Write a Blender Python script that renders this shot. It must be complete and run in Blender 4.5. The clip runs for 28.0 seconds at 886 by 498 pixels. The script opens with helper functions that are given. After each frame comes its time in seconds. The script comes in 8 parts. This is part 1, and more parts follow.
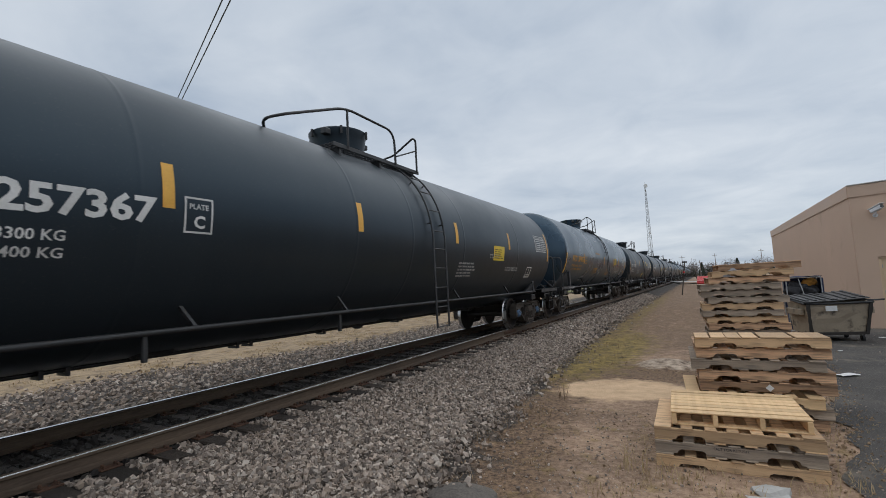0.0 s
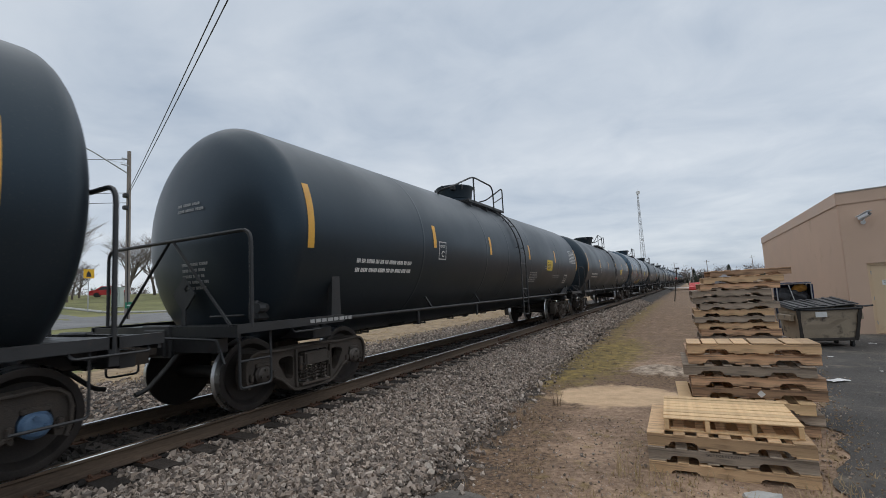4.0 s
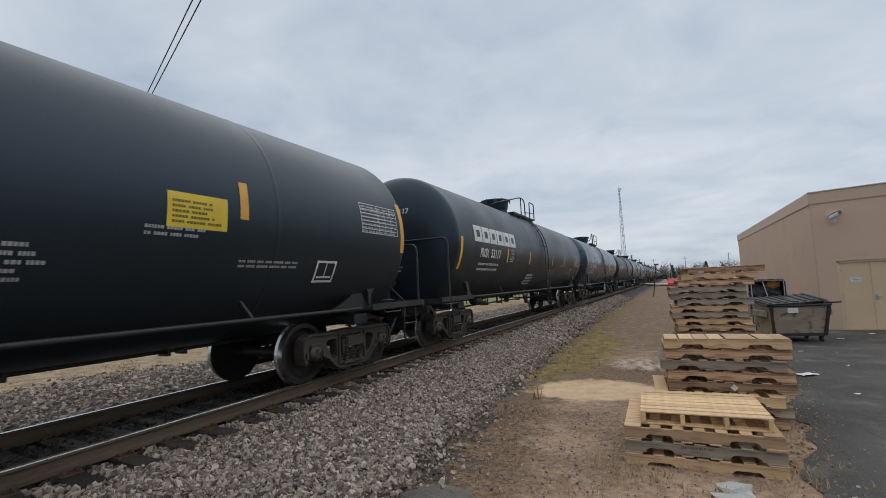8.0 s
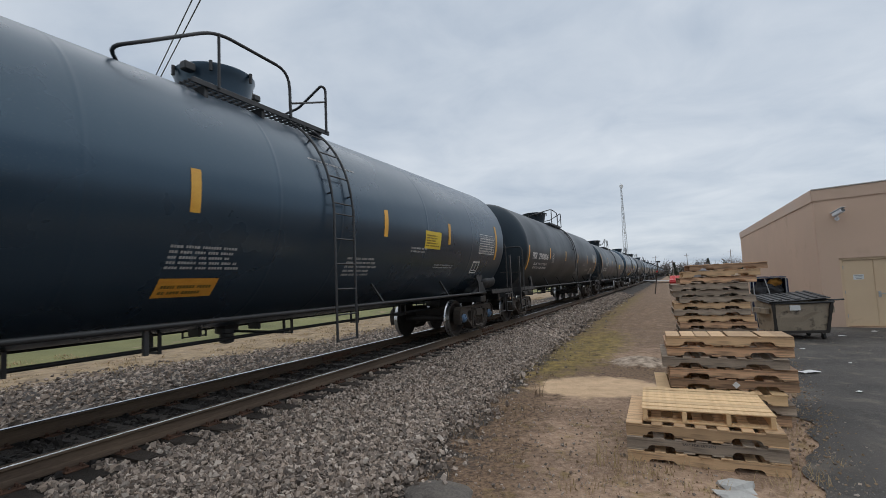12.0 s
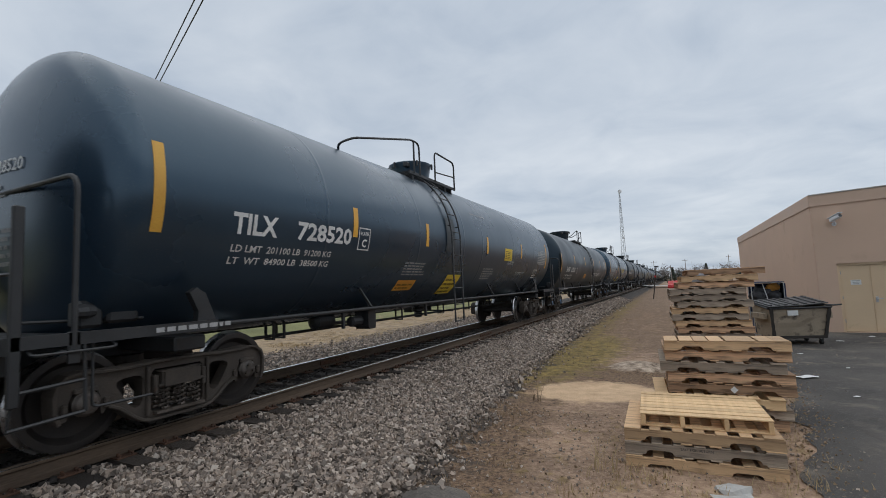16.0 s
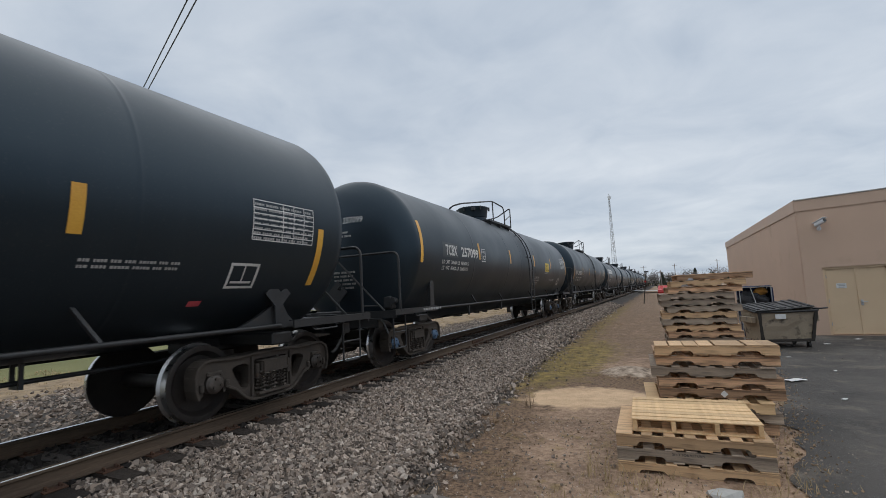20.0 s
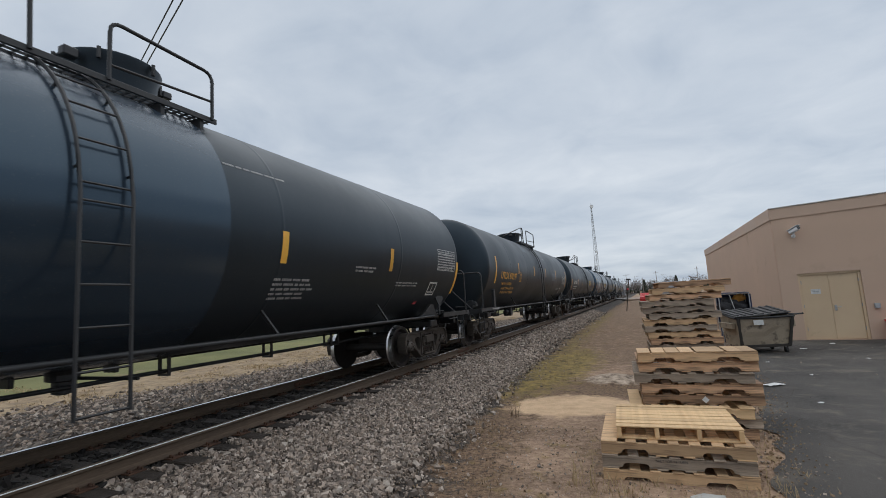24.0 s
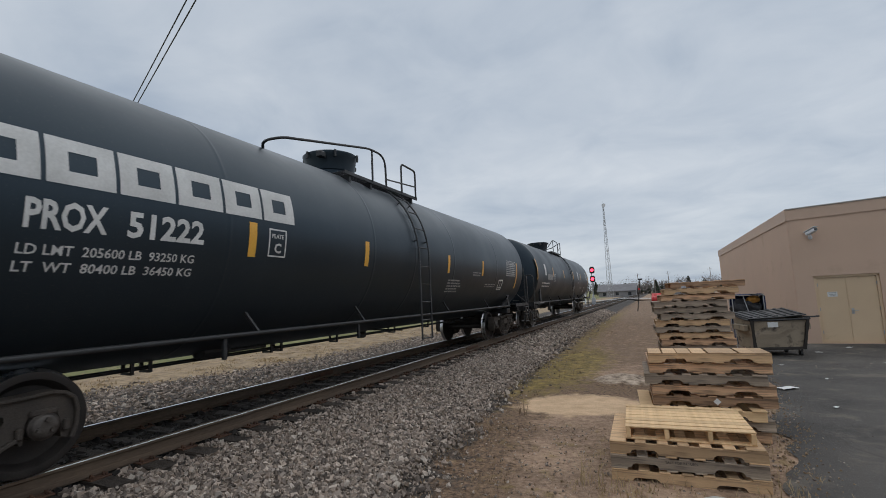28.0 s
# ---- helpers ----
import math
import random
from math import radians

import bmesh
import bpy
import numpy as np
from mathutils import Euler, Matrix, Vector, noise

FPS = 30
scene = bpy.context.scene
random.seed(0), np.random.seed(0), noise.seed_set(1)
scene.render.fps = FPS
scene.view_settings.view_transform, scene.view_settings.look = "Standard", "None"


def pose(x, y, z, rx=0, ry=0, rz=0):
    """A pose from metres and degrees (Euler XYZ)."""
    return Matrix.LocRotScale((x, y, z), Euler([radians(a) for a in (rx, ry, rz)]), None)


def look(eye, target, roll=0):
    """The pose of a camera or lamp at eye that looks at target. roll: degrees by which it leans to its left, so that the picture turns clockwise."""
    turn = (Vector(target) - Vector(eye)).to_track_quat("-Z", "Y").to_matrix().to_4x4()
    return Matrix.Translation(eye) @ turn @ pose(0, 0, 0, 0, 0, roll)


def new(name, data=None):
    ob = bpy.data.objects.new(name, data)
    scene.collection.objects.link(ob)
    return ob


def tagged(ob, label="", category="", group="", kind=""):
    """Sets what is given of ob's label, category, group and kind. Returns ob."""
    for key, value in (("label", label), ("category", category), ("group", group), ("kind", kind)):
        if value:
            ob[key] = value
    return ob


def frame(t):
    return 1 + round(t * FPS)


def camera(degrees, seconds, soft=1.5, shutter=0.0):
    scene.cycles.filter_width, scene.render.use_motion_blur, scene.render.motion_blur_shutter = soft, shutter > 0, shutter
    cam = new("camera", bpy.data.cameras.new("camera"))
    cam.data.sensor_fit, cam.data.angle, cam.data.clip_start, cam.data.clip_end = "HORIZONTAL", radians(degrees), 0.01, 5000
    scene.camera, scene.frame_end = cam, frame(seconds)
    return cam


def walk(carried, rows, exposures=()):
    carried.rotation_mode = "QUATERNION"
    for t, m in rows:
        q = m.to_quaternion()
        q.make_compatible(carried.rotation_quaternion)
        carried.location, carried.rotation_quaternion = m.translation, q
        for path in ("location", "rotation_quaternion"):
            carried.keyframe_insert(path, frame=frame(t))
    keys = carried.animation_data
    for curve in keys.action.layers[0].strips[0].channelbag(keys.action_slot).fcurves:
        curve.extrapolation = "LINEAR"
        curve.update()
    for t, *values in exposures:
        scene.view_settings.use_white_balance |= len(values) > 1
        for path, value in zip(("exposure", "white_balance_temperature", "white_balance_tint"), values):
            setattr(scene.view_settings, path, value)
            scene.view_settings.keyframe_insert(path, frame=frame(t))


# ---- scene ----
cam = camera(88.4, 28.0, 0.4, 0.02)
PATH = [
    (0, (5.179, 0.263, 1.37), (4.206, 2.003, 1.535), -3.0),
    (0.5, (5.183, 0.257, 1.368), (4.219, 2.001, 1.537), -3.1),
    (1, (5.185, 0.256, 1.371), (4.23, 2.004, 1.547), -3.2),
    (1.5, (5.184, 0.255, 1.371), (4.241, 2.009, 1.557), -3.2),
    (2, (5.184, 0.245, 1.37), (4.246, 2.0, 1.565), -3.2),
    (2.5, (5.185, 0.258, 1.372), (4.248, 2.013, 1.572), -3.3),
    (3, (5.182, 0.259, 1.375), (4.251, 2.017, 1.58), -3.2),
    (3.5, (5.183, 0.265, 1.37), (4.242, 2.018, 1.568), -3.2),
    (5.5, (5.189, 0.262, 1.376), (4.251, 2.02, 1.549), -2.4),
    (6, (5.188, 0.275, 1.372), (4.258, 2.039, 1.534), -2.3),
    (6.5, (5.186, 0.282, 1.371), (4.258, 2.046, 1.524), -2.3),
    (7, (5.188, 0.265, 1.377), (4.269, 2.035, 1.528), -2.4),
    (7.5, (5.191, 0.263, 1.376), (4.29, 2.042, 1.534), -2.5),
    (8, (5.192, 0.263, 1.378), (4.307, 2.049, 1.541), -2.7),
    (8.5, (5.196, 0.26, 1.375), (4.309, 2.046, 1.533), -2.8),
    (9, (5.187, 0.26, 1.375), (4.295, 2.044, 1.527), -2.7),
    (9.5, (5.19, 0.258, 1.375), (4.298, 2.042, 1.528), -2.6),
    (10, (5.189, 0.255, 1.376), (4.3, 2.041, 1.524), -2.6),
    (10.5, (5.191, 0.263, 1.375), (4.301, 2.048, 1.519), -2.6),
    (11, (5.192, 0.26, 1.379), (4.302, 2.045, 1.521), -2.6),
    (11.5, (5.192, 0.268, 1.377), (4.302, 2.053, 1.523), -2.6),
    (12, (5.186, 0.26, 1.38), (4.294, 2.044, 1.529), -2.6),
    (12.5, (5.184, 0.258, 1.373), (4.281, 2.036, 1.523), -2.6),
    (14.5, (5.183, 0.27, 1.373), (4.256, 2.037, 1.505), -2.3),
    (15, (5.192, 0.268, 1.374), (4.278, 2.041, 1.512), -2.4),
    (15.5, (5.19, 0.272, 1.374), (4.291, 2.052, 1.524), -2.3),
    (16, (5.191, 0.258, 1.375), (4.306, 2.044, 1.544), -2.5),
    (16.5, (5.191, 0.258, 1.378), (4.319, 2.049, 1.559), -2.6),
    (17, (5.188, 0.253, 1.374), (4.316, 2.043, 1.558), -2.6),
    (17.5, (5.188, 0.252, 1.376), (4.313, 2.041, 1.56), -2.6),
    (18, (5.187, 0.26, 1.375), (4.313, 2.049, 1.56), -2.6),
    (18.5, (5.19, 0.253, 1.377), (4.319, 2.044, 1.563), -2.6),
    (19, (5.196, 0.248, 1.38), (4.335, 2.043, 1.574), -2.8),
    (19.5, (5.198, 0.246, 1.382), (4.348, 2.046, 1.583), -3.0),
    (20, (5.196, 0.262, 1.381), (4.347, 2.062, 1.577), -3.0),
    (20.5, (5.194, 0.258, 1.379), (4.343, 2.058, 1.571), -3.1),
    (21, (5.193, 0.263, 1.376), (4.348, 2.065, 1.574), -3.1),
    (21.5, (5.197, 0.266, 1.38), (4.372, 2.076, 1.589), -3.4),
    (23.5, (5.203, 0.248, 1.384), (4.408, 2.07, 1.602), -3.7),
    (24, (5.202, 0.256, 1.384), (4.418, 2.081, 1.617), -3.6),
    (24.5, (5.201, 0.252, 1.386), (4.427, 2.08, 1.63), -3.7),
    (25, (5.201, 0.251, 1.382), (4.426, 2.079, 1.624), -3.8),
    (25.5, (5.198, 0.245, 1.383), (4.421, 2.072, 1.622), -3.7),
    (26, (5.2, 0.255, 1.386), (4.435, 2.086, 1.632), -3.7),
    (26.5, (5.208, 0.252, 1.392), (4.465, 2.091, 1.647), -4.0),
    (27, (5.202, 0.259, 1.383), (4.463, 2.101, 1.631), -3.8),
    (27.5, (5.199, 0.269, 1.381), (4.455, 2.111, 1.616), -3.5),
    (28, (5.198, 0.263, 1.379), (4.372, 2.071, 1.602), -2.7),
]
walk(cam, [(t, look(eye, target, roll)) for t, eye, target, roll in PATH], exposures=[(0, 0.0), (26, 0.0), (27, -0.13), (28, -0.13)])


# ---- world and light ----
def world_sky():
    w = bpy.data.worlds.new("overcast_sky")
    scene.world = w
    w.use_nodes = True
    n, l = w.node_tree.nodes, w.node_tree.links
    bg = n["Background"]
    sky = n.new("ShaderNodeTexSky")
    sky.sky_type, sky.sun_disc = "NISHITA", False
    sky.sun_elevation, sky.sun_rotation = radians(77), radians(45)
    dim = n.new("ShaderNodeVectorMath")
    dim.operation = "SCALE"
    dim.inputs["Scale"].default_value = 0.075
    l.new(sky.outputs[0], dim.inputs[0])
    co = n.new("ShaderNodeTexCoord")
    # a cloud deck seen from below: the direction meets a level sheet
    sep = n.new("ShaderNodeSeparateXYZ")
    l.new(co.outputs["Generated"], sep.inputs[0])

    def calc(op, a, b=None, clamp=False):
        k = n.new("ShaderNodeMath")
        k.operation, k.use_clamp = op, clamp
        for sock, v in zip(k.inputs, (a, b)):
            if isinstance(v, (int, float)):
                sock.default_value = v
            elif v is not None:
                l.new(v, sock)
        return k.outputs[0]
    rise = calc("ADD", calc("MAXIMUM", sep.outputs[2], 0.0), 0.16)
    deck = n.new("ShaderNodeCombineXYZ")
    l.new(calc("DIVIDE", sep.outputs[0], rise), deck.inputs[0])
    l.new(calc("DIVIDE", sep.outputs[1], rise), deck.inputs[1])

    def cloud(scale, detail, rough, shift, warp):
        t = n.new("ShaderNodeTexNoise")
        t.inputs["Scale"].default_value, t.inputs["Detail"].default_value, t.inputs["Roughness"].default_value = scale, detail, rough
        t.inputs["Distortion"].default_value = warp
        m = n.new("ShaderNodeMapping")
        m.inputs["Location"].default_value = shift
        l.new(deck.outputs[0], m.inputs[0])
        l.new(m.outputs[0], t.inputs["Vector"])
        return t.outputs[0]
    broad, fine = cloud(0.62, 6.0, 0.5, (-4.3, 7.9, 0.0), 0.25), cloud(2.3, 7.0, 0.55, (0.4, 5.2, 2.0), 0.5)
    cover = calc("ADD", calc("MULTIPLY", broad, 0.64), calc("MULTIPLY", fine, 0.36))
    # thinner towards the horizon, where the light comes through
    cover = calc("ADD", cover, calc("MULTIPLY", calc("SUBTRACT", 0.35, sep.outputs[2], True), 0.16))
    # and heavier to the east
    cover = calc("SUBTRACT", cover, calc("MULTIPLY", sep.outputs[0], 0.07))
    ramp = n.new("ShaderNodeValToRGB")
    ramp.color_ramp.elements[0].position, ramp.color_ramp.elements[0].color = 0.38, (0.43, 0.51, 0.62, 1)
    ramp.color_ramp.elements[1].position, ramp.color_ramp.elements[1].color = 0.66, (0.73, 0.785, 0.85, 1)
    mid = ramp.color_ramp.elements.new(0.5)
    mid.color = (0.57, 0.64, 0.73, 1)
    l.new(cover, ramp.inputs[0])
    mix = n.new("ShaderNodeMix")
    mix.data_type = "RGBA"
    mix.inputs[0].default_value = 0.88
    l.new(dim.outputs[0], mix.inputs[6])
    l.new(ramp.outputs[0], mix.inputs[7])
    l.new(mix.outputs[2], bg.inputs["Color"])
    bg.inputs["Strength"].default_value = 1.0


world_sky()
sun = new("sun", bpy.data.lights.new("sun", "SUN"))
sun.data.energy, sun.data.angle, sun.data.color = 1.3, radians(110), (1.0, 0.975, 0.94)
sun.matrix_world = look((8, 8, 48), (0, 0, 0))

XC = -0.7525          # middle of the track
LENGTH = 18.37        # a car, coupler to coupler


# ---- materials ----
def nodes_of(name):
    m = bpy.data.materials.new(name)
    m.use_nodes = True
    return m, m.node_tree.nodes, m.node_tree.links, m.node_tree.nodes["Principled BSDF"]


def mixed(n, l, fac, a, b, kind="MIX"):
    k = n.new("ShaderNodeMix")
    k.data_type, k.blend_type = "RGBA", kind
    for sock, v in ((k.inputs[0], fac), (k.inputs[6], a), (k.inputs[7], b)):
        if isinstance(v, (int, float)):
            sock.default_value = v
        elif isinstance(v, tuple):
            sock.default_value = (*v, 1)
        else:
            l.new(v, sock)
    return k.outputs[2]


def grain(n, l, scale, detail=4.0, stretch=None, lo=0.35, hi=0.65, rough=0.55):
    co = n.new("ShaderNodeTexCoord")
    src = co.outputs["Object"]
    if stretch:
        mp = n.new("ShaderNodeMapping")
        mp.inputs["Scale"].default_value = stretch
        l.new(src, mp.inputs[0])
        src = mp.outputs[0]
    t = n.new("ShaderNodeTexNoise")
    t.inputs["Scale"].default_value, t.inputs["Detail"].default_value, t.inputs["Roughness"].default_value = scale, detail, rough
    l.new(src, t.inputs["Vector"])
    r = n.new("ShaderNodeMapRange")
    r.inputs[1].default_value, r.inputs[2].default_value = lo, hi
    l.new(t.outputs[0], r.inputs[0])
    return r.outputs[0]


def bumped(n, l, p, height, strength, distance):
    b = n.new("ShaderNodeBump")
    b.inputs["Strength"].default_value, b.inputs["Distance"].default_value = strength, distance
    l.new(height, b.inputs["Height"])
    l.new(b.outputs[0], p.inputs["Normal"])


def plain(name, dark, light, rough=0.6, metal=0.0, scale=3.0, fine=60.0, bump=0.2, depth=0.002, stretch=None, wear=None, wear_at=(0.6, 0.72), vary=0.0, spec=0.5):
    """A surface with broad and fine variation between two colours, and patches of wear."""
    m, n, l, p = nodes_of(name)
    broad, small = grain(n, l, scale, 5, stretch), grain(n, l, fine, 3, stretch)
    col = mixed(n, l, broad, dark, light)
    col = mixed(n, l, 0.35, col, mixed(n, l, small, dark, light))
    if wear:
        col = mixed(n, l, grain(n, l, scale * 2.3, 7, stretch, *wear_at), col, wear)
    if vary:
        info = n.new("ShaderNodeObjectInfo")
        hsv = n.new("ShaderNodeHueSaturation")
        r = n.new("ShaderNodeMapRange")
        r.inputs[3].default_value, r.inputs[4].default_value = 1 - vary, 1 + vary
        l.new(info.outputs["Random"], r.inputs[0])
        l.new(r.outputs[0], hsv.inputs["Value"])
        l.new(col, hsv.inputs["Color"])
        col = hsv.outputs[0]
    l.new(col, p.inputs["Base Color"])
    rr = n.new("ShaderNodeMapRange")
    rr.inputs[3].default_value, rr.inputs[4].default_value = max(rough - 0.1, 0.02), min(rough + 0.1, 1)
    l.new(broad, rr.inputs[0])
    l.new(rr.outputs[0], p.inputs["Roughness"])
    p.inputs["Metallic"].default_value = metal
    p.inputs["Specular IOR Level"].default_value = spec
    if bump:
        bumped(n, l, p, small, bump, depth)
    return m


def tank_paint(name, base, dust, rough, haze=0.35, spec=0.75):
    """Old tank paint: faint vertical run-off, dust in broad patches, slight waviness of the plate."""
    m, n, l, p = nodes_of(name)
    runs = grain(n, l, 1.6, 6, (0.35, 2.6, 0.35), 0.45, 0.8)
    broad = grain(n, l, 0.5, 5, None, 0.35, 0.75)
    specks = grain(n, l, 45, 2, None, 0.62, 0.7)
    col = mixed(n, l, mixed(n, l, haze, (0, 0, 0), broad), base, dust)
    k = n.new("ShaderNodeMath")
    k.operation = "MULTIPLY"
    k.inputs[1].default_value = 0.3
    l.new(runs, k.inputs[0])
    col = mixed(n, l, k.outputs[0], col, dust)
    k2 = n.new("ShaderNodeMath")
    k2.operation = "MULTIPLY"
    k2.inputs[1].default_value = 0.12
    l.new(specks, k2.inputs[0])
    col = mixed(n, l, k2.outputs[0], col, (0.12, 0.1, 0.085))
    l.new(col, p.inputs["Base Color"])
    rr = n.new("ShaderNodeMapRange")
    rr.inputs[3].default_value, rr.inputs[4].default_value = rough - 0.07, rough + 0.1
    l.new(broad, rr.inputs[0])
    l.new(rr.outputs[0], p.inputs["Roughness"])
    p.inputs["Specular IOR Level"].default_value = spec
    p.inputs["Specular Tint"].default_value = (0.6, 0.82, 1.0, 1)
    bumped(n, l, p, grain(n, l, 0.9, 3), 0.1, 0.02)
    return m


M_BLACK = tank_paint("black_tank_paint", (0.0145, 0.0195, 0.0245), (0.024, 0.0295, 0.0355), 0.4, 0.4, 0.5)
M_SLATE = tank_paint("slate_tank_paint", (0.0135, 0.0265, 0.0435), (0.022, 0.039, 0.06), 0.3, 0.4, 0.95)
M_BROWN = tank_paint("brown_black_tank_paint", (0.015, 0.0185, 0.0225), (0.028, 0.0315, 0.036), 0.43, 0.5, 0.45)
M_GLOSS = tank_paint("fresh_gloss_black_paint", (0.022, 0.034, 0.05), (0.03, 0.043, 0.06), 0.22)
M_FITTING = plain("black_fitting_paint", (0.014, 0.0152, 0.0165), (0.03, 0.031, 0.0325), 0.5, 0, 4, 90, 0.15, wear=(0.06, 0.04, 0.03), wear_at=(0.62, 0.8))
M_HOLDER = plain("grey_placard_steel", (0.024, 0.025, 0.027), (0.045, 0.047, 0.05), 0.55, 0.2, 6, 80, 0.2)
M_TRUCK = plain("grimy_cast_steel", (0.034, 0.028, 0.023), (0.085, 0.069, 0.056), 0.75, 0.1, 5, 80, 0.35, 0.003, wear=(0.09, 0.05, 0.03), wear_at=(0.62, 0.8))
M_SPRING = plain("worn_spring_steel", (0.06, 0.05, 0.043), (0.15, 0.125, 0.105), 0.55, 0.4, 5, 80, 0.2)
M_RUSTY = plain("rusty_cast_steel", (0.05, 0.025, 0.016), (0.12, 0.06, 0.035), 0.85, 0.1, 6, 80, 0.4, 0.003)
M_WHEEL = plain("dark_wheel_steel", (0.022, 0.019, 0.018), (0.05, 0.042, 0.037), 0.6, 0.4, 6, 90, 0.2)
M_RUSTWHEEL = plain("brown_rusted_wheel_steel", (0.045, 0.028, 0.019), (0.1, 0.058, 0.035), 0.8, 0.1, 5, 80, 0.3)
M_TREAD = plain("polished_wheel_tread", (0.5, 0.5, 0.51), (0.68, 0.68, 0.68), 0.34, 1.0, 8, 120, 0.05)
M_CAP = plain("dull_brown_bearing_cap", (0.055, 0.047, 0.042), (0.12, 0.105, 0.092), 0.5, 0.5, 14, 90, 0.2, vary=0.4)
M_CAP_BLUE = plain("blue_bearing_cap", (0.06, 0.12, 0.22), (0.12, 0.2, 0.3), 0.5, 0.2, 14, 90, 0.2)
M_WHITE = plain("white_stencil_paint", (0.52, 0.52, 0.5), (0.72, 0.72, 0.7), 0.7, 0, 3, 40, 0, vary=0.12)
M_GREYTXT = plain("faded_stencil_paint", (0.28, 0.28, 0.275), (0.44, 0.44, 0.43), 0.75, 0, 3, 40, 0)
M_GOLD = plain("gold_stencil_paint", (0.55, 0.27, 0.04), (0.7, 0.38, 0.07), 0.6, 0, 3, 40, 0)
M_STRIPE = plain("amber_reflective_tape", (0.62, 0.31, 0.04), (0.8, 0.45, 0.07), 0.42, 0, 2.5, 70, 0.05, vary=0.18)
M_YELLOW = plain("yellow_placard", (0.66, 0.46, 0.03), (0.8, 0.6, 0.06), 0.5, 0, 3, 50, 0, vary=0.1)
M_ORANGE = plain("orange_placard", (0.62, 0.26, 0.03), (0.74, 0.36, 0.05), 0.5, 0, 3, 50, 0)
M_PATCH = plain("grey_paint_patch", (0.035, 0.042, 0.047), (0.06, 0.068, 0.075), 0.5, 0, 3, 50, 0)
M_BLUEPATCH = plain("grey_blue_sign_panel", (0.09, 0.11, 0.13), (0.14, 0.16, 0.18), 0.55, 0, 3, 50, 0)
M_PINK = plain("pink_tag", (0.5, 0.06, 0.08), (0.62, 0.1, 0.12), 0.6, 0, 9, 60, 0)
M_INK = plain("dark_amber_print", (0.16, 0.1, 0.015), (0.24, 0.15, 0.025), 0.6, 0, 9, 60, 0)
M_RUBBER = plain("black_rubber_hose", (0.012, 0.012, 0.012), (0.025, 0.024, 0.023), 0.7)
M_RAILSIDE = plain("rusty_rail_steel", (0.06, 0.04, 0.027), (0.14, 0.098, 0.066), 0.85, 0.1, 4, 70, 0.4, 0.002, (1, 0.15, 1))
M_RAILTOP = plain("polished_rail_head", (0.5, 0.51, 0.53), (0.68, 0.69, 0.7), 0.22, 1.0, 3, 50, 0.05, stretch=(1, 0.05, 1))
M_TIE = plain("creosoted_tie_timber", (0.022, 0.017, 0.014), (0.07, 0.054, 0.042), 0.9, 0, 3, 40, 0.6, 0.01, (0.5, 9, 9), vary=0.35)
M_WOOD_NEW = plain("fresh_pine_timber", (0.58, 0.375, 0.19), (0.75, 0.525, 0.295), 0.75, 0, 2.2, 30, 0.3, 0.002, (0.6, 9, 9), vary=0.2)
M_WOOD_PALE = plain("pale_used_timber", (0.51, 0.325, 0.175), (0.68, 0.46, 0.265), 0.8, 0, 2.2, 30, 0.3, 0.002, (0.6, 9, 9), wear=(0.2, 0.13, 0.08), wear_at=(0.5, 0.76), vary=0.32)
M_WOOD_BROWN = plain("brown_used_timber", (0.42, 0.245, 0.14), (0.66, 0.42, 0.25), 0.85, 0, 2.2, 30, 0.35, 0.002, (0.6, 9, 9), wear=(0.1, 0.066, 0.045), wear_at=(0.44, 0.72), vary=0.4)
M_WOOD_GREY = plain("weathered_grey_timber", (0.24, 0.185, 0.137), (0.46, 0.37, 0.282), 0.9, 0, 2.2, 30, 0.4, 0.002, (0.6, 9, 9), wear=(0.1, 0.085, 0.07), wear_at=(0.5, 0.75), vary=0.35)
M_STUCCO = plain("tan_painted_stucco", (0.56, 0.395, 0.29), (0.63, 0.45, 0.335), 0.9, 0, 0.5, 70, 0.25, 0.003, wear=(0.46, 0.32, 0.225), wear_at=(0.6, 0.85))
M_FASCIA = plain("tan_metal_fascia", (0.53, 0.375, 0.275), (0.6, 0.43, 0.32), 0.6, 0, 1, 60, 0.1)
M_DOOR = plain("cream_door_paint", (0.62, 0.455, 0.29), (0.69, 0.52, 0.335), 0.55, 0, 1.2, 40, 0.08, wear=(0.42, 0.32, 0.2), wear_at=(0.66, 0.85))
M_ROOF = plain("grey_membrane_roof", (0.3, 0.3, 0.3), (0.4, 0.4, 0.4), 0.9)
M_DUMP = plain("dirty_tan_dumpster_paint", (0.24, 0.19, 0.135), (0.37, 0.3, 0.215), 0.7, 0, 1.6, 40, 0.2, 0.002, wear=(0.06, 0.045, 0.035), wear_at=(0.57, 0.7))
M_DUMP_IN = plain("dark_dumpster_inside", (0.02, 0.018, 0.016), (0.05, 0.042, 0.035), 0.9)
M_LID = plain("black_plastic_lid", (0.014, 0.014, 0.015), (0.035, 0.035, 0.036), 0.5, 0, 2, 40, 0.1)
M_WHITEPLASTIC = plain("white_plastic", (0.66, 0.67, 0.68), (0.76, 0.77, 0.78), 0.45)
M_RED = plain("red_plastic", (0.5, 0.025, 0.03), (0.62, 0.045, 0.05), 0.45, 0, 3, 60, 0.05)
M_GALV = plain("galvanised_steel", (0.36, 0.37, 0.38), (0.5, 0.51, 0.52), 0.5, 0.6, 4, 60, 0.1)
M_POLE = plain("grey_pole_timber", (0.2, 0.17, 0.145), (0.32, 0.28, 0.25), 0.9, 0, 1, 30, 0.3, 0.003, (6, 6, 0.4))
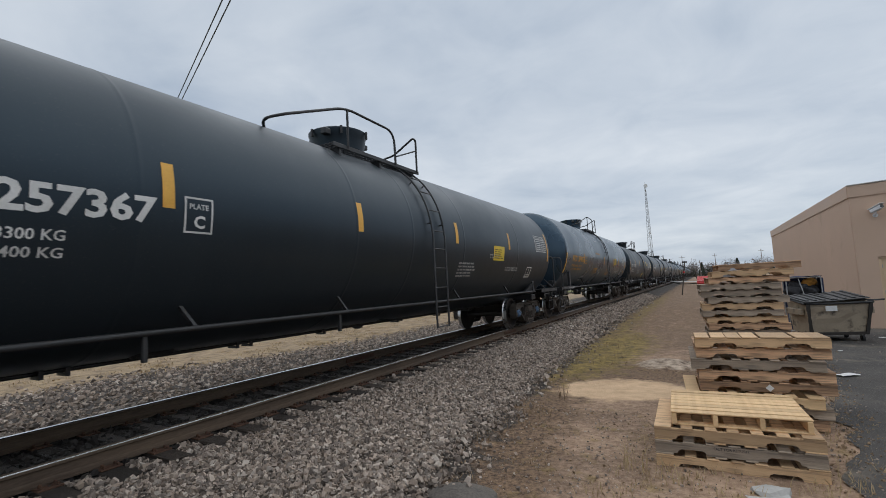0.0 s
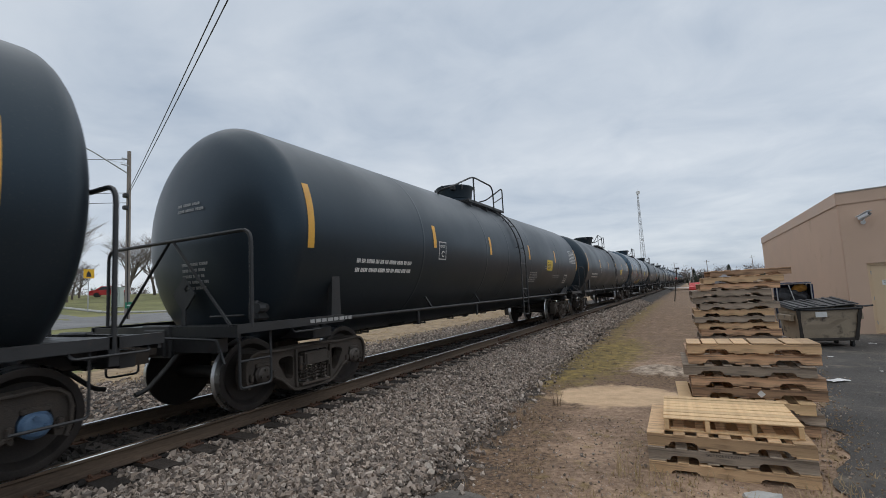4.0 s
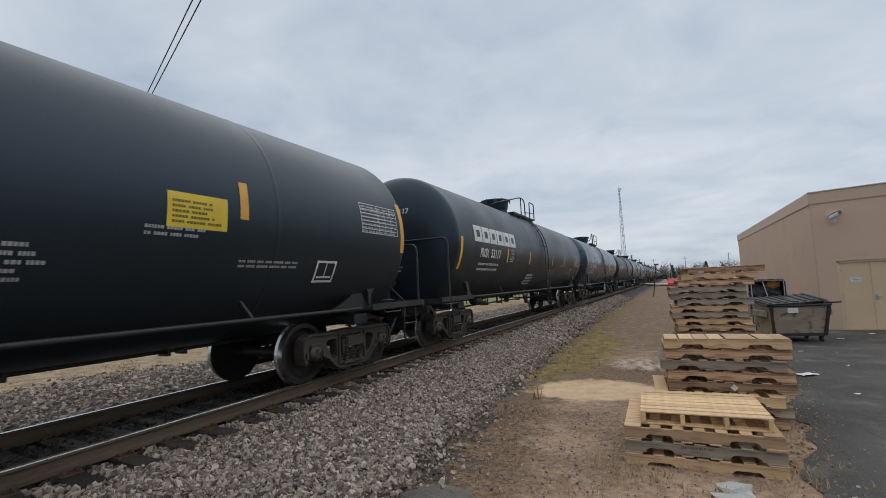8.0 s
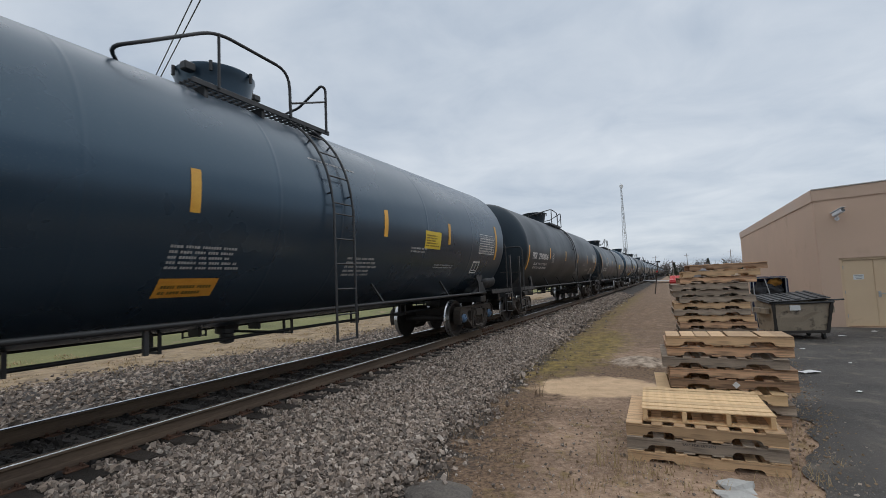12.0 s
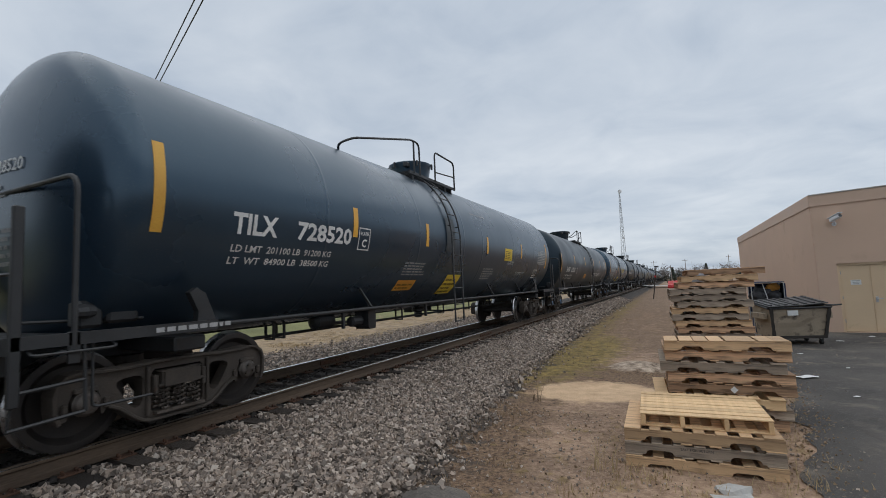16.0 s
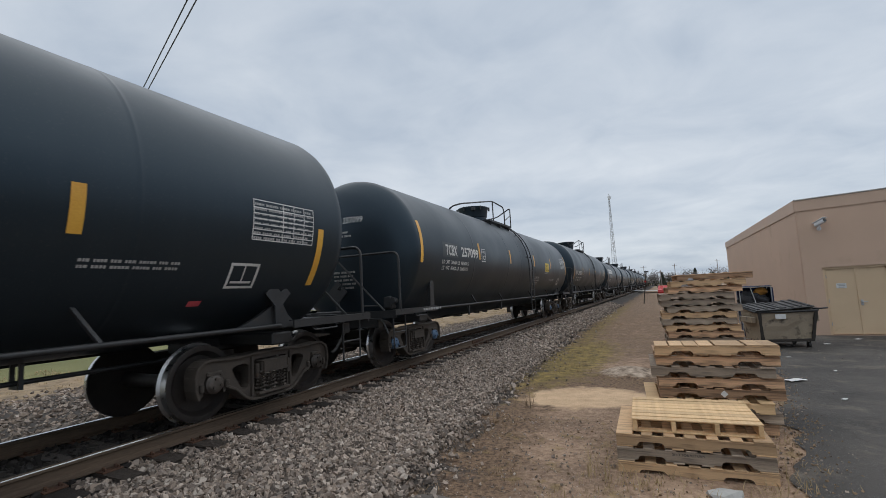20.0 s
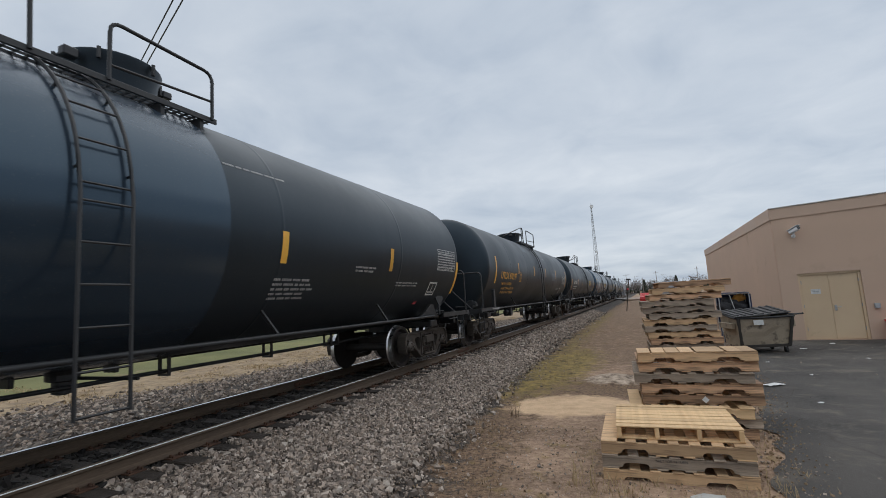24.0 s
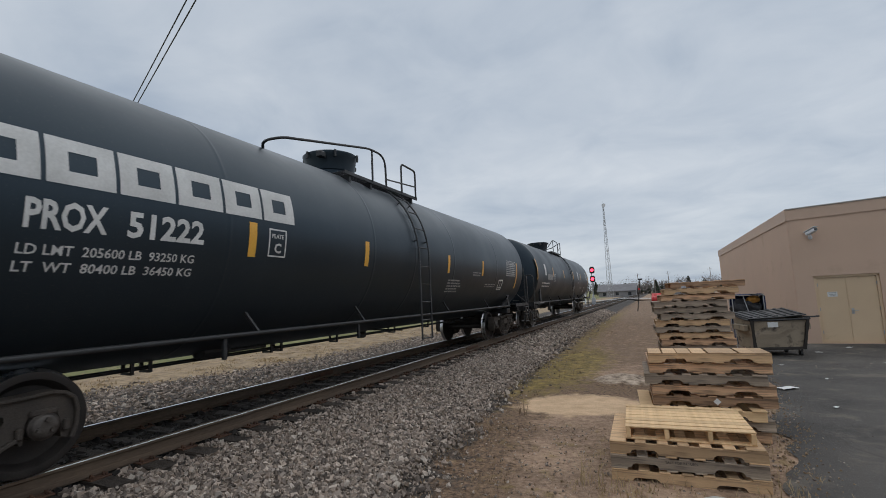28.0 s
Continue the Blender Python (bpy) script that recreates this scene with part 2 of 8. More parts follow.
M_BARK = plain("grey_brown_bark", (0.07, 0.055, 0.045), (0.14, 0.115, 0.095), 0.95, 0, 4, 30, 0.5, 0.005)
M_NEEDLE = plain("dark_conifer_foliage", (0.032, 0.042, 0.03), (0.07, 0.085, 0.058), 0.9, 0, 2, 10, 0)
# twig colour lightened, with the haze of distance painted in
M_FARWOOD = plain("hazed_winter_twigs", (0.13, 0.115, 0.108), (0.23, 0.2, 0.185), 0.95, 0, 0.6, 6, 0)
M_STRAW = plain("dry_straw_grass", (0.3, 0.215, 0.115), (0.48, 0.36, 0.2), 0.9, 0, 2, 20, 0)
M_WEED = plain("brown_dead_weeds", (0.15, 0.1, 0.062), (0.33, 0.23, 0.14), 0.95, 0, 2, 20, 0)
M_CABINET = plain("pale_grey_green_enamel", (0.4, 0.45, 0.42), (0.5, 0.55, 0.52), 0.5, 0, 1.5, 40, 0.05)
M_CONC = plain("pale_concrete", (0.36, 0.35, 0.33), (0.5, 0.49, 0.46), 0.9, 0, 2, 40, 0.3)
M_HOUSE = plain("grey_house_siding", (0.2, 0.19, 0.19), (0.3, 0.29, 0.29), 0.8, 0, 0.4, 8, 0.1)
M_HOUSEROOF = plain("grey_shingle_roof", (0.14, 0.135, 0.14), (0.22, 0.215, 0.22), 0.9, 0, 0.6, 10, 0.2)
M_DARKGLASS = plain("dark_window_glass", (0.015, 0.018, 0.02), (0.03, 0.034, 0.038), 0.12, 0, 1, 10, 0)
M_SIGNGREEN = plain("green_sign_sheet", (0.01, 0.16, 0.09), (0.015, 0.2, 0.11), 0.5, 0, 3, 30, 0)
M_SIGNYELLOW = plain("yellow_sign_sheet", (0.75, 0.42, 0.02), (0.8, 0.48, 0.03), 0.5, 0, 3, 30, 0)
M_CARRED = plain("red_car_paint", (0.42, 0.02, 0.02), (0.5, 0.03, 0.03), 0.3, 0, 1, 20, 0)
M_BLUETARP = plain("dark_blue_canvas", (0.012, 0.018, 0.05), (0.03, 0.04, 0.09), 0.8, 0, 5, 60, 0.3, 0.004)
M_RAGS = plain("charcoal_rags", (0.02, 0.02, 0.022), (0.07, 0.07, 0.075), 0.95, 0, 6, 40, 0.4, 0.01)
M_ORANGERAG = plain("orange_cloth", (0.45, 0.19, 0.03), (0.55, 0.27, 0.06), 0.9, 0, 6, 40, 0.3, 0.006)
M_FIELDSTONE = plain("dark_field_stone", (0.07, 0.06, 0.052), (0.16, 0.14, 0.12), 0.9, 0, 6, 50, 0.5, 0.006)
M_PAPER = plain("white_paper_litter", (0.62, 0.62, 0.6), (0.75, 0.75, 0.73), 0.9, 0, 8, 60, 0.2)


def glow(name, colour, strength):
    m, n, l, p = nodes_of(name)
    p.inputs["Base Color"].default_value = (*colour, 1)
    p.inputs["Emission Color"].default_value = (*colour, 1)
    p.inputs["Emission Strength"].default_value = strength
    return m


M_REDLAMP = glow("red_signal_lamp", (1.0, 0.03, 0.06), 6.0)


def stones_material(name, tones, dirt=1.0):
    m, n, l, p = nodes_of(name)
    g = n.new("ShaderNodeNewGeometry")
    r = n.new("ShaderNodeValToRGB")
    r.color_ramp.elements[0].color, r.color_ramp.elements[1].color = (*tones[0], 1), (*tones[-1], 1)
    for i, t in enumerate(tones[1:-1], 1):
        e = r.color_ramp.elements.new(i / (len(tones) - 1))
        e.color = (*t, 1)
    l.new(g.outputs["Random Per Island"], r.inputs[0])
    col = mixed(n, l, 0.15, r.outputs[0], mixed(n, l, grain(n, l, 55, 3), (0.05 * dirt, 0.043 * dirt, 0.038 * dirt), (0.38 * dirt, 0.33 * dirt, 0.285 * dirt)))
    col = mixed(n, l, 0.14, col, mixed(n, l, grain(n, l, 0.8, 4), (0.08 * dirt, 0.066 * dirt, 0.055 * dirt), (0.3 * dirt, 0.258 * dirt, 0.222 * dirt)))
    l.new(col, p.inputs["Base Color"])
    p.inputs["Roughness"].default_value = 0.9
    bumped(n, l, p, grain(n, l, 120, 2), 0.3, 0.003)
    return m


# oily stones, coloured darker still for the shade under the train
M_OILSHADE_STONES = stones_material("oily_train_shaded_ballast", [(0.012, 0.01, 0.009), (0.03, 0.025, 0.022), (0.05, 0.042, 0.036)], 0.12)
M_STONES = stones_material("crushed_grey_ballast", [(0.055, 0.042, 0.034), (0.16, 0.124, 0.1), (0.31, 0.25, 0.205), (0.39, 0.3, 0.23), (0.56, 0.465, 0.385), (0.24, 0.174, 0.127), (0.11, 0.088, 0.073), (0.66, 0.57, 0.48)])


# ---- mesh helpers ----
def as_mesh(name, bm, material, smooth=None):
    me = bpy.data.meshes.new(name)
    bmesh.ops.recalc_face_normals(bm, faces=bm.faces[:])
    bm.to_mesh(me)
    bm.free()
    for m in material if isinstance(material, (list, tuple)) else [material]:
        me.materials.append(m)
    if smooth:
        me.shade_smooth()
        me.set_sharp_from_angle(angle=radians(smooth))
    return me


def part(name, bm, material, parent=None, label="", smooth=None, at=None):
    """Links a bmesh, or a mesh that is there already, as one object under its thing."""
    me = bm if isinstance(bm, bpy.types.Mesh) else as_mesh(name, bm, material, smooth)
    ob = new(name, me)
    if parent is not None:
        ob.parent = parent
    if at is not None:
        ob.matrix_basis = at
    if label:
        tagged(ob, label)
    return ob


def thing(name, m, label, category, group="", kind=""):
    ob = new(name)
    ob.empty_display_size = 0.2
    ob.matrix_basis = m
    return tagged(ob, label, category, group, kind)


def box(bm, c, s, m=None, bevel=0.0):
    """A block with middle c and size s, edges bevelled, placed by m."""
    r = bmesh.ops.create_cube(bm, size=1.0)
    vs = r["verts"]
    for v in vs:
        v.co = Vector((v.co.x * s[0] + c[0], v.co.y * s[1] + c[1], v.co.z * s[2] + c[2]))
    if bevel:
        es = list({e for v in vs for e in v.link_edges})
        out = bmesh.ops.bevel(bm, geom=es, offset=bevel, segments=1, affect="EDGES")
        vs = list({v for f in out["faces"] for v in f.verts} | {v for v in vs if v.is_valid})
    if m is not None:
        for v in vs:
            v.co = m @ v.co
    return vs


def ring_frame(d):
    d = Vector(d).normalized()
    a = d.cross(Vector((0, 0, 1)))
    if a.length < 1e-3:
        a = d.cross(Vector((1, 0, 0)))
    a.normalize()
    return a, d.cross(a).normalized()


def tube(bm, pts, r, seg=8, closed=False):
    """A round bar along the points."""
    pts = [Vector(p) for p in pts]
    rings = []
    for i, p in enumerate(pts):
        if closed:
            d = pts[(i + 1) % len(pts)] - pts[i - 1]
        else:
            d = pts[min(i + 1, len(pts) - 1)] - pts[max(i - 1, 0)]
        a, b = ring_frame(d)
        rad = r[i] if isinstance(r, (list, tuple)) else r
        rings.append([bm.verts.new(p + rad * (math.cos(2 * math.pi * k / seg) * a + math.sin(2 * math.pi * k / seg) * b)) for k in range(seg)])
    pairs = list(zip(rings, rings[1:])) + ([(rings[-1], rings[0])] if closed else [])
    for ra, rb in pairs:
        # the next ring is turned so that its seam lies nearest
        off = min(range(seg), key=lambda o: (rb[o].co - ra[0].co).length)
        for k in range(seg):
            bm.faces.new((ra[k], ra[(k + 1) % seg], rb[(k + 1 + off) % seg], rb[(k + off) % seg]))
    if not closed:
        bm.faces.new(rings[0][::-1])
        bm.faces.new(rings[-1])


def bend(pts, r=0.15, n=4):
    """The points of a path with its inner corners rounded."""
    pts = [Vector(p) for p in pts]
    out = [pts[0]]
    for a, b, c in zip(pts, pts[1:], pts[2:]):
        d1, d2 = (a - b), (c - b)
        q = min(r, d1.length * 0.45, d2.length * 0.45)
        s, e = b + d1.normalized() * q, b + d2.normalized() * q
        for i in range(n + 1):
            t = i / n
            out.append((1 - t) ** 2 * s + 2 * t * (1 - t) * b + t * t * e)
    return out + [pts[-1]]


def lathe(bm, rows, axis="y", c=(0, 0, 0), seg=32, mats=None):
    """A turned body: rows of (place along the axis, radius)."""
    rings = []
    for s, r in rows:
        ring = []
        for k in range(seg):
            a = 2 * math.pi * k / seg
            u, w = r * math.cos(a), r * math.sin(a)
            p = {"y": (u, s, w), "x": (s, u, w), "z": (u, w, s)}[axis]
            ring.append(bm.verts.new(Vector(p) + Vector(c)))
        rings.append(ring)
    for i, (ra, rb) in enumerate(zip(rings, rings[1:])):
        for k in range(seg):
            f = bm.faces.new((ra[k], ra[(k + 1) % seg], rb[(k + 1) % seg], rb[k]))
            f.material_index = mats[i] if mats else 0
    bm.faces.new(rings[0])
    bm.faces.new(rings[-1][::-1])


def prism(bm, outline, d0, d1, plane="xz", holes=()):
    """An outline in a plane, given depth along the third axis. Holes are outlines too."""
    loops = [outline, *holes]
    def put(p, d):
        return {"xz": (p[0], d, p[1]), "yz": (d, p[0], p[1]), "xy": (p[0], p[1], d)}[plane]
    sides = []
    for d in (d0, d1):
        edges, rings = [], []
        for lp in loops:
            vs = [bm.verts.new(put(p, d)) for p in lp]
            rings.append(vs)
            edges += [bm.edges.new((vs[i], vs[(i + 1) % len(vs)])) for i in range(len(vs))]
        if holes:
            bmesh.ops.triangle_fill(bm, use_beauty=True, edges=edges)
        else:
            bm.faces.new(rings[0])
        sides.append(rings)
    for ra, rb in zip(*sides):
        for i in range(len(ra)):
            j = (i + 1) % len(ra)
            bm.faces.new((ra[i], ra[j], rb[j], rb[i]))


def rounded(x0, z0, x1, z1, r, n=3):
    out = []
    for cx, cz, a0 in ((x1 - r, z1 - r, 0), (x0 + r, z1 - r, 90), (x0 + r, z0 + r, 180), (x1 - r, z0 + r, 270)):
        for i in range(n + 1):
            a = radians(a0 + 90 * i / n)
            out.append((cx + r * math.cos(a), cz + r * math.sin(a)))
    return out


def raw_mesh(name, verts, faces, material, smooth=False):
    me = bpy.data.meshes.new(name)
    me.from_pydata([tuple(v) for v in verts], [], faces)
    me.materials.append(material)
    if smooth:
        me.shade_smooth()
    return me


# ---- ground ----
def fade(v, a, b):
    t = min(max((v - a) / (b - a), 0.0), 1.0)
    return t * t * (3 - 2 * t)


def foot_x(y):
    """Where the near ballast slope meets the dirt."""
    return 1.75 + 1.3 * math.exp(-max(y - 4.0, -4.0) / 9.0)


def low_z(y):
    return -0.3 - 0.2 * fade(y, 4, 18)


def far_edge(y):
    """Where the gravel beyond the track gives way to dry grass."""
    return -7.9 + 1.9 * fade(y, 6, 13)


def ground_z(x, y):
    if x > 0.7:
        g, xf = low_z(y), foot_x(y)
        z = -0.215 + (g + 0.215) * fade(x, 0.8, xf)
        if x > xf - 0.5:
            z += 0.02 * noise.noise((x * 1.3, y * 1.3, 0)) * fade(x, xf - 0.5, xf) * fade(6.4 + 0.135 * max(y, 0) - x, 0.0, 0.7)
        d = math.hypot((x - 4.45) / 0.62, (y - 10.2) / 0.75)
        z += 0.13 * max(0.0, 1 - d * d) ** 1.3 if d < 1 else 0
        return z
    if x > -2.3:
        return -0.215
    z = -0.215 - 0.285 * fade(-x, 2.4, 4.0) + 0.07 * min(max(0.0, -x - 12), 60)
    return z + (0.03 * noise.noise((x * 0.5, y * 0.5, 3)) if x < -4 else 0)


def axis_steps(*spans):
    out = []
    for a, b, d in spans:
        out += list(np.arange(a, b - 1e-6, d))
    return out + [spans[-1][1]]


def ground_sheet():
    xs = axis_steps((-1600, -400, 400), (-400, -100, 60), (-100, -12, 4), (-12, -4, 1), (-4, 4.2, 0.16), (4.2, 8, 0.25), (8, 20, 1.5), (20, 100, 16), (100, 400, 75), (400, 1600, 400))
    ys = axis_steps((-1200, -200, 250), (-200, -20, 30), (-20, -2, 2), (-2, 22, 0.25), (22, 60, 1.5), (60, 200, 10), (200, 600, 50), (600, 3000, 400))
    verts = [(x, y, ground_z(x, y)) for y in ys for x in xs]
    w = len(xs)
    faces = [(j * w + i, j * w + i + 1, (j + 1) * w + i + 1, (j + 1) * w + i) for j in range(len(ys) - 1) for i in range(w - 1)]
    m, n, l, p = nodes_of("railside_ground")

    def zone(name):
        a = n.new("ShaderNodeAttribute")
        a.attribute_name = name
        return a.outputs["Fac"]

    def edge(name, scale, spread=0.9, soft=0.09):
        add = n.new("ShaderNodeMath")
        add.operation = "MULTIPLY_ADD"
        add.inputs[1].default_value = spread
        l.new(grain(n, l, scale, 8, None, 0.28, 0.72, 0.68), add.inputs[0])
        l.new(zone(name), add.inputs[2])
        r = n.new("ShaderNodeMapRange")
        r.inputs[1].default_value, r.inputs[2].default_value = 0.5 + spread / 2 - soft, 0.5 + spread / 2 + soft
        l.new(add.outputs[0], r.inputs[0])
        return r.outputs[0]

    dirt = mixed(n, l, grain(n, l, 1.1, 7), (0.165, 0.098, 0.062), (0.45, 0.295, 0.193))
    dirt = mixed(n, l, 0.42, dirt, mixed(n, l, grain(n, l, 14, 8, None, 0.38, 0.64, 0.7), (0.07, 0.042, 0.027), (0.5, 0.365, 0.255)))
    dirt = mixed(n, l, grain(n, l, 60, 3, None, 0.66, 0.72), dirt, (0.42, 0.35, 0.285))
    litter = mixed(n, l, grain(n, l, 22, 8, None, 0.36, 0.62, 0.7), (0.05, 0.029, 0.018), (0.26, 0.165, 0.098))
    sand = mixed(n, l, grain(n, l, 4, 8, None, 0.3, 0.7, 0.65), (0.46, 0.31, 0.185), (0.68, 0.48, 0.3))
    moss = mixed(n, l, grain(n, l, 5, 9, None, 0.36, 0.62, 0.7), (0.068, 0.047, 0.018), (0.29, 0.205, 0.056))
    pale = mixed(n, l, grain(n, l, 7, 8, None, 0.36, 0.64, 0.65), (0.15, 0.105, 0.072), (0.6, 0.48, 0.37))
    # much darker than the stones on it: shade in their gaps is coloured in
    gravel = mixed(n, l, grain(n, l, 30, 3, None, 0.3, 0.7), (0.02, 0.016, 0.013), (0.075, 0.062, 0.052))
    dry = mixed(n, l, grain(n, l, 2.2, 9, (1, 1, 1), 0.33, 0.66, 0.68), (0.15, 0.105, 0.062), (0.42, 0.31, 0.19))
    green = mixed(n, l, grain(n, l, 0.25, 6), (0.12, 0.125, 0.045), (0.23, 0.22, 0.085))
    col = mixed(n, l, edge("litter", 4.0, 1.1, 0.25), dirt, litter)
    col = mixed(n, l, edge("moss", 4.5, 1.35, 0.32), col, moss)
    col = mixed(n, l, edge("sand", 2.6, 0.9, 0.22), col, sand)
    col = mixed(n, l, edge("mound", 5.0, 0.8, 0.2), col, pale)
    col = mixed(n, l, edge("dry", 0.9), col, dry)
    col = mixed(n, l, edge("green", 0.5), col, green)
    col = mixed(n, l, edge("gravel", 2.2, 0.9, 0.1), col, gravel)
    # oily ground; the shade under the train is painted into this near-black
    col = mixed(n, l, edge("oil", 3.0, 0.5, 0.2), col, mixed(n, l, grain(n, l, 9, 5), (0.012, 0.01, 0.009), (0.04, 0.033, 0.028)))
    l.new(col, p.inputs["Base Color"])
    p.inputs["Roughness"].default_value = 0.95
    bumped(n, l, p, grain(n, l, 35, 6, None, 0.2, 0.8), 0.7, 0.02)
    ob = new("ground", raw_mesh("ground", verts, faces, m, True))
    values = {k: [] for k in ("gravel", "litter", "sand", "moss", "mound", "dry", "green", "oil")}
    for x, y, z in verts:
        xf = foot_x(y)
        near = x > 0
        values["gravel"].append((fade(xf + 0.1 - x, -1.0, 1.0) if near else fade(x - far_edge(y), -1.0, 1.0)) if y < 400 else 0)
        soil = fade(1.6 - math.hypot((x - 4.1) / 1.25, (y - 9.3) / 0.85), 0, 1.1)
        values["litter"].append(max(1.15 * soil, 0.66 * fade(y, 10, 14), fade(1.0 - abs(x - xf - 0.35), 0, 0.9)) if near and y < 120 else 0)
        d = math.hypot((x - 4.0) / 0.78, (y - 7.75 - 0.1 * (x - 4)) / 0.66)
        values["sand"].append(1.25 * fade(1.6 - d, 0, 1.0))
        d = math.hypot((x - 2.95 - 0.02 * (y - 12)) / 0.95, (y - 12.4) / 4.2)
        strip_ = fade(0.9 - abs(x - foot_x(y) - 0.55), 0, 0.9) * fade(y, 12, 16) * fade(60 - y, 0, 25) * 0.62 if near else 0
        values["moss"].append(max(fade(1.5 - d, 0, 1.0), strip_))
        d = math.hypot((x - 4.5) / 0.52, (y - 10.2) / 0.62)
        values["mound"].append(fade(1.5 - d, 0, 1.0))
        values["dry"].append(fade(far_edge(y) - x, -1.5, 0.5) if not near else fade(y, 120, 200) * 0.6)
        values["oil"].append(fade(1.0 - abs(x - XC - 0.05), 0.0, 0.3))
        values["green"].append(fade(-x, 9.8, 13.2))
    for k, v in values.items():
        a = ob.data.attributes.new(k, "FLOAT", "POINT")
        a.data.foreach_set("value", v)
    return tagged(ob, "bare dirt, gravel and dry winter grass beside the tracks", "ground", kind="structure")


ground_sheet()


def sheet(name, xs, ys, lift, material, label, category, left=None):
    """A paved sheet that lies on the ground; left gives its ragged western edge."""
    verts, w = [], len(xs)
    for y in ys:
        e = left(y) if left else xs[0]
        for x in xs:
            px = e + (x - xs[0]) * ((xs[-1] - e) / (xs[-1] - xs[0]))
            verts.append((px, y, ground_z(px, y) + lift))
    faces = [(j * w + i, j * w + i + 1, (j + 1) * w + i + 1, (j + 1) * w + i) for j in range(len(ys) - 1) for i in range(w - 1)]
    ob = new(name, raw_mesh(name, verts, faces, material, True))
    return tagged(ob, label, category, kind="structure")


def asphalt_material(name, lo, hi):
    m, n, l, p = nodes_of(name)
    col = mixed(n, l, grain(n, l, 0.7, 7, None, 0.3, 0.7), lo, hi)
    col = mixed(n, l, grain(n, l, 1.7, 9, None, 0.55, 0.78, 0.68), col, (0.18, 0.148, 0.115))
    col = mixed(n, l, grain(n, l, 140, 2, None, 0.6, 0.7), col, (0.22, 0.21, 0.2))
    v = n.new("ShaderNodeTexVoronoi")
    v.feature, v.inputs["Scale"].default_value = "DISTANCE_TO_EDGE", 0.34
    co = n.new("ShaderNodeTexCoord")
    warp = n.new("ShaderNodeTexNoise")
    warp.inputs["Scale"].default_value = 1.2
    add = n.new("ShaderNodeVectorMath")
    add.operation = "MULTIPLY_ADD"
    add.inputs[1].default_value = (0.8, 0.8, 0.8)
    l.new(warp.outputs["Color"], add.inputs[0])
    l.new(co.outputs["Object"], add.inputs[2])
    l.new(co.outputs["Object"], warp.inputs["Vector"])
    l.new(add.outputs[0], v.inputs["Vector"])
    r = n.new("ShaderNodeMapRange")
    r.inputs[1].default_value, r.inputs[2].default_value = 0.001, 0.005
    l.new(v.outputs["Distance"], r.inputs[0])
    col = mixed(n, l, r.outputs[0], (0.05, 0.043, 0.036), col)
    l.new(col, p.inputs["Base Color"])
    p.inputs["Roughness"].default_value = 0.85
    bumped(n, l, p, grain(n, l, 90, 4), 0.5, 0.006)
    return m


M_ASPHALT = asphalt_material("worn_asphalt", (0.019, 0.0175, 0.0162), (0.086, 0.076, 0.066))
M_ROAD = asphalt_material("grey_road_asphalt", (0.14, 0.14, 0.14), (0.2, 0.2, 0.2))
sheet("parking_lot", axis_steps((5.6, 8, 0.2), (8, 40, 4)), axis_steps((-25, 0, 5), (0, 18, 0.08), (18, 30, 2)), 0.012, M_ASPHALT,
      "dark cracked asphalt parking lot with scattered litter", "parking lot",
      lambda y: 5.45 + 0.135 * max(y, -2) + 0.16 * noise.noise((0, y * 0.9, 5)) + 0.1 * noise.noise((0, y * 2.7, 8)) + 0.04 * noise.noise((0, y * 7.0, 8)))


def far_road():
    """The street beyond the tracks, climbing away, and the verge with its kerb."""
    sheet("street", axis_steps((-32.5, -25.5, 0.7)), axis_steps((-60, 120, 6)), 0.02, M_ROAD, "pale grey asphalt street running beside the railway", "road")
    verts, faces = [], []
    for i, a in enumerate(np.linspace(0, 1, 26)):
        x0, x1 = -32 - 60 * a, -32 - 60 * a
        y0, y1 = 8 + 6 * a, 16.5 + 4 * a
        verts += [(x0, y0, ground_z(x0, y0) + 0.024), (x1, y1, ground_z(x1, y1) + 0.024)]
        if i:
            faces.append((2 * i - 2, 2 * i - 1, 2 * i + 1, 2 * i))
    tagged(new("side_street", raw_mesh("side_street", verts, faces, M_ROAD)), "pale grey side street climbing away from the railway", "road", kind="structure")
    bm = bmesh.new()
    pts = [(-33.0, 60), (-33.0, 24), (-33.6, 21), (-36, 19.3), (-45, 19.8), (-60, 20.6)]
    for (xa, ya), (xb, yb) in zip(pts, pts[1:]):
        d = math.hypot(xb - xa, yb - ya)
        za, zb = ground_z(xa, ya), ground_z(xb, yb)
        tube(bm, [(xa, ya, za + 0.06), (xb, yb, zb + 0.06)], 0.12, 6)
    tagged(part("kerb", bm, M_CONC), "pale concrete kerb round the grass verge", "kerb", kind="structure")


far_road()


# ---- track ----
def rail_outline():
    half = [(0.0, 0.0), (0.07, 0.0), (0.07, 0.012), (0.025, 0.03), (0.009, 0.045), (0.009, 0.12), (0.018, 0.132), (0.036, 0.138), (0.037, 0.162), (0.03, 0.17)]
    return half + [(-x, z) for x, z in reversed(half[1:])]


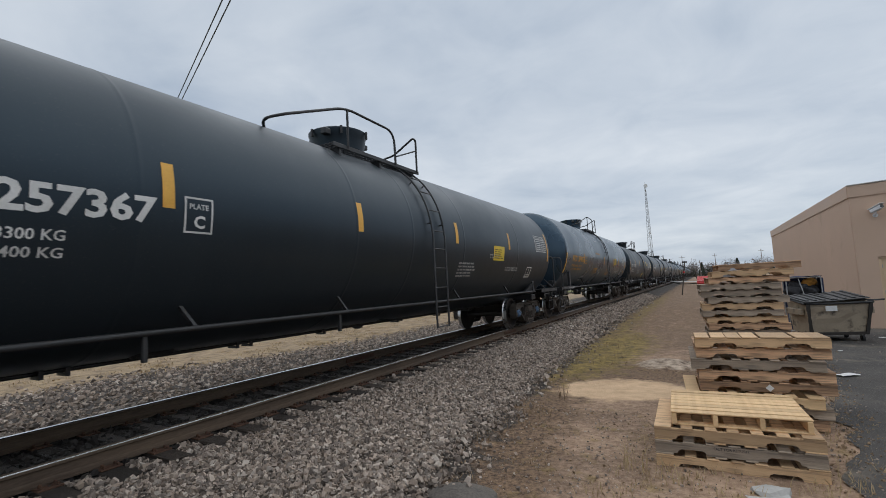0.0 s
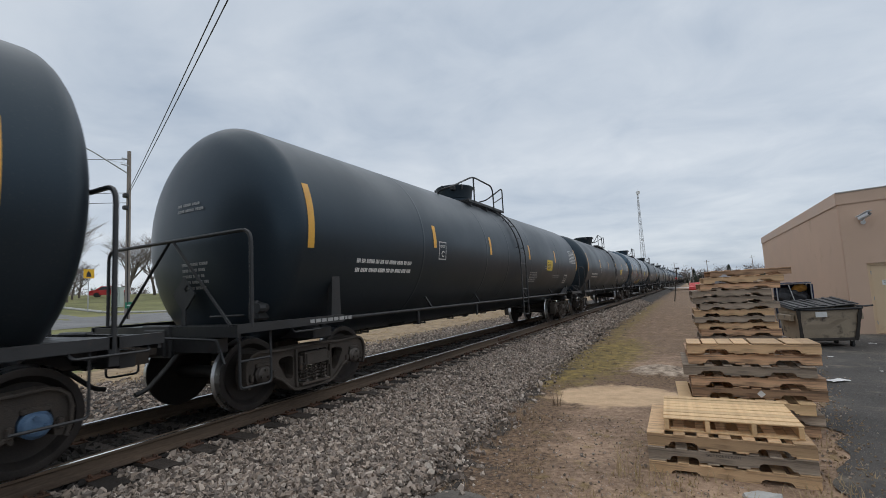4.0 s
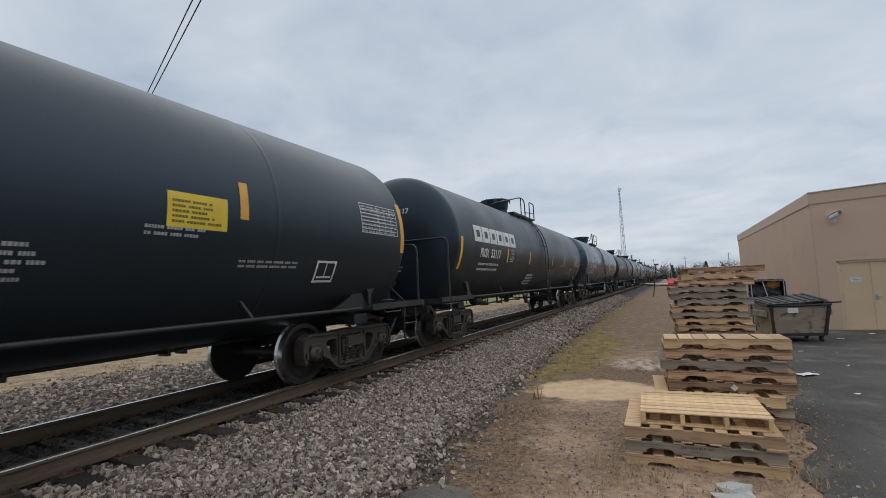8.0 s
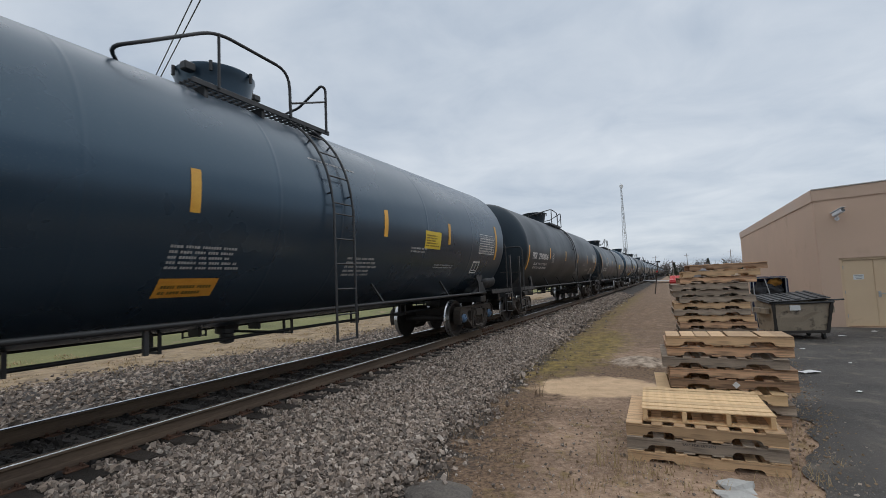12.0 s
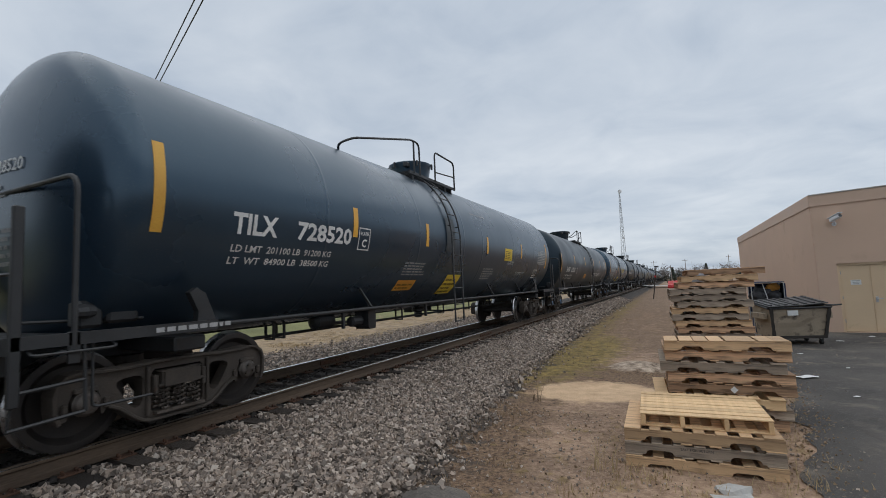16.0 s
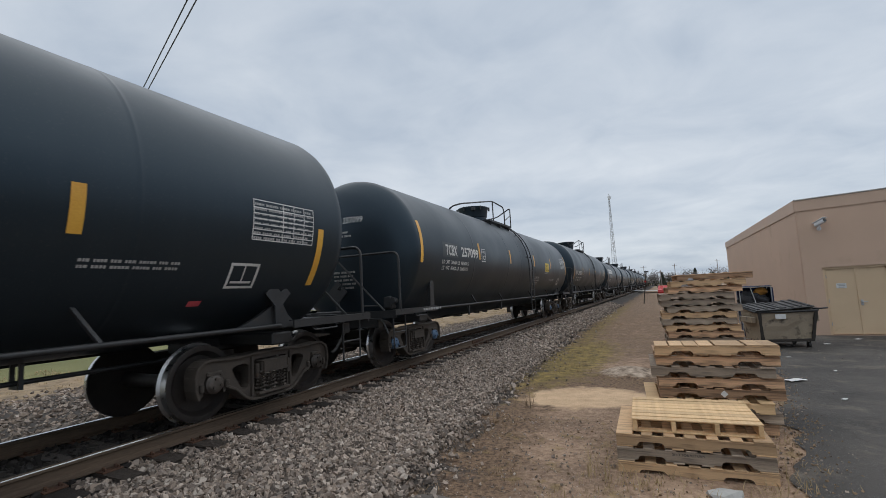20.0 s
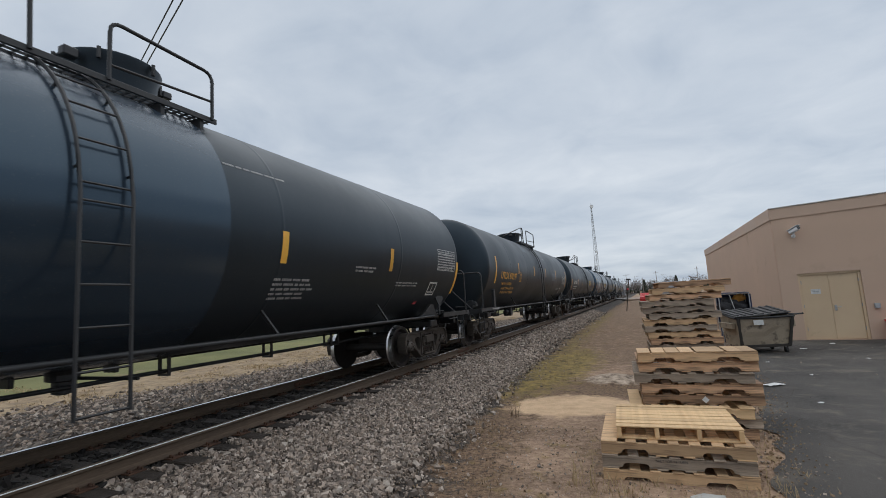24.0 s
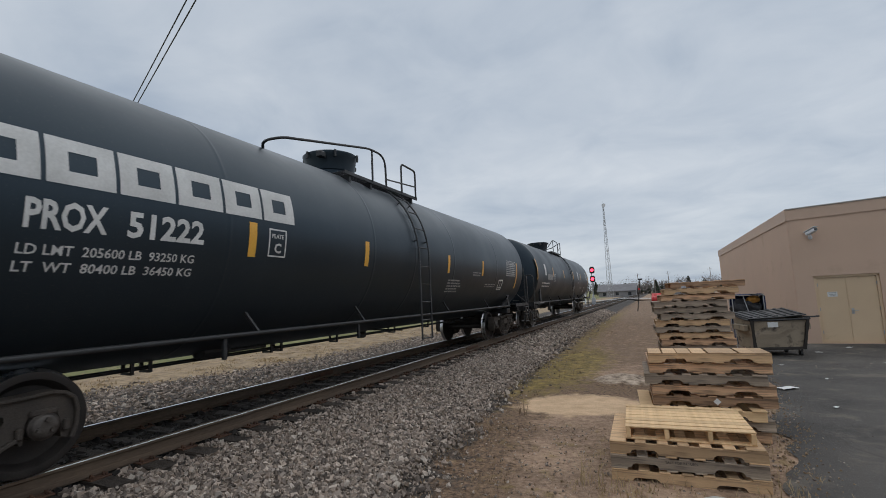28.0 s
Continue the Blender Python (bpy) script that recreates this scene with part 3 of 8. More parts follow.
def railway():
    track = thing("railway_track", Matrix.Identity(4), "single railway track of rusty rails on dark timber ties", "railway track", kind="structure")
    for x in (0.0, -1.505):
        bm = bmesh.new()
        prism(bm, [(x + a, -0.17 + b) for a, b in rail_outline()], -60, 700, "xz")
        for f in bm.faces:
            c = f.calc_center_median()
            if c.z > -0.006 and abs(f.normal.z) > 0.5 or c.z > -0.009 and abs(f.normal.y) < 0.5 and abs(c.x - x) > 0.0:
                f.material_index = 1 if c.z > -0.0075 else 0
        part("rail", bm, [M_RAILSIDE, M_RAILTOP], track, "rusty steel rail with a polished head")
    shapes = []
    for k in range(5):
        rnd = random.Random(k)
        bm = bmesh.new()
        box(bm, (0, 0, -0.09), (2.6, 0.215, 0.18), None, 0.012)
        for v in bm.verts:
            v.co += Vector((rnd.uniform(-0.025, 0.025), rnd.uniform(-0.008, 0.008), rnd.uniform(-0.008, 0.006)))
        shapes.append(as_mesh("tie", bm, M_TIE))
    rnd = random.Random(4)
    for i in range(290):
        y = -4.0 + 0.47 * i
        part("tie", shapes[i % 5], None, track, at=pose(XC + rnd.uniform(-0.04, 0.04), y + rnd.uniform(-0.02, 0.02), -0.186, 0, 0, rnd.uniform(-1, 1)))
    bm = bmesh.new()
    for i in range(290, 1300):
        box(bm, (XC, -4.0 + 0.47 * i, -0.28), (2.6, 0.215, 0.18))
    tagged(part("far_ties", bm, M_TIE, track), kind="stuff")
    bm = bmesh.new()
    box(bm, (0, 0, 0.006), (0.34, 0.19, 0.018), None, 0.004)
    for sx in (-1, 1):
        for sy in (-1, 1):
            box(bm, (sx * 0.1, sy * 0.055, 0.03), (0.028, 0.024, 0.035), None, 0.005)
            box(bm, (sx * 0.145, sy * 0.06, 0.026), (0.022, 0.022, 0.028), None, 0.005)
    plate = as_mesh("tie_plate", bm, M_RUSTY)
    for i in range(8, 70):
        for x in (0.0, -1.505):
            part("tie_plate", plate, None, track, "rusty tie plate with spikes" if i == 8 else "", at=pose(x, -4.0 + 0.47 * i, -0.186))
    # rail joint bars
    for x, y in ((0.0, 13.4), (-1.505, 8.2)):
        bm = bmesh.new()
        for s in (-1, 1):
            box(bm, (x + s * 0.024, y, -0.09), (0.022, 0.92, 0.085), None, 0.006)
            for k in range(-2, 3):
                tube(bm, [(x + s * 0.03, y + k * 0.17, -0.09), (x + s * 0.055, y + k * 0.17, -0.09)], 0.014, 6)
        part("joint_bar", bm, M_RUSTY, track, "rusty bolted joint bar")


railway()


# ---- building ----
def building():
    a = radians(-6)
    house = thing("commercial_building", Matrix.Translation((9.25, 18.05, -0.5)) @ Matrix.Rotation(a, 4, "Z"),
                  "low tan stucco commercial building with a cream double door", "building")
    H = 4.22
    bm = bmesh.new()
    door = [(0.47, 0.02), (2.0, 0.02), (2.0, 2.08), (0.47, 2.08)]
    win = [(2.66, 0.95), (3.9, 0.95), (3.9, 1.86), (2.66, 1.86)]
    prism(bm, [(0, 0), (24, 0), (24, H + 0.5), (0, H)], 0.0, 0.25, "xz", [door, win])
    part("front_wall", bm, M_STUCCO, house)
    bm = bmesh.new()
    # the west wall runs back beside the tracks
    m = Matrix.Rotation(radians(96.0), 4, "Z")
    box(bm, (8.6, -0.125, H / 2), (17.0, 0.25, H), m)
    part("side_wall", bm, M_STUCCO, house)
    bm = bmesh.new()
    box(bm, (12.7, 17.2, H / 2), (25, 0.25, H))
    box(bm, (24.0, 8.6, H / 2), (0.25, 17, H))
    part("back_wall", bm, M_STUCCO, house)
    bm = bmesh.new()
    prism(bm, [(0.0, H - 0.04), (24.3, H + 0.46), (24.3, H + 0.5), (0, H)], 0.05, 17.3, "xz")
    part("roof", bm, M_ROOF, house)
    for nm, outl, mm in (("fascia", [(-0.03, H - 0.33), (24, H + 0.17), (24, H + 0.54), (-0.03, H + 0.04)], None), ("fascia", [(0.05, H - 0.33), (17.1, H - 0.33), (17.1, H + 0.04), (0.05, H + 0.04)], m)):
        bm = bmesh.new()
        if mm is None:
            prism(bm, outl, -0.03, -0.002, "xz")
        else:
            prism(bm, outl, 0.002, 0.03, "xz")
            for v in bm.verts:
                v.co = mm @ v.co
        part(nm, bm, M_FASCIA, house, "tan sheet-metal fascia along the roof edge")
    bm = bmesh.new()
    tube(bm, [(-0.03, -0.035, H + 0.03), (24, -0.035, H + 0.53)], 0.022, 6)
    part("roof_edging", bm, M_CONC, house)
    # double door
    frame_ = bmesh.new()
    for c, s in (((0.505, 0.12, 1.05), (0.07, 0.16, 2.06)), ((1.965, 0.12, 1.05), (0.07, 0.16, 2.06)), ((1.235, 0.12, 2.045), (1.53, 0.16, 0.07))):
        box(frame_, c, s, None, 0.006)
    d = part("door", frame_, M_DOOR, house, "cream double door with lever handle")
    d.name = "double_door"
    for k, x0 in enumerate((0.542, 1.239)):
        bm = bmesh.new()
        box(bm, (x0 + 0.345, 0.1, 1.02), (0.685, 0.045, 1.97), None, 0.004)
        part("door_leaf", bm, M_DOOR, d)
    bm = bmesh.new()
    tube(bm, [(1.235, 0.07, 0.03), (1.235, 0.07, 2.0)], 0.012, 6)
    part("astragal", bm, M_DOOR, d)
    bm = bmesh.new()
    box(bm, (1.31, 0.07, 0.98), (0.06, 0.02, 0.17), None, 0.006)
    tube(bm, bend([(1.31, 0.07, 1.0), (1.31, 0.02, 1.0), (1.43, 0.02, 1.0)], 0.02), 0.012, 6)
    part("door_handle", bm, M_GALV, d, "steel lever handle")
    bm = bmesh.new()
    box(bm, (0.88, 0.074, 1.5), (0.24, 0.006, 0.15))
    sg = part("notice", bm, M_PAPER, d, "small white notice")
    bm = bmesh.new()
    for k in range(3):
        box(bm, (0.88, 0.069, 1.545 - 0.045 * k), (0.19 - 0.03 * k, 0.003, 0.018))
    part("notice_print", bm, M_GREYTXT, sg)
    for x in (0.54, 1.93):
        for z in (0.35, 1.05, 1.8):
            bm = bmesh.new()
            tube(bm, [(x, 0.05, z - 0.05), (x, 0.05, z + 0.05)], 0.014, 6)
            part("hinge", bm, M_GALV, d)
    # window with a shop sign inside
    bm = bmesh.new()
    for c, s in (((3.28, 0.08, 0.985), (1.24, 0.14, 0.07)), ((3.28, 0.08, 1.825), (1.24, 0.14, 0.07)), ((2.695, 0.08, 1.405), (0.07, 0.14, 0.77)), ((3.865, 0.08, 1.405), (0.07, 0.14, 0.77))):
        box(bm, c, s, None, 0.005)
    wn = part("window", bm, M_FITTING, house, "dark window with a red and white shop sign")
    bm = bmesh.new()
    box(bm, (3.28, 0.14, 1.405), (1.12, 0.012, 0.78))
    part("pane", bm, M_DARKGLASS, wn)
    bm = bmesh.new()
    prism(bm, [(2.98, 1.42), (3.2, 1.42), (3.09, 1.66)], 0.122, 0.13, "xz")
    part("sign_triangle", bm, M_RED, wn)
    bm = bmesh.new()
    box(bm, (3.1, 0.126, 1.2), (0.5, 0.008, 0.16))
    part("sign_bar", bm, M_WHITEPLASTIC, wn)
    bm = bmesh.new()
    box(bm, (3.1, 0.126, 1.05), (0.6, 0.008, 0.1))
    part("sign_bar", bm, M_RED, wn)
    # wall box beside the door
    bm = bmesh.new()
    box(bm, (2.24, -0.04, 1.0), (0.13, 0.08, 0.15), None, 0.01)
    tagged(part("outlet_box", bm, M_GALV, house), "grey weatherproof outlet box")
    # wall camera on its arm
    c = Matrix.Translation((9.25, 18.05, -0.5)) @ Matrix.Rotation(a, 4, "Z") @ Matrix.Translation((0.42, 0, 3.42))
    cam_ = thing("security_camera", c, "white bullet security camera mounted on the stucco wall", "security camera")
    bm = bmesh.new()
    tube(bm, [(0.1, 0.0, -0.13), (0.1, -0.03, -0.13)], 0.06, 12)
    tube(bm, bend([(0.1, -0.02, -0.13), (0.1, -0.12, -0.13), (0.1, -0.14, -0.02)], 0.05), 0.022, 8)
    part("arm", bm, M_WHITEPLASTIC, cam_)
    t = Matrix.Translation((0.09, -0.16, 0.02)) @ Euler((radians(-20), 0, radians(40))).to_matrix().to_4x4()
    bm = bmesh.new()
    box(bm, (0, -0.04, 0), (0.12, 0.34, 0.12), t, 0.025)
    box(bm, (0, -0.06, 0.075), (0.15, 0.4, 0.02), t, 0.006)
    part("housing", bm, M_WHITEPLASTIC, cam_)
    bm = bmesh.new()
    tube(bm, [t @ Vector((0, -0.2, 0)), t @ Vector((0, -0.225, 0))], 0.05, 12)
    part("lens", bm, M_DARKGLASS, cam_)


building()


# ---- pallets ----
def stringer_mesh():
    o = [(0, 0)]
    for x in (0.17, 0.82):
        o += [(x, 0), (x + 0.012, 0.026), (x + 0.035, 0.038), (x + 0.195, 0.038), (x + 0.218, 0.026), (x + 0.23, 0)]
    o += [(1.22, 0), (1.22, 0.089), (0, 0.089)]
    bm = bmesh.new()
    prism(bm, o, -0.019, 0.019, "xz")
    return bm


STRINGER, BOARDS = {}, {}


def board_mesh(mat, w, length=1.016):
    key = (mat.name, round(w, 3), length)
    if key not in BOARDS:
        bm = bmesh.new()
        box(bm, (0, length / 2, 0), (w, length, 0.0135), None, 0.003)
        BOARDS[key] = as_mesh("board", bm, mat)
    return BOARDS[key]


def pallet(m, mat, label, seed, gap=0.0):
    """A notched-stringer pallet, 1.22 along its stringers; its corner at the foot of m."""
    rnd = random.Random(seed)
    p = thing("wooden_pallet", m, label, "pallet", "stacked pallets")
    if mat.name not in STRINGER:
        STRINGER[mat.name] = as_mesh("stringer", stringer_mesh(), mat)
    deep = 1.016 if not gap else 0.47
    for y in (0.02, deep / 2, deep - 0.02):
        part("stringer", STRINGER[mat.name], None, p, at=pose(0, y, 0.0135))
    ws = [0.14, 0.09, 0.09, 0.09, 0.09, 0.09, 0.14] if not gap else [0.14] * 8
    x, step = 0.0, (1.22 - sum(ws)) / (len(ws) - 1)
    for i, w in enumerate(ws):
        part("deck_board", board_mesh(mat, w, deep), None, p, at=pose(x + w / 2 + rnd.uniform(-0.008, 0.008), rnd.uniform(-0.012, 0.006), 0.1095 + rnd.uniform(0, 0.0015), 0, 0, rnd.uniform(-0.6, 0.6)))
        x += w + step
    for x, w in ((0.07, 0.14), (0.5, 0.09), (0.72, 0.09), (1.15, 0.14)):
        part("bottom_board", board_mesh(mat, w, deep), None, p, at=pose(x, rnd.uniform(-0.008, 0.004), 0.0065, 0, 0, rnd.uniform(-0.5, 0.5)))
    return p


def top_pallet(m):
    """The newest pallet, which lies crosswise: its close deck boards run along the front."""
    p = thing("wooden_pallet", m, "fresh pine pallet with a close-boarded deck lying on a stack", "pallet", "stacked pallets")
    for i, x in enumerate((0.02, 0.34, 0.68, 1.0)):
        bm = bmesh.new()
        box(bm, (x, 0.43, 0.058), (0.038, 0.86, 0.089), None, 0.003)
        part("stringer", bm, M_WOOD_NEW, p)
    y, rnd = 0.05, random.Random(2)
    i = 0
    while y < 0.86:
        part("deck_board", board_mesh(M_WOOD_NEW, 0.09, 1.03), None, p, at=Matrix.Translation((1.025, y, 0.11)) @ Matrix.Rotation(radians(90 + rnd.uniform(-0.4, 0.4)), 4, "Z"))
        y += 0.09 + (0.012 if i % 3 else 0.03)
        i += 1
    for y in (0.05, 0.43, 0.8):
        part("bottom_board", board_mesh(M_WOOD_NEW, 0.09, 1.03), None, p, at=Matrix.Translation((1.025, y, 0.007)) @ Matrix.Rotation(radians(90), 4, "Z"))
    return p


def stacks():
    N, P, B, G = M_WOOD_NEW, M_WOOD_PALE, M_WOOD_BROWN, M_WOOD_GREY
    word = {N: "fresh pine", P: "pale used", B: "brown weathered", G: "grey weathered"}

    def pile(x, y, z, turn, rows, seed, gone=(), pitch=0.1175):
        for i, (mat, dx, dy, dr) in enumerate(rows):
            pallet(pose(x + dx, y + dy, z + i * pitch, 0, 0, turn + dr), mat, f"{word[mat]} notched-stringer wooden pallet in a stack", seed + i, 1.0 if gone and i == len(rows) - 1 else 0.0)
        return z + len(rows) * pitch

    z = pile(4.70, 4.80, -0.318, 2.0, [(P, 0.0, 0, 0.4), (G, 0.0, 0.01, 0.8), (P, 0, 0.02, 0.0)], 10)
    # faded stencil on the front of the second pallet
    cu = bpy.data.curves.new("stencil", "FONT")
    cu.body, cu.size = "SALT FOR RETURN", 0.03
    tmp = bpy.data.objects.new("stencil", cu)
    words = bpy.data.meshes.new_from_object(tmp)
    bpy.data.objects.remove(tmp)
    words.materials.append(M_RAGS)
    tagged(part("stencil_mark", words, None, at=Matrix.Translation((5.15, 4.827, -0.128)) @ Euler((radians(90), 0, radians(2.8))).to_matrix().to_4x4()), "faded black stencil on a pallet stringer", "stencil", kind="stuff")
    top_pallet(pose(4.845, 4.9, z, 0, 0, 2.5))
    # a loose pallet leaning out behind the crosswise one
    pile(4.97, 6.2, -0.302, 2.0, [(B, 0, 0.02, 0), (G, 0.05, 0, 1), (N, -0.03, -0.1, 1.5), (B, 0.1, 0.04, 0.5), (B, 0.1, 0.03, 1.0), (G, 0.03, 0.01, 0.3), (B, 0.09, 0.05, 0.8), (P, 0.09, 0.02, 0.2)], 30, (2,), 0.1195)
    pile(5.18, 9.95, -0.375, 3.0, [(G, 0, 0, 0), (B, 0.03, 0, 1), (P, 0, 0.02, 0), (G, 0.03, 0, -1), (B, 0, 0, 0), (G, 0.05, 0.03, 0.5), (B, 0.06, 0, 0), (P, 0.03, 0.02, 1), (G, -0.02, 0, 0), (P, -0.02, 0.02, -1), (G, 0.08, 0, 0.4), (G, -0.02, 0.02, 0), (G, -0.02, 0, 0.5), (B, 0.12, 0.04, 1), (P, 0.18, 0.02, 0), (B, 0.3, 0.03, 1.2)], 60)
    # the small square label on one stringer
    bm = bmesh.new()
    box(bm, (0, 0, 0), (0.055, 0.003, 0.055), Matrix.Rotation(radians(45), 4, "Y"))
    tagged(part("sticker", bm, M_PAPER, at=pose(5.72, 6.255, 0.115, 0, 0, 2)), "small white square sticker on a pallet stringer", "label")


stacks()


# ---- dumpster and bins ----
def dumpster():
    d = thing("dumpster", Matrix.Translation((7.39, 14.6, ground_z(7.6, 15) + 0.012)) @ Matrix.Rotation(radians(13.6), 4, "Z"),
              "dirty tan steel dumpster with battered black lids on castors", "dumpster")
    W, D = 1.36, 1.05
    low = [(0.07, 0.1), (W - 0.12, 0.1), (W - 0.12, D - 0.05), (0.07, D - 0.05)]
    top = [(0, 0.0), (W, 0.0), (W, D), (0, D)]

    def wall(i, j):
        """One side plate, 4 cm thick, with a dent or two."""
        bm = bmesh.new()
        rnd = random.Random(i + 3)
        n_ = 6
        ins = Vector((0.5 * W, 0.5 * D, 0))
        rows = []
        for k in range(n_ + 1):
            t = k / n_
            col = []
            for q in range(n_ + 1):
                u = q / n_
                lo = Vector((*low[i], 0.2)).lerp(Vector((*low[j], 0.2)), t)
                hi = Vector((*top[i], 0.95 if i in (0,) or top[i][1] < 0.5 else 1.08)).lerp(Vector((*top[j], 0.95 if top[j][1] < 0.5 else 1.08)), t)
                p = lo.lerp(hi, u)
                if 0 < k < n_ and 0 < q < n_:
                    p += Vector((rnd.uniform(-0.008, 0.008), rnd.uniform(-0.012, 0.008), 0))
                d_ = (ins - p)
                d_.z = 0
                col.append((bm.verts.new(p), bm.verts.new(p + d_.normalized() * 0.03)))
            rows.append(col)
        for k in range(n_):
            for q in range(n_):
                for s_ in (0, 1):
                    bm.faces.new((rows[k][q][s_], rows[k + 1][q][s_], rows[k + 1][q + 1][s_], rows[k][q + 1][s_]))
        for k in range(n_):
            for q in (0, n_):
                bm.faces.new((rows[k][q][0], rows[k + 1][q][0], rows[k + 1][q][1], rows[k][q][1]))
        part("side_plate", bm, M_DUMP, d)
    for i in range(4):
        wall(i, (i + 1) % 4)
    bm = bmesh.new()
    box(bm, (W / 2 - 0.02, D / 2 + 0.02, 0.21), (W - 0.2, D - 0.15, 0.03))
    part("floor_plate", bm, M_DUMP_IN, d)
    bm = bmesh.new()
    for p, q in (((0, -0.02, 0.95), (W, -0.02, 0.95)), ((-0.02, 0, 0.95), (-0.02, D, 1.08)), ((W + 0.02, 0, 0.95), (W + 0.02, D, 1.08))):
        tube(bm, [Vector(p), Vector(p).lerp(Vector(q), 0.4) + Vector((0, 0.01, -0.012)), Vector(q)], 0.032, 6)
    part("rim", bm, M_LID, d, "black dented steel rim")
    for k, (x, lx) in enumerate(((0.03, 0.09), (W - 0.03, W - 0.13))):
        bm = bmesh.new()
        rnd = random.Random(k)
        for s_ in range(7):
            t0, t1 = s_ / 7, (s_ + 1) / 7
            p, q = Vector((x + (lx - x) * t0, -0.02 + 0.1 * t0, 0.93 - 0.75 * t0)), Vector((x + (lx - x) * t1, -0.02 + 0.1 * t1, 0.93 - 0.75 * t1))
            w = 0.06 + rnd.uniform(-0.02, 0.03)
            ring = [bm.verts.new((c.x + sx * w / 2, c.y - 0.01 + sy * 0.018, c.z)) for c in ((p, q) if s_ == 6 else (p,)) for sx, sy in ((-1, -1), (1, -1), (1, 1), (-1, 1))]
            rings = (rings if s_ else []) + [ring[:4]] + ([ring[4:]] if s_ == 6 else [])
        for ra, rb in zip(rings, rings[1:]):
            for e in range(4):
                bm.faces.new((ra[e], ra[(e + 1) % 4], rb[(e + 1) % 4], rb[e]))
        bm.faces.new(rings[0])
        bm.faces.new(rings[-1][::-1])
        part("corner_post", bm, M_DUMP_IN, d, "blackened rusty corner post")
    for x in (-0.1, W + 0.0):
        bm = bmesh.new()
        box(bm, (x + 0.05, 0.5, 0.74), (0.1, 0.75, 0.15), None, 0.01)
        part("fork_pocket", bm, M_DUMP, d)
    bm = bmesh.new()
    box(bm, (W / 2 - 0.02, 0.09, 0.2), (W - 0.16, 0.07, 0.07), None, 0.01)
    part("skid", bm, M_DUMP_IN, d)
    for i, (x, tilt, lift) in enumerate(((0.28, -1.5, 0.02), (0.98, -4.5, 0.05))):
        bm = bmesh.new()
        t = Matrix.Translation((x, D + 0.02, 1.1 + lift)) @ Euler((radians(6.2), radians(tilt), radians(2 - 5 * i))).to_matrix().to_4x4()
        box(bm, (0, -0.56, 0.0), (0.72, 1.16, 0.026), t, 0.008)
        ld = part("lid", bm, M_LID, d, "warped black plastic lid")
        for k in (-0.27, -0.09, 0.09, 0.27):
            bm = bmesh.new()
            box(bm, (k, -0.54, 0.024), (0.07, 1.05, 0.03), t, 0.008)
            part("rib", bm, M_LID, ld)
    bm = bmesh.new()
    tube(bm, [(W - 0.35, 0.02, 1.03), (W + 0.1, 0.03, 0.99), (W + 0.27, 0.04, 1.0)], 0.022, 6)
    part("lid_bar", bm, M_LID, d)
    bm = bmesh.new()
    box(bm, (0.52, -0.012, 0.82), (0.24, 0.008, 0.13), None)
    part("label_plate", bm, M_PAPER, d, "faded white label")
    for x in (0.16, W - 0.2):
        for y in (0.14, D - 0.2):
            bm = bmesh.new()
            tube(bm, [(x - 0.025, y, 0.07), (x + 0.025, y, 0.07)], 0.07, 12)
            w = part("castor", bm, M_RUBBER, d)
            bm = bmesh.new()
            for s_ in (-0.035, 0.035):
                box(bm, (x + s_, y, 0.14), (0.008, 0.05, 0.14))
            box(bm, (x, y, 0.2), (0.1, 0.1, 0.02))
            part("fork", bm, M_TRUCK, w)


dumpster()


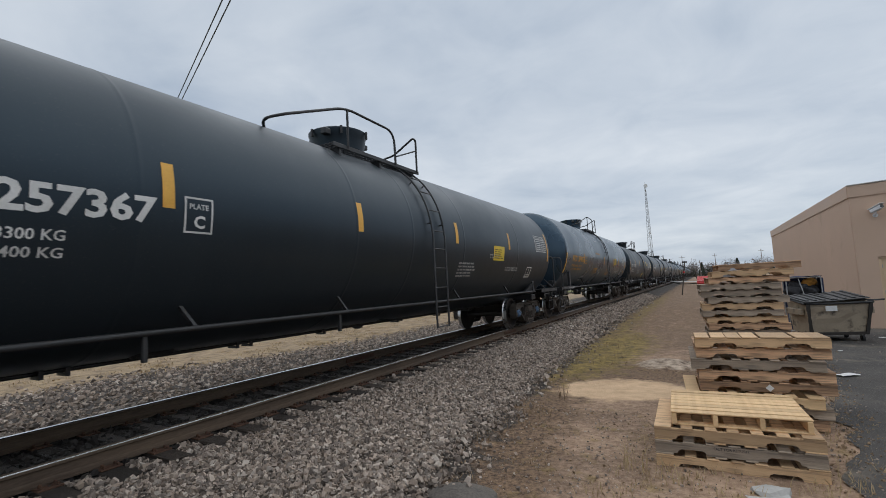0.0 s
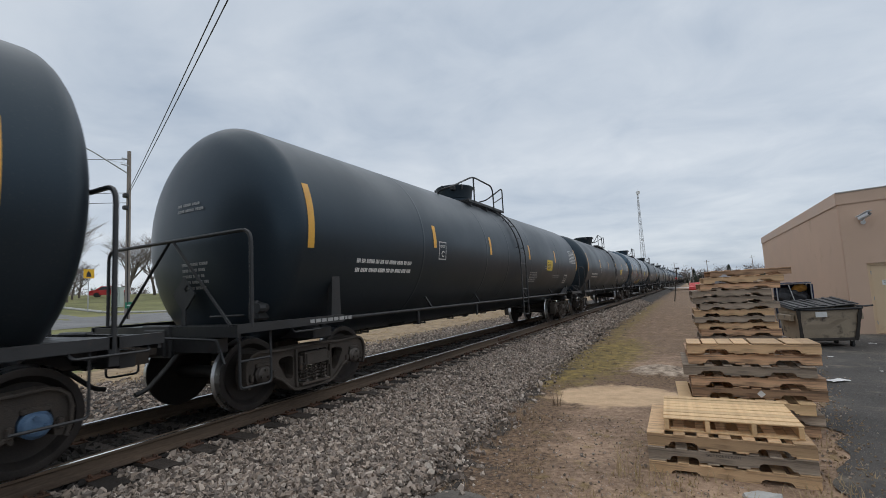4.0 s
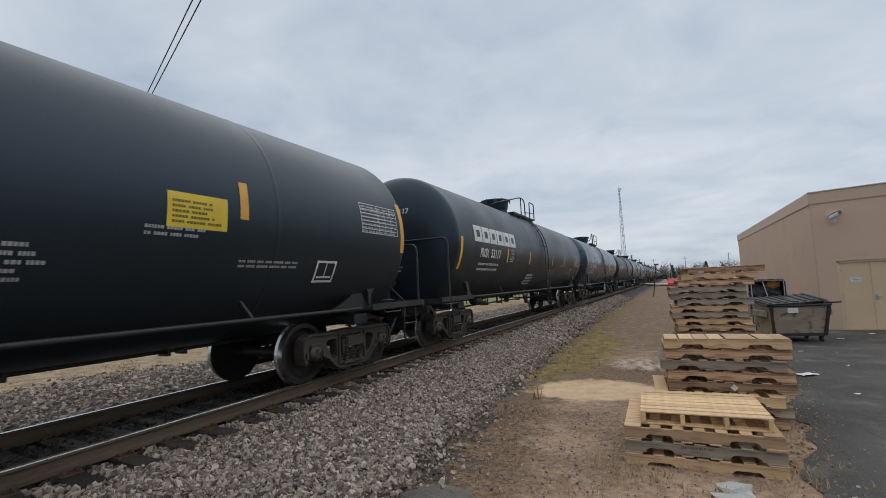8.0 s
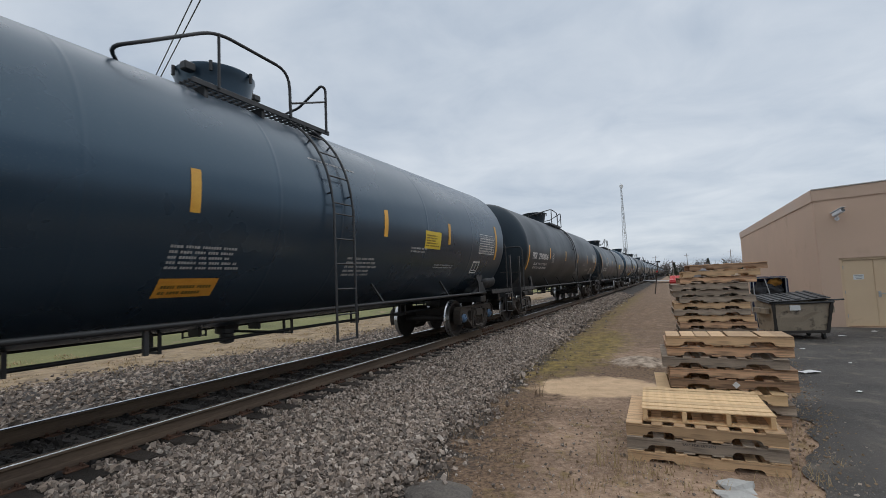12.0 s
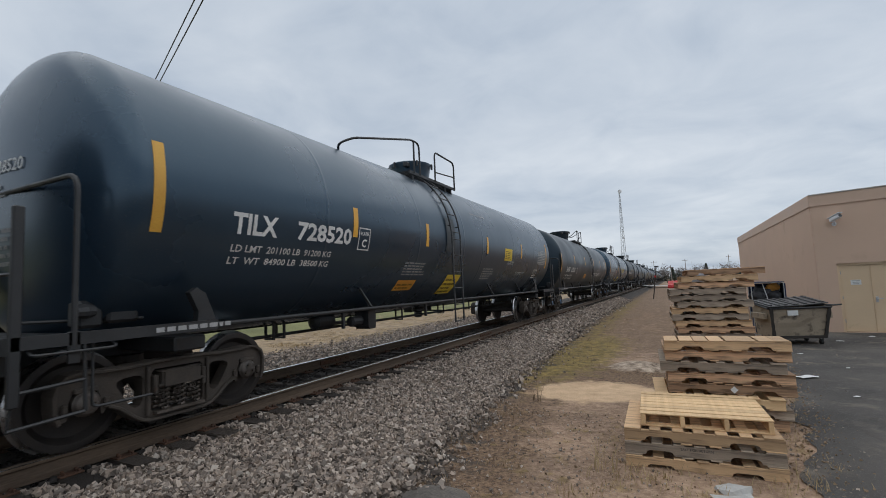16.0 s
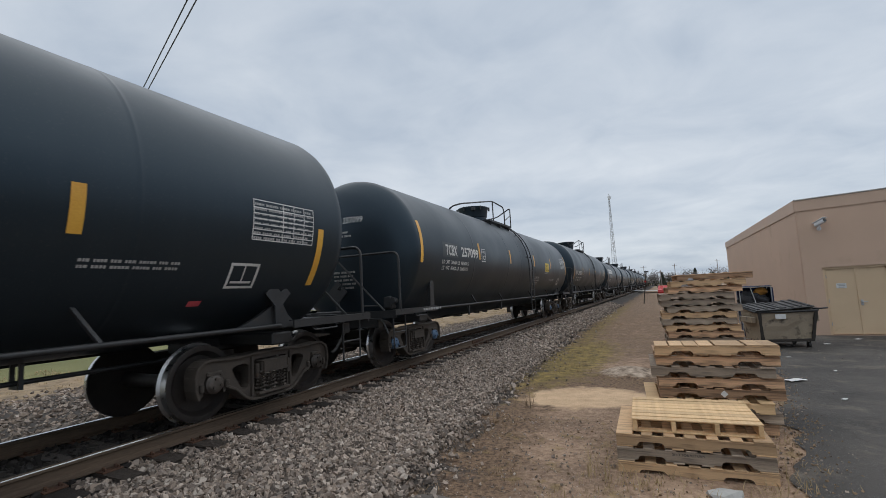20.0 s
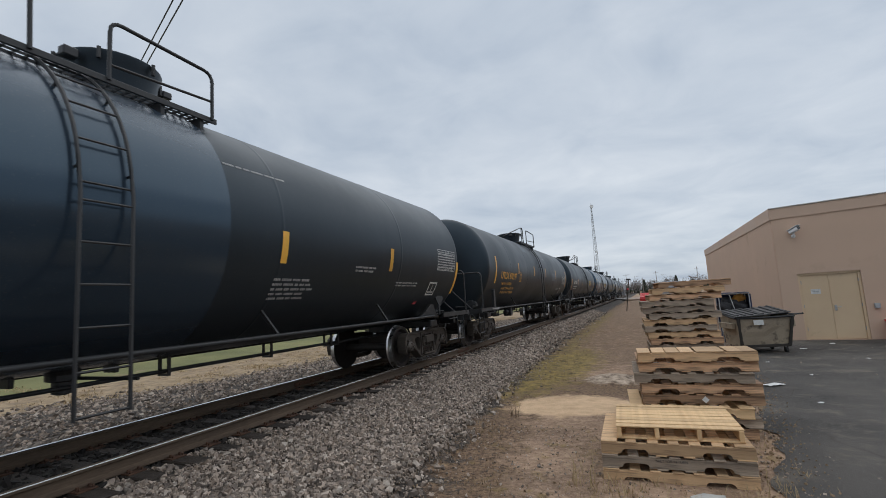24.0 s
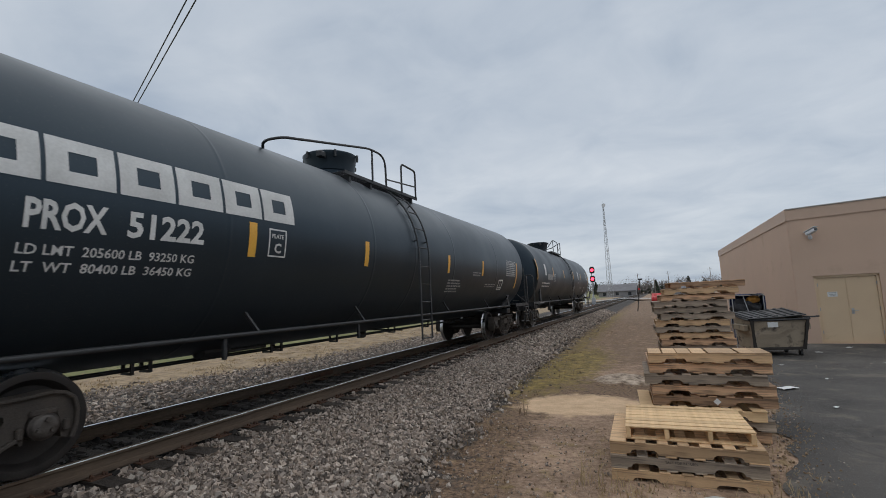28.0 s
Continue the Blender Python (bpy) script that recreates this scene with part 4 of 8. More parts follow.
def rag_cart():
    """A tall open cart with a pale frame and dark blue cover, heaped with rags, behind the dumpster."""
    c = thing("canvas_cart", pose(7.27, 16.3, ground_z(7.5, 16.4) + 0.01), "dark blue canvas cart with a pale frame heaped with rags", "cart")
    W, D, H = 0.78, 0.6, 1.6
    bm = bmesh.new()
    for x in (0, W):
        for y in (0, D):
            tube(bm, [(x, y, 0.0), (x, y, H)], 0.014, 8)
    for z in (0.12, 1.08, H):
        tube(bm, [(0, 0, z), (W, 0, z), (W, D, z), (0, D, z)], 0.014, 6, True)
    tube(bm, [(0.28, -0.02, H - 0.03), (0.38, -0.03, 1.1)], 0.014, 6)
    part("frame", bm, M_GALV, c)
    bm = bmesh.new()
    n_ = 8
    vs = [[bm.verts.new((-0.03 + (W + 0.06) * i / n_, -0.02 + (D + 0.04) * j / n_, H + 0.02 + 0.03 * noise.noise((i * 0.7, j * 0.7, 2)))) for j in range(n_ + 1)] for i in range(n_ + 1)]
    for i in range(n_):
        for j in range(n_):
            bm.faces.new((vs[i][j], vs[i + 1][j], vs[i + 1][j + 1], vs[i][j + 1]))
    box(bm, (W + 0.03, D / 2, 1.15), (0.04, D, 0.85), None, 0.015)
    box(bm, (W / 2, D + 0.02, 1.1), (W, 0.025, 0.95), None, 0.01)
    part("cover", bm, M_BLUETARP, c)
    bm = bmesh.new()
    box(bm, (W / 2, D / 2, 0.6), (W - 0.05, D - 0.05, 0.9), None, 0.03)
    part("basket", bm, M_BLUETARP, c)
    for nm, mat, cx, cz, r in (("rag", M_RAGS, 0.18, 1.22, 0.2), ("rag", M_RAGS, 0.52, 1.2, 0.21), ("rag", M_ORANGERAG, 0.56, 1.46, 0.14), ("rag", M_RAGS, 0.22, 1.4, 0.13), ("rag", M_RAGS, 0.4, 1.33, 0.14)):
        bm = bmesh.new()
        bmesh.ops.create_icosphere(bm, subdivisions=3, radius=r)
        for v in bm.verts:
            k = 1 + 0.5 * noise.noise(v.co * 8 + Vector((cx * 9, cz * 9, r)))
            v.co = Vector((v.co.x * 1.2 * k + cx, v.co.y * k + 0.28, v.co.z * 0.8 * k + cz))
        part(nm, bm, mat, c, smooth=60)


rag_cart()


def red_bin():
    b = thing("red_bin", pose(11.55, 17.3, ground_z(11.6, 17.3) + 0.012, 0, 0, -6), "red plastic bin with a white label beside the window", "bin")
    bm = bmesh.new()
    lo, hi = rounded(0.1, 0.08, 0.62, 0.5, 0.05), rounded(0.02, 0.0, 0.72, 0.58, 0.06)
    va = [bm.verts.new((x, y, 0.0)) for x, y in lo]
    vb = [bm.verts.new((x, y, 0.52)) for x, y in hi]
    n_ = len(va)
    for i in range(n_):
        bm.faces.new((va[i], va[(i + 1) % n_], vb[(i + 1) % n_], vb[i]))
    bm.faces.new(va[::-1])
    bm.faces.new(vb)
    part("tub", bm, M_RED, b)
    bm = bmesh.new()
    prism(bm, rounded(-0.02, -0.04, 0.76, 0.62, 0.07), 0.524, 0.58, "xy")
    part("lid", bm, M_RED, b)
    bm = bmesh.new()
    box(bm, (0.5, 0.028, 0.42), (0.2, 0.006, 0.1))
    part("label_plate", bm, M_PAPER, b)


red_bin()


# ---- train ----
# Car space: x across (the platform side is +x), y back from the front coupler, z up from the rail.
TEXTS = {}


def text_faces(words, height, width=None, bold=0.0, lean=0.0):
    """The outline mesh of a line of lettering, as vertices and faces in a plane, starting at 0, 0."""
    key = (words, bold)
    if key not in TEXTS:
        cu = bpy.data.curves.new("lettering", "FONT")
        cu.body, cu.size, cu.offset, cu.resolution_u = words, 1.0, bold, 2
        ob = bpy.data.objects.new("lettering", cu)
        me = bpy.data.meshes.new_from_object(ob)
        vs = np.array([v.co[:2] for v in me.vertices])
        TEXTS[key] = (vs, [tuple(p.vertices) for p in me.polygons])
        bpy.data.objects.remove(ob)
        bpy.data.curves.remove(cu)
        bpy.data.meshes.remove(me)
    vs, fs = TEXTS[key]
    vs = vs - vs.min(0)
    vs = vs * (height / vs[:, 1].max())
    if width:
        vs[:, 0] *= width / vs[:, 0].max()
    vs = vs + np.stack([vs[:, 1] * lean, 0 * vs[:, 1]], 1)
    return vs, fs


def quads(rects):
    vs, fs = [], []
    for x0, z0, x1, z1 in rects:
        k = len(vs)
        vs += [(x0, z0), (x1, z0), (x1, z1), (x0, z1)]
        fs.append((k, k + 1, k + 2, k + 3))
    return np.array(vs, float), fs


def lines_of_bars(rows, width, height, seed, ragged=0.3):
    """Rows of short bars, for lettering too small to read."""
    rnd, out = random.Random(seed), []
    step = height / rows
    for r in range(rows):
        z = height - (r + 1) * step
        x, end = 0.0, width * (1 - rnd.uniform(0, ragged))
        while x < end - 0.03:
            word = min(x + rnd.uniform(0.06, 0.2), end)
            while x < word:
                w = rnd.uniform(0.018, 0.034)
                out.append((x, z, x + w, z + step * 0.5))
                x += w + 0.007
            x += 0.026
    return quads(out)


def grid_lines(w, h, cols, rows, t):
    out = [(0, 0, w, t), (0, h - t, w, h), (0, 0, t, h), (w - t, 0, w, h)]
    out += [(w * c - t / 2, 0, w * c + t / 2, h) for c in cols] + [(0, h * r - t / 2, w, h * r + t / 2) for r in rows]
    return quads(out)


def wrapped(flat, y0, z0, R, zc, material, out=0.004, name="lettering"):
    """Lays flat faces round the side of a tank, their lower left corner at y0, z0; cut into strips so that they follow it."""
    vs, fs = flat
    bm = bmesh.new()
    v3 = [bm.verts.new((0, x, z)) for x, z in vs]
    for f in fs:
        if len(set(f)) > 2:
            try:
                bm.faces.new([v3[i] for i in f])
            except ValueError:
                pass
    top = vs[:, 1].max()
    step = 0.07
    for k in range(1, int(top / step) + 1):
        bmesh.ops.bisect_plane(bm, geom=bm.verts[:] + bm.edges[:] + bm.faces[:], plane_co=(0, 0, k * step), plane_no=(0, 0, 1))
    th0 = math.asin(max(-1, min(1, (z0 - zc) / R)))
    for v in bm.verts:
        th = th0 + v.co.z / R
        v.co = Vector(((R + out) * math.cos(th), y0 + v.co.y, zc + (R + out) * math.sin(th)))
    me = bpy.data.meshes.new(name)
    bm.to_mesh(me)
    bm.free()
    me.materials.append(material)
    return me


def on_head(flat, x0, z0, R, zc, seam, depth, material):
    """Lays flat faces on the front head of a tank."""
    vs, fs = flat
    pts = []
    for x, z in vs:
        px, pz = x0 + x, z0 + z - zc
        q = 1 - (px * px + pz * pz) / (R * R)
        pts.append((px, seam - depth * math.sqrt(max(q, 0.001)) - 0.012, z0 + z))
    return raw_mesh("lettering", pts, fs, material)


HEAD = 0.5            # how far a tank head bulges


def head_rows(seam, depth, R, n=12):
    return [(seam - depth * math.cos(radians(90 * i / n)), R * math.sin(radians(90 * i / n))) for i in range(1, n)]


def tank_mesh(R, zc, seam, rings, material, band=None):
    bm = bmesh.new()
    depth = HEAD
    rows = [(seam - depth, 0.02)] + head_rows(seam, depth, R) + [(seam, R), (seam + 0.04, R)]
    for y in rings:
        rows += [(y - 0.05, R), (y - 0.02, R), (y - 0.01, R + 0.0025), (y + 0.01, R + 0.0025), (y + 0.02, R), (y + 0.05, R)]
    back = 17.14
    rows += [(back - 0.04, R), (back, R)] + [(back + seam - y, r) for y, r in reversed(head_rows(seam, depth, R))] + [(back + depth, 0.02)]
    lathe(bm, rows, "y", (0, 0, zc), 72)
    return as_mesh("tank", bm, material, 40)


def side_frame_mesh():
    """The cast side frame of a freight truck, round its middle, in the y-z plane."""
    half = [(0.0, 0.15), (0.3, 0.15), (0.38, 0.17), (0.46, 0.22), (0.6, 0.34), (0.7, 0.385), (0.735, 0.33), (0.755, 0.33), (0.765, 0.5), (0.8, 0.575), (0.98, 0.575),
            (1.015, 0.5), (1.03, 0.33), (1.1, 0.31), (1.135, 0.42), (1.14, 0.56), (1.11, 0.66), (1.04, 0.715), (0.94, 0.735), (0.75, 0.72), (0.5, 0.715), (0.3, 0.73), (0.0, 0.735)]
    out = half + [(-y, z) for y, z in reversed(half[1:-1])]
    win = [(0.375, 0.585), (0.4, 0.615), (0.45, 0.625), (0.57, 0.615), (0.62, 0.59), (0.625, 0.55), (0.5, 0.34), (0.45, 0.305), (0.4, 0.315), (0.378, 0.36)]
    mid = [(-0.27, 0.22), (0.27, 0.22), (0.29, 0.25), (0.29, 0.62), (0.26, 0.655), (-0.26, 0.655), (-0.29, 0.62), (-0.29, 0.25)]
    bm = bmesh.new()
    prism(bm, out, -0.075, 0.075, "yz", [win, [(-y, z) for y, z in win][::-1], mid])
    # flanges along the top and bottom chords, and round the openings
    chords = []
    for sy in (-1, 1):
        pts = [(sy * y, z) for y, z in half]
        chords += [(pts[i], pts[i + 1]) for i in list(range(0, 5)) + list(range(13, len(pts) - 1))]
        chords += [(( sy * 0.335, 0.2), (sy * 0.335, 0.69))]
    for a, b in chords:
        d = Vector((0, b[0] - a[0], b[1] - a[1]))
        m = Matrix.Translation((0.01, (a[0] + b[0]) / 2, (a[1] + b[1]) / 2)) @ Matrix.Rotation(math.atan2(d.z, d.y), 4, "X")
        box(bm, (0, 0, 0), (0.21, d.length + 0.012, 0.034), m, 0.008)
    for s in (-1, 1):
        # bearing adapter in its pedestal
        box(bm, (0.01, s * 0.889, 0.575), (0.2, 0.21, 0.05), None, 0.012)
        for e in (-1, 1):
            box(bm, (0.09, s * 0.889 + e * 0.17, 0.43), (0.05, 0.05, 0.1), None, 0.012)
    return as_mesh("side_frame", bm, M_TRUCK)


def spring_mesh():
    bm = bmesh.new()
    for y in (-0.18, 0.0, 0.18):
        for r, w, turns in ((0.078, 0.018, 5), (0.045, 0.012, 6)):
            pts = [(r * math.cos(a) + 0.035, y + r * math.sin(a), 0.235 + 0.235 * a / (2 * math.pi * turns)) for a in np.linspace(0, 2 * math.pi * turns, 10 * turns)]
            tube(bm, pts, w, 5)
    box(bm, (0.03, 0, 0.215), (0.24, 0.54, 0.025))
    return as_mesh("spring_nest", bm, M_SPRING)


def bolster_mesh():
    bm = bmesh.new()
    prism(bm, [(-1.12, 0.47), (1.12, 0.47), (1.12, 0.62), (0.5, 0.66), (-0.5, 0.66), (-1.12, 0.62), ], -0.2, 0.2, "xz")
    for s in (-1, 1):
        box(bm, (s * 1.06, 0, 0.485), (0.1, 0.52, 0.03), None, 0.01)
        box(bm, (s * 1.06, 0, 0.625), (0.1, 0.46, 0.025), None, 0.01)
        for y in (-0.2, 0.0, 0.2):
            box(bm, (s * 1.055, y, 0.555), (0.09, 0.04, 0.13), None, 0.01)
        for y in (-0.27, 0.27):
            box(bm, (s * 1.04, y, 0.5), (0.1, 0.05, 0.2), None, 0.012)
    lathe(bm, [(0.66, 0.2), (0.74, 0.2)], "z", (0, 0, 0), 16)
    return as_mesh("bolster", bm, M_TRUCK)


def axle_mesh():
    bm = bmesh.new()
    lathe(bm, [(-1.08, 0.06), (-0.85, 0.075), (-0.75, 0.095), (-0.6, 0.09), (0.0, 0.08), (0.6, 0.09), (0.75, 0.095), (0.85, 0.075), (1.08, 0.06)], "x", (0, 0, 0), 14)
    return as_mesh("axle", bm, M_WHEEL, 50)


def wheel_mesh(side, steel):
    """A freight wheel: flange inside, bright tread, dished plate."""
    bm = bmesh.new()
    rows = [(0.655, 0.11), (0.665, 0.2), (0.69, 0.33), (0.682, 0.37), (0.678, 0.43), (0.68, 0.478), (0.695, 0.484), (0.712, 0.468), (0.722, 0.458), (0.79, 0.456), (0.812, 0.452), (0.818, 0.435), (0.815, 0.385), (0.79, 0.365), (0.745, 0.33), (0.735, 0.2), (0.75, 0.145), (0.84, 0.13), (0.845, 0.1)]
    mats = [0] * 6 + [1] * 4 + [0] * 8
    lathe(bm, [(side * s, r) for s, r in rows], "x", (0, 0, 0), 48, mats)
    return as_mesh("wheel", bm, [steel, M_TREAD], 35)


def cap_mesh(side, mat):
    bm = bmesh.new()
    lathe(bm, [(side * s, r) for s, r in ((0.9, 0.115), (1.05, 0.118), (1.06, 0.105), (1.075, 0.1), (1.085, 0.085), (1.087, 0.03))], "x", (0, 0, 0), 18)
    for k in range(3):
        a = 2 * math.pi * k / 3
        c = Vector((0, 0.058 * math.cos(a), 0.058 * math.sin(a)))
        tube(bm, [c + Vector((side * 1.08, 0, 0)), c + Vector((side * 1.108, 0, 0))], 0.02, 6)
    return as_mesh("bearing_cap", bm, mat, 40)


def coupler_mesh():
    bm = bmesh.new()
    box(bm, (0, 0.62, 0.86), (0.16, 0.75, 0.17), None, 0.03)
    prism(bm, [(-0.17, 0.26), (0.17, 0.26), (0.2, 0.1), (0.13, -0.02), (0.05, 0.02), (0.03, 0.12), (-0.05, 0.12), (-0.09, -0.06), (-0.19, -0.05), (-0.2, 0.12)], 0.72, 1.0, "xy")
    return as_mesh("coupler", bm, M_TRUCK)


SHARED = {}


def shared(key, make):
    if key not in SHARED:
        SHARED[key] = make()
    return SHARED[key]


AXLES = (1.176, 2.954, LENGTH - 2.954, LENGTH - 1.176)
WHEELSETS = []


def running_gear(car, shift, cap, rusty=False):
    for tc in (2.065 + shift, LENGTH - 2.065 + shift):
        t = part("truck", shared("bolster", bolster_mesh), None, car, "grimy cast-steel freight truck", at=pose(0, tc, 0))
        for s in (-1, 1):
            part("side_frame", shared("frame", side_frame_mesh), None, t, at=pose(s * 0.95, 0, 0, 0, 0, 0 if s > 0 else 180))
            part("spring_nest", shared("spring", spring_mesh), None, t, at=pose(s * 0.95, 0, 0, 0, 0, 0 if s > 0 else 180))
    for y in [a + shift for a in AXLES]:
        w = part("wheelset", shared("axle", axle_mesh), None, car, "steel wheelset on its axle", at=pose(0, y, 0.457))
        for s in (-1, 1):
            part("wheel", shared(("wheel", s, rusty), lambda: wheel_mesh(s, M_RUSTWHEEL if rusty else M_WHEEL)), None, w)
            part("bearing_cap", shared(("cap", s, cap.name), lambda: cap_mesh(s, cap)), None, w)
        WHEELSETS.append((w, y, car))


def end_gear(car, back, brake, kind, corner, tank=False, tape=True):
    """Platform, railing, sill, coupler and hose at one end. The far end is turned about."""
    m = Matrix.Translation((0, LENGTH, 0)) @ Matrix.Rotation(math.pi, 4, "Z") if back else Matrix.Identity(4)

    def sill():
        bm = bmesh.new()
        box(bm, (0, 1.55, 0.93), (0.46, 2.3, 0.34), None, 0.02)
        box(bm, (0, 0.47, 0.95), (0.62, 0.1, 0.4), None, 0.02)
        box(bm, (0, 2.06, 0.9), (2.5, 0.36, 0.16), None, 0.02)
        return as_mesh("stub_sill", bm, M_FITTING)

    def deck():
        bm = bmesh.new()
        box(bm, (0, 0.78, 1.09), (3.08, 0.62, 0.03), None, 0.006)
        return as_mesh("end_platform", bm, M_FITTING)

    def lip():
        bm = bmesh.new()
        prism(bm, [(0.44, 1.0), (0.47, 1.0), (0.47, 1.1), (0.5, 1.1), (0.5, 1.125), (0.44, 1.125)], -1.54, 1.54, "yz")
        return as_mesh("deck_lip", bm, M_FITTING)

    def beam():
        bm = bmesh.new()
        prism(bm, [(0.46, 0.82), (0.6, 0.82), (0.6, 0.98), (0.46, 0.98)], -1.15, 1.15, "yz")
        return as_mesh("end_beam", bm, M_FITTING)

    def side_sill(s):
        bm = bmesh.new()
        prism(bm, [(1.53 * s, 1.04), (1.555 * s, 1.04), (1.555 * s, 1.14), (1.46 * s, 1.14), (1.46 * s, 1.128), (1.53 * s, 1.128)], 0.42, 2.16, "xz")
        return as_mesh("side_sill", bm, M_FITTING)

    def gusset(s):
        bm = bmesh.new()
        prism(bm, [(0.6, 1.06), (1.1, 1.06), (0.6, 0.86)], s * 0.7, s * 0.74, "yz")
        return as_mesh("gusset", bm, M_FITTING)

    def railing():
        bm = bmesh.new()
        x, y, h = 1.54, 0.62, 2.22
        if kind == "tall":
            y, h = 0.84, 2.47
            tube(bm, bend([(-x, y, 1.0), (-x, y, h), (x, y, h), (x, y, 1.0)], 0.16, 5), 0.024, 8)
            for s in (-1, 1):
                box(bm, (s * x, y, 1.02), (0.03, 0.09, 0.26), None, 0.006)
        else:
            tube(bm, bend([(-x, y, 1.1), (-x, y, h), (x, y, h), (x, y, 1.1)], 0.16, 5), 0.024, 8)
            for s in (-1, 1):
                tube(bm, [(s * 0.05, y, h - 0.02), (s * 1.2, y - 0.02, 1.12)], 0.02, 6)
        return as_mesh("end_railing", bm, M_FITTING, 40)

    def corner_ladder(s):
        """A flat upright at the corner with steps that hang below the deck."""
        bm = bmesh.new()
        box(bm, (s * 1.53, 0.46, 1.38), (0.05, 0.075, 1.52), None, 0.01)
        return as_mesh("corner_ladder", bm, M_FITTING)

    def corner_bar(s, k):
        bm = bmesh.new()
        tube(bm, (
            [(s * 1.53, 0.44, 0.72), (s * 1.53, 0.93, 0.75)],
            [(s * 1.53, 0.46, 0.66), (s * 1.53, 0.43, 0.46), (s * 1.53, 0.93, 0.49)],
            [(s * 1.53, 0.92, 1.06), (s * 1.53, 0.94, 0.49)],
            [(s * 1.53, 0.46, 1.62), (s * 1.2, 0.46, 1.62)])[k], 0.016, 6)
        return as_mesh("step_bar", bm, M_FITTING)

    def steps(s):
        bm = bmesh.new()
        if kind == "tall":
            tube(bm, bend([(s * 1.5, 0.55, 1.04), (s * 1.57, 0.55, 0.99), (s * 1.57, 1.15, 0.99), (s * 1.5, 1.15, 1.04)], 0.05, 3), 0.013, 6)
            tube(bm, bend([(s * 1.5, 1.0, 1.04), (s * 1.5, 1.0, 0.5), (s * 1.5, 1.5, 0.5)], 0.05, 3), 0.013, 6)
        else:
            tube(bm, bend([(s * 1.42, 0.55, 1.05), (s * 1.42, 0.55, 0.42), (s * 1.42, 0.98, 0.42), (s * 1.42, 0.98, 1.05)], 0.06, 3), 0.016, 6)
            tube(bm, [(s * 1.42, 0.55, 0.72), (s * 1.42, 0.98, 0.72)], 0.014, 6)
            tube(bm, bend([(s * 1.47, 1.25, 1.04), (s * 1.53, 1.25, 0.98), (s * 1.53, 1.75, 0.98), (s * 1.47, 1.75, 1.04)], 0.05, 3), 0.013, 6)
        return as_mesh("sill_step", bm, M_FITTING, 40)

    def bracket(s):
        bm = bmesh.new()
        if back:
            prism(bm, [(1.75, 1.04), (2.9, 1.04), (2.5, 1.2), (2.2, 1.36), (2.04, 1.36), (1.95, 1.2)], s * 1.18, s * 1.24, "yz")
        else:
            if kind == "tall":
                prism(bm, [(1.98, 1.04), (2.24, 1.04), (2.18, 1.2), (2.08, 1.43), (1.98, 1.49), (1.9, 1.44), (2.0, 1.24)], s * 1.38, s * 1.46, "yz")
            else:
                prism(bm, [(2.0, 1.04), (2.2, 1.04), (2.19, 1.68), (2.12, 1.72), (2.04, 1.69)], s * 1.38, s * 1.46, "yz")
        return as_mesh("jacking_bracket", bm, M_FITTING)

    def hose():
        bm = bmesh.new()
        pts = [(0.36, 0.5, 0.8), (0.4, 0.3, 0.62), (0.42, 0.1, 0.45), (0.42, -0.02, 0.42)]
        tube(bm, bend(pts, 0.12, 4), 0.028, 8)
        tube(bm, [(0.36, 0.95, 0.82), (0.36, 0.45, 0.82)], 0.022, 6)
        return as_mesh("air_hose", bm, M_RUBBER, 60)

    def lever():
        bm = bmesh.new()
        tube(bm, bend([(0.1, 0.2, 0.98), (0.3, 0.36, 1.0), (1.3, 0.36, 0.98), (1.42, 0.36, 0.72)], 0.06, 3), 0.014, 6)
        return as_mesh("uncoupling_lever", bm, M_FITTING)

    for nm, make, at in (("stub_sill", sill, m), ("end_platform", deck, m), ("deck_lip", lip, m), ("end_beam", beam, m), ("end_railing", railing, m), ("air_hose", hose, m), ("uncoupling_lever", lever, m)):
        part(nm, shared((nm, kind), make) if nm == "end_railing" else shared(nm, make), None, car, at=at)
    if corner:
        for s in (-1, 1):
            c = part("corner_ladder", shared(("corner", s), lambda: corner_ladder(s)), None, car, "black flat-bar corner ladder", at=m)
            for k in range(4):
                part("step_bar", shared(("corner_bar", s, k), lambda: corner_bar(s, k)), None, c)
    for s in (-1, 1):
        part("side_sill", shared(("side_sill", s), lambda: side_sill(s)), None, car, at=m)
        part("gusset", shared(("gusset", s), lambda: gusset(s)), None, car, at=m)
        part("saddle_bracket" if back else "jacking_bracket", shared(("bracket", s, back, kind), lambda: bracket(s)), None, car, at=m)
        part("sill_step", shared(("step", s, kind), lambda: steps(s)), None, car, at=m)
    part("coupler", shared("coupler", coupler_mesh), None, car, "rusty knuckle coupler", at=m)

    def strip():
        bm = bmesh.new()
        rnd, y = random.Random(5), 1.5
        while y < 2.3:
            w = rnd.uniform(0.04, 0.1)
            box(bm, (1.5575, y + w / 2, 1.09), (0.003, w, 0.045))
            y += w + 0.025
        return as_mesh("sill_stencil", bm, M_GREYTXT)
    if tape:
        part("sill_stencil", shared("strip", strip), None, car, at=m)

    def diamond():
        """The holder of a danger placard, stood on its corner under the head."""
        bm = bmesh.new()
        prism(bm, [(-0.08, 1.76), (-0.32, 1.52), (-0.12, 1.32), (-0.12, 1.08), (-0.04, 1.08), (-0.04, 1.32), (0.16, 1.52)], 0.835, 0.86, "xz",
              [[(-0.08 + 0.13 * a, 1.52 + 0.13 * b) for a, b in ((0.6, 1), (1, 0.6), (0.4, 0.2), (0.1, 0.6))]])
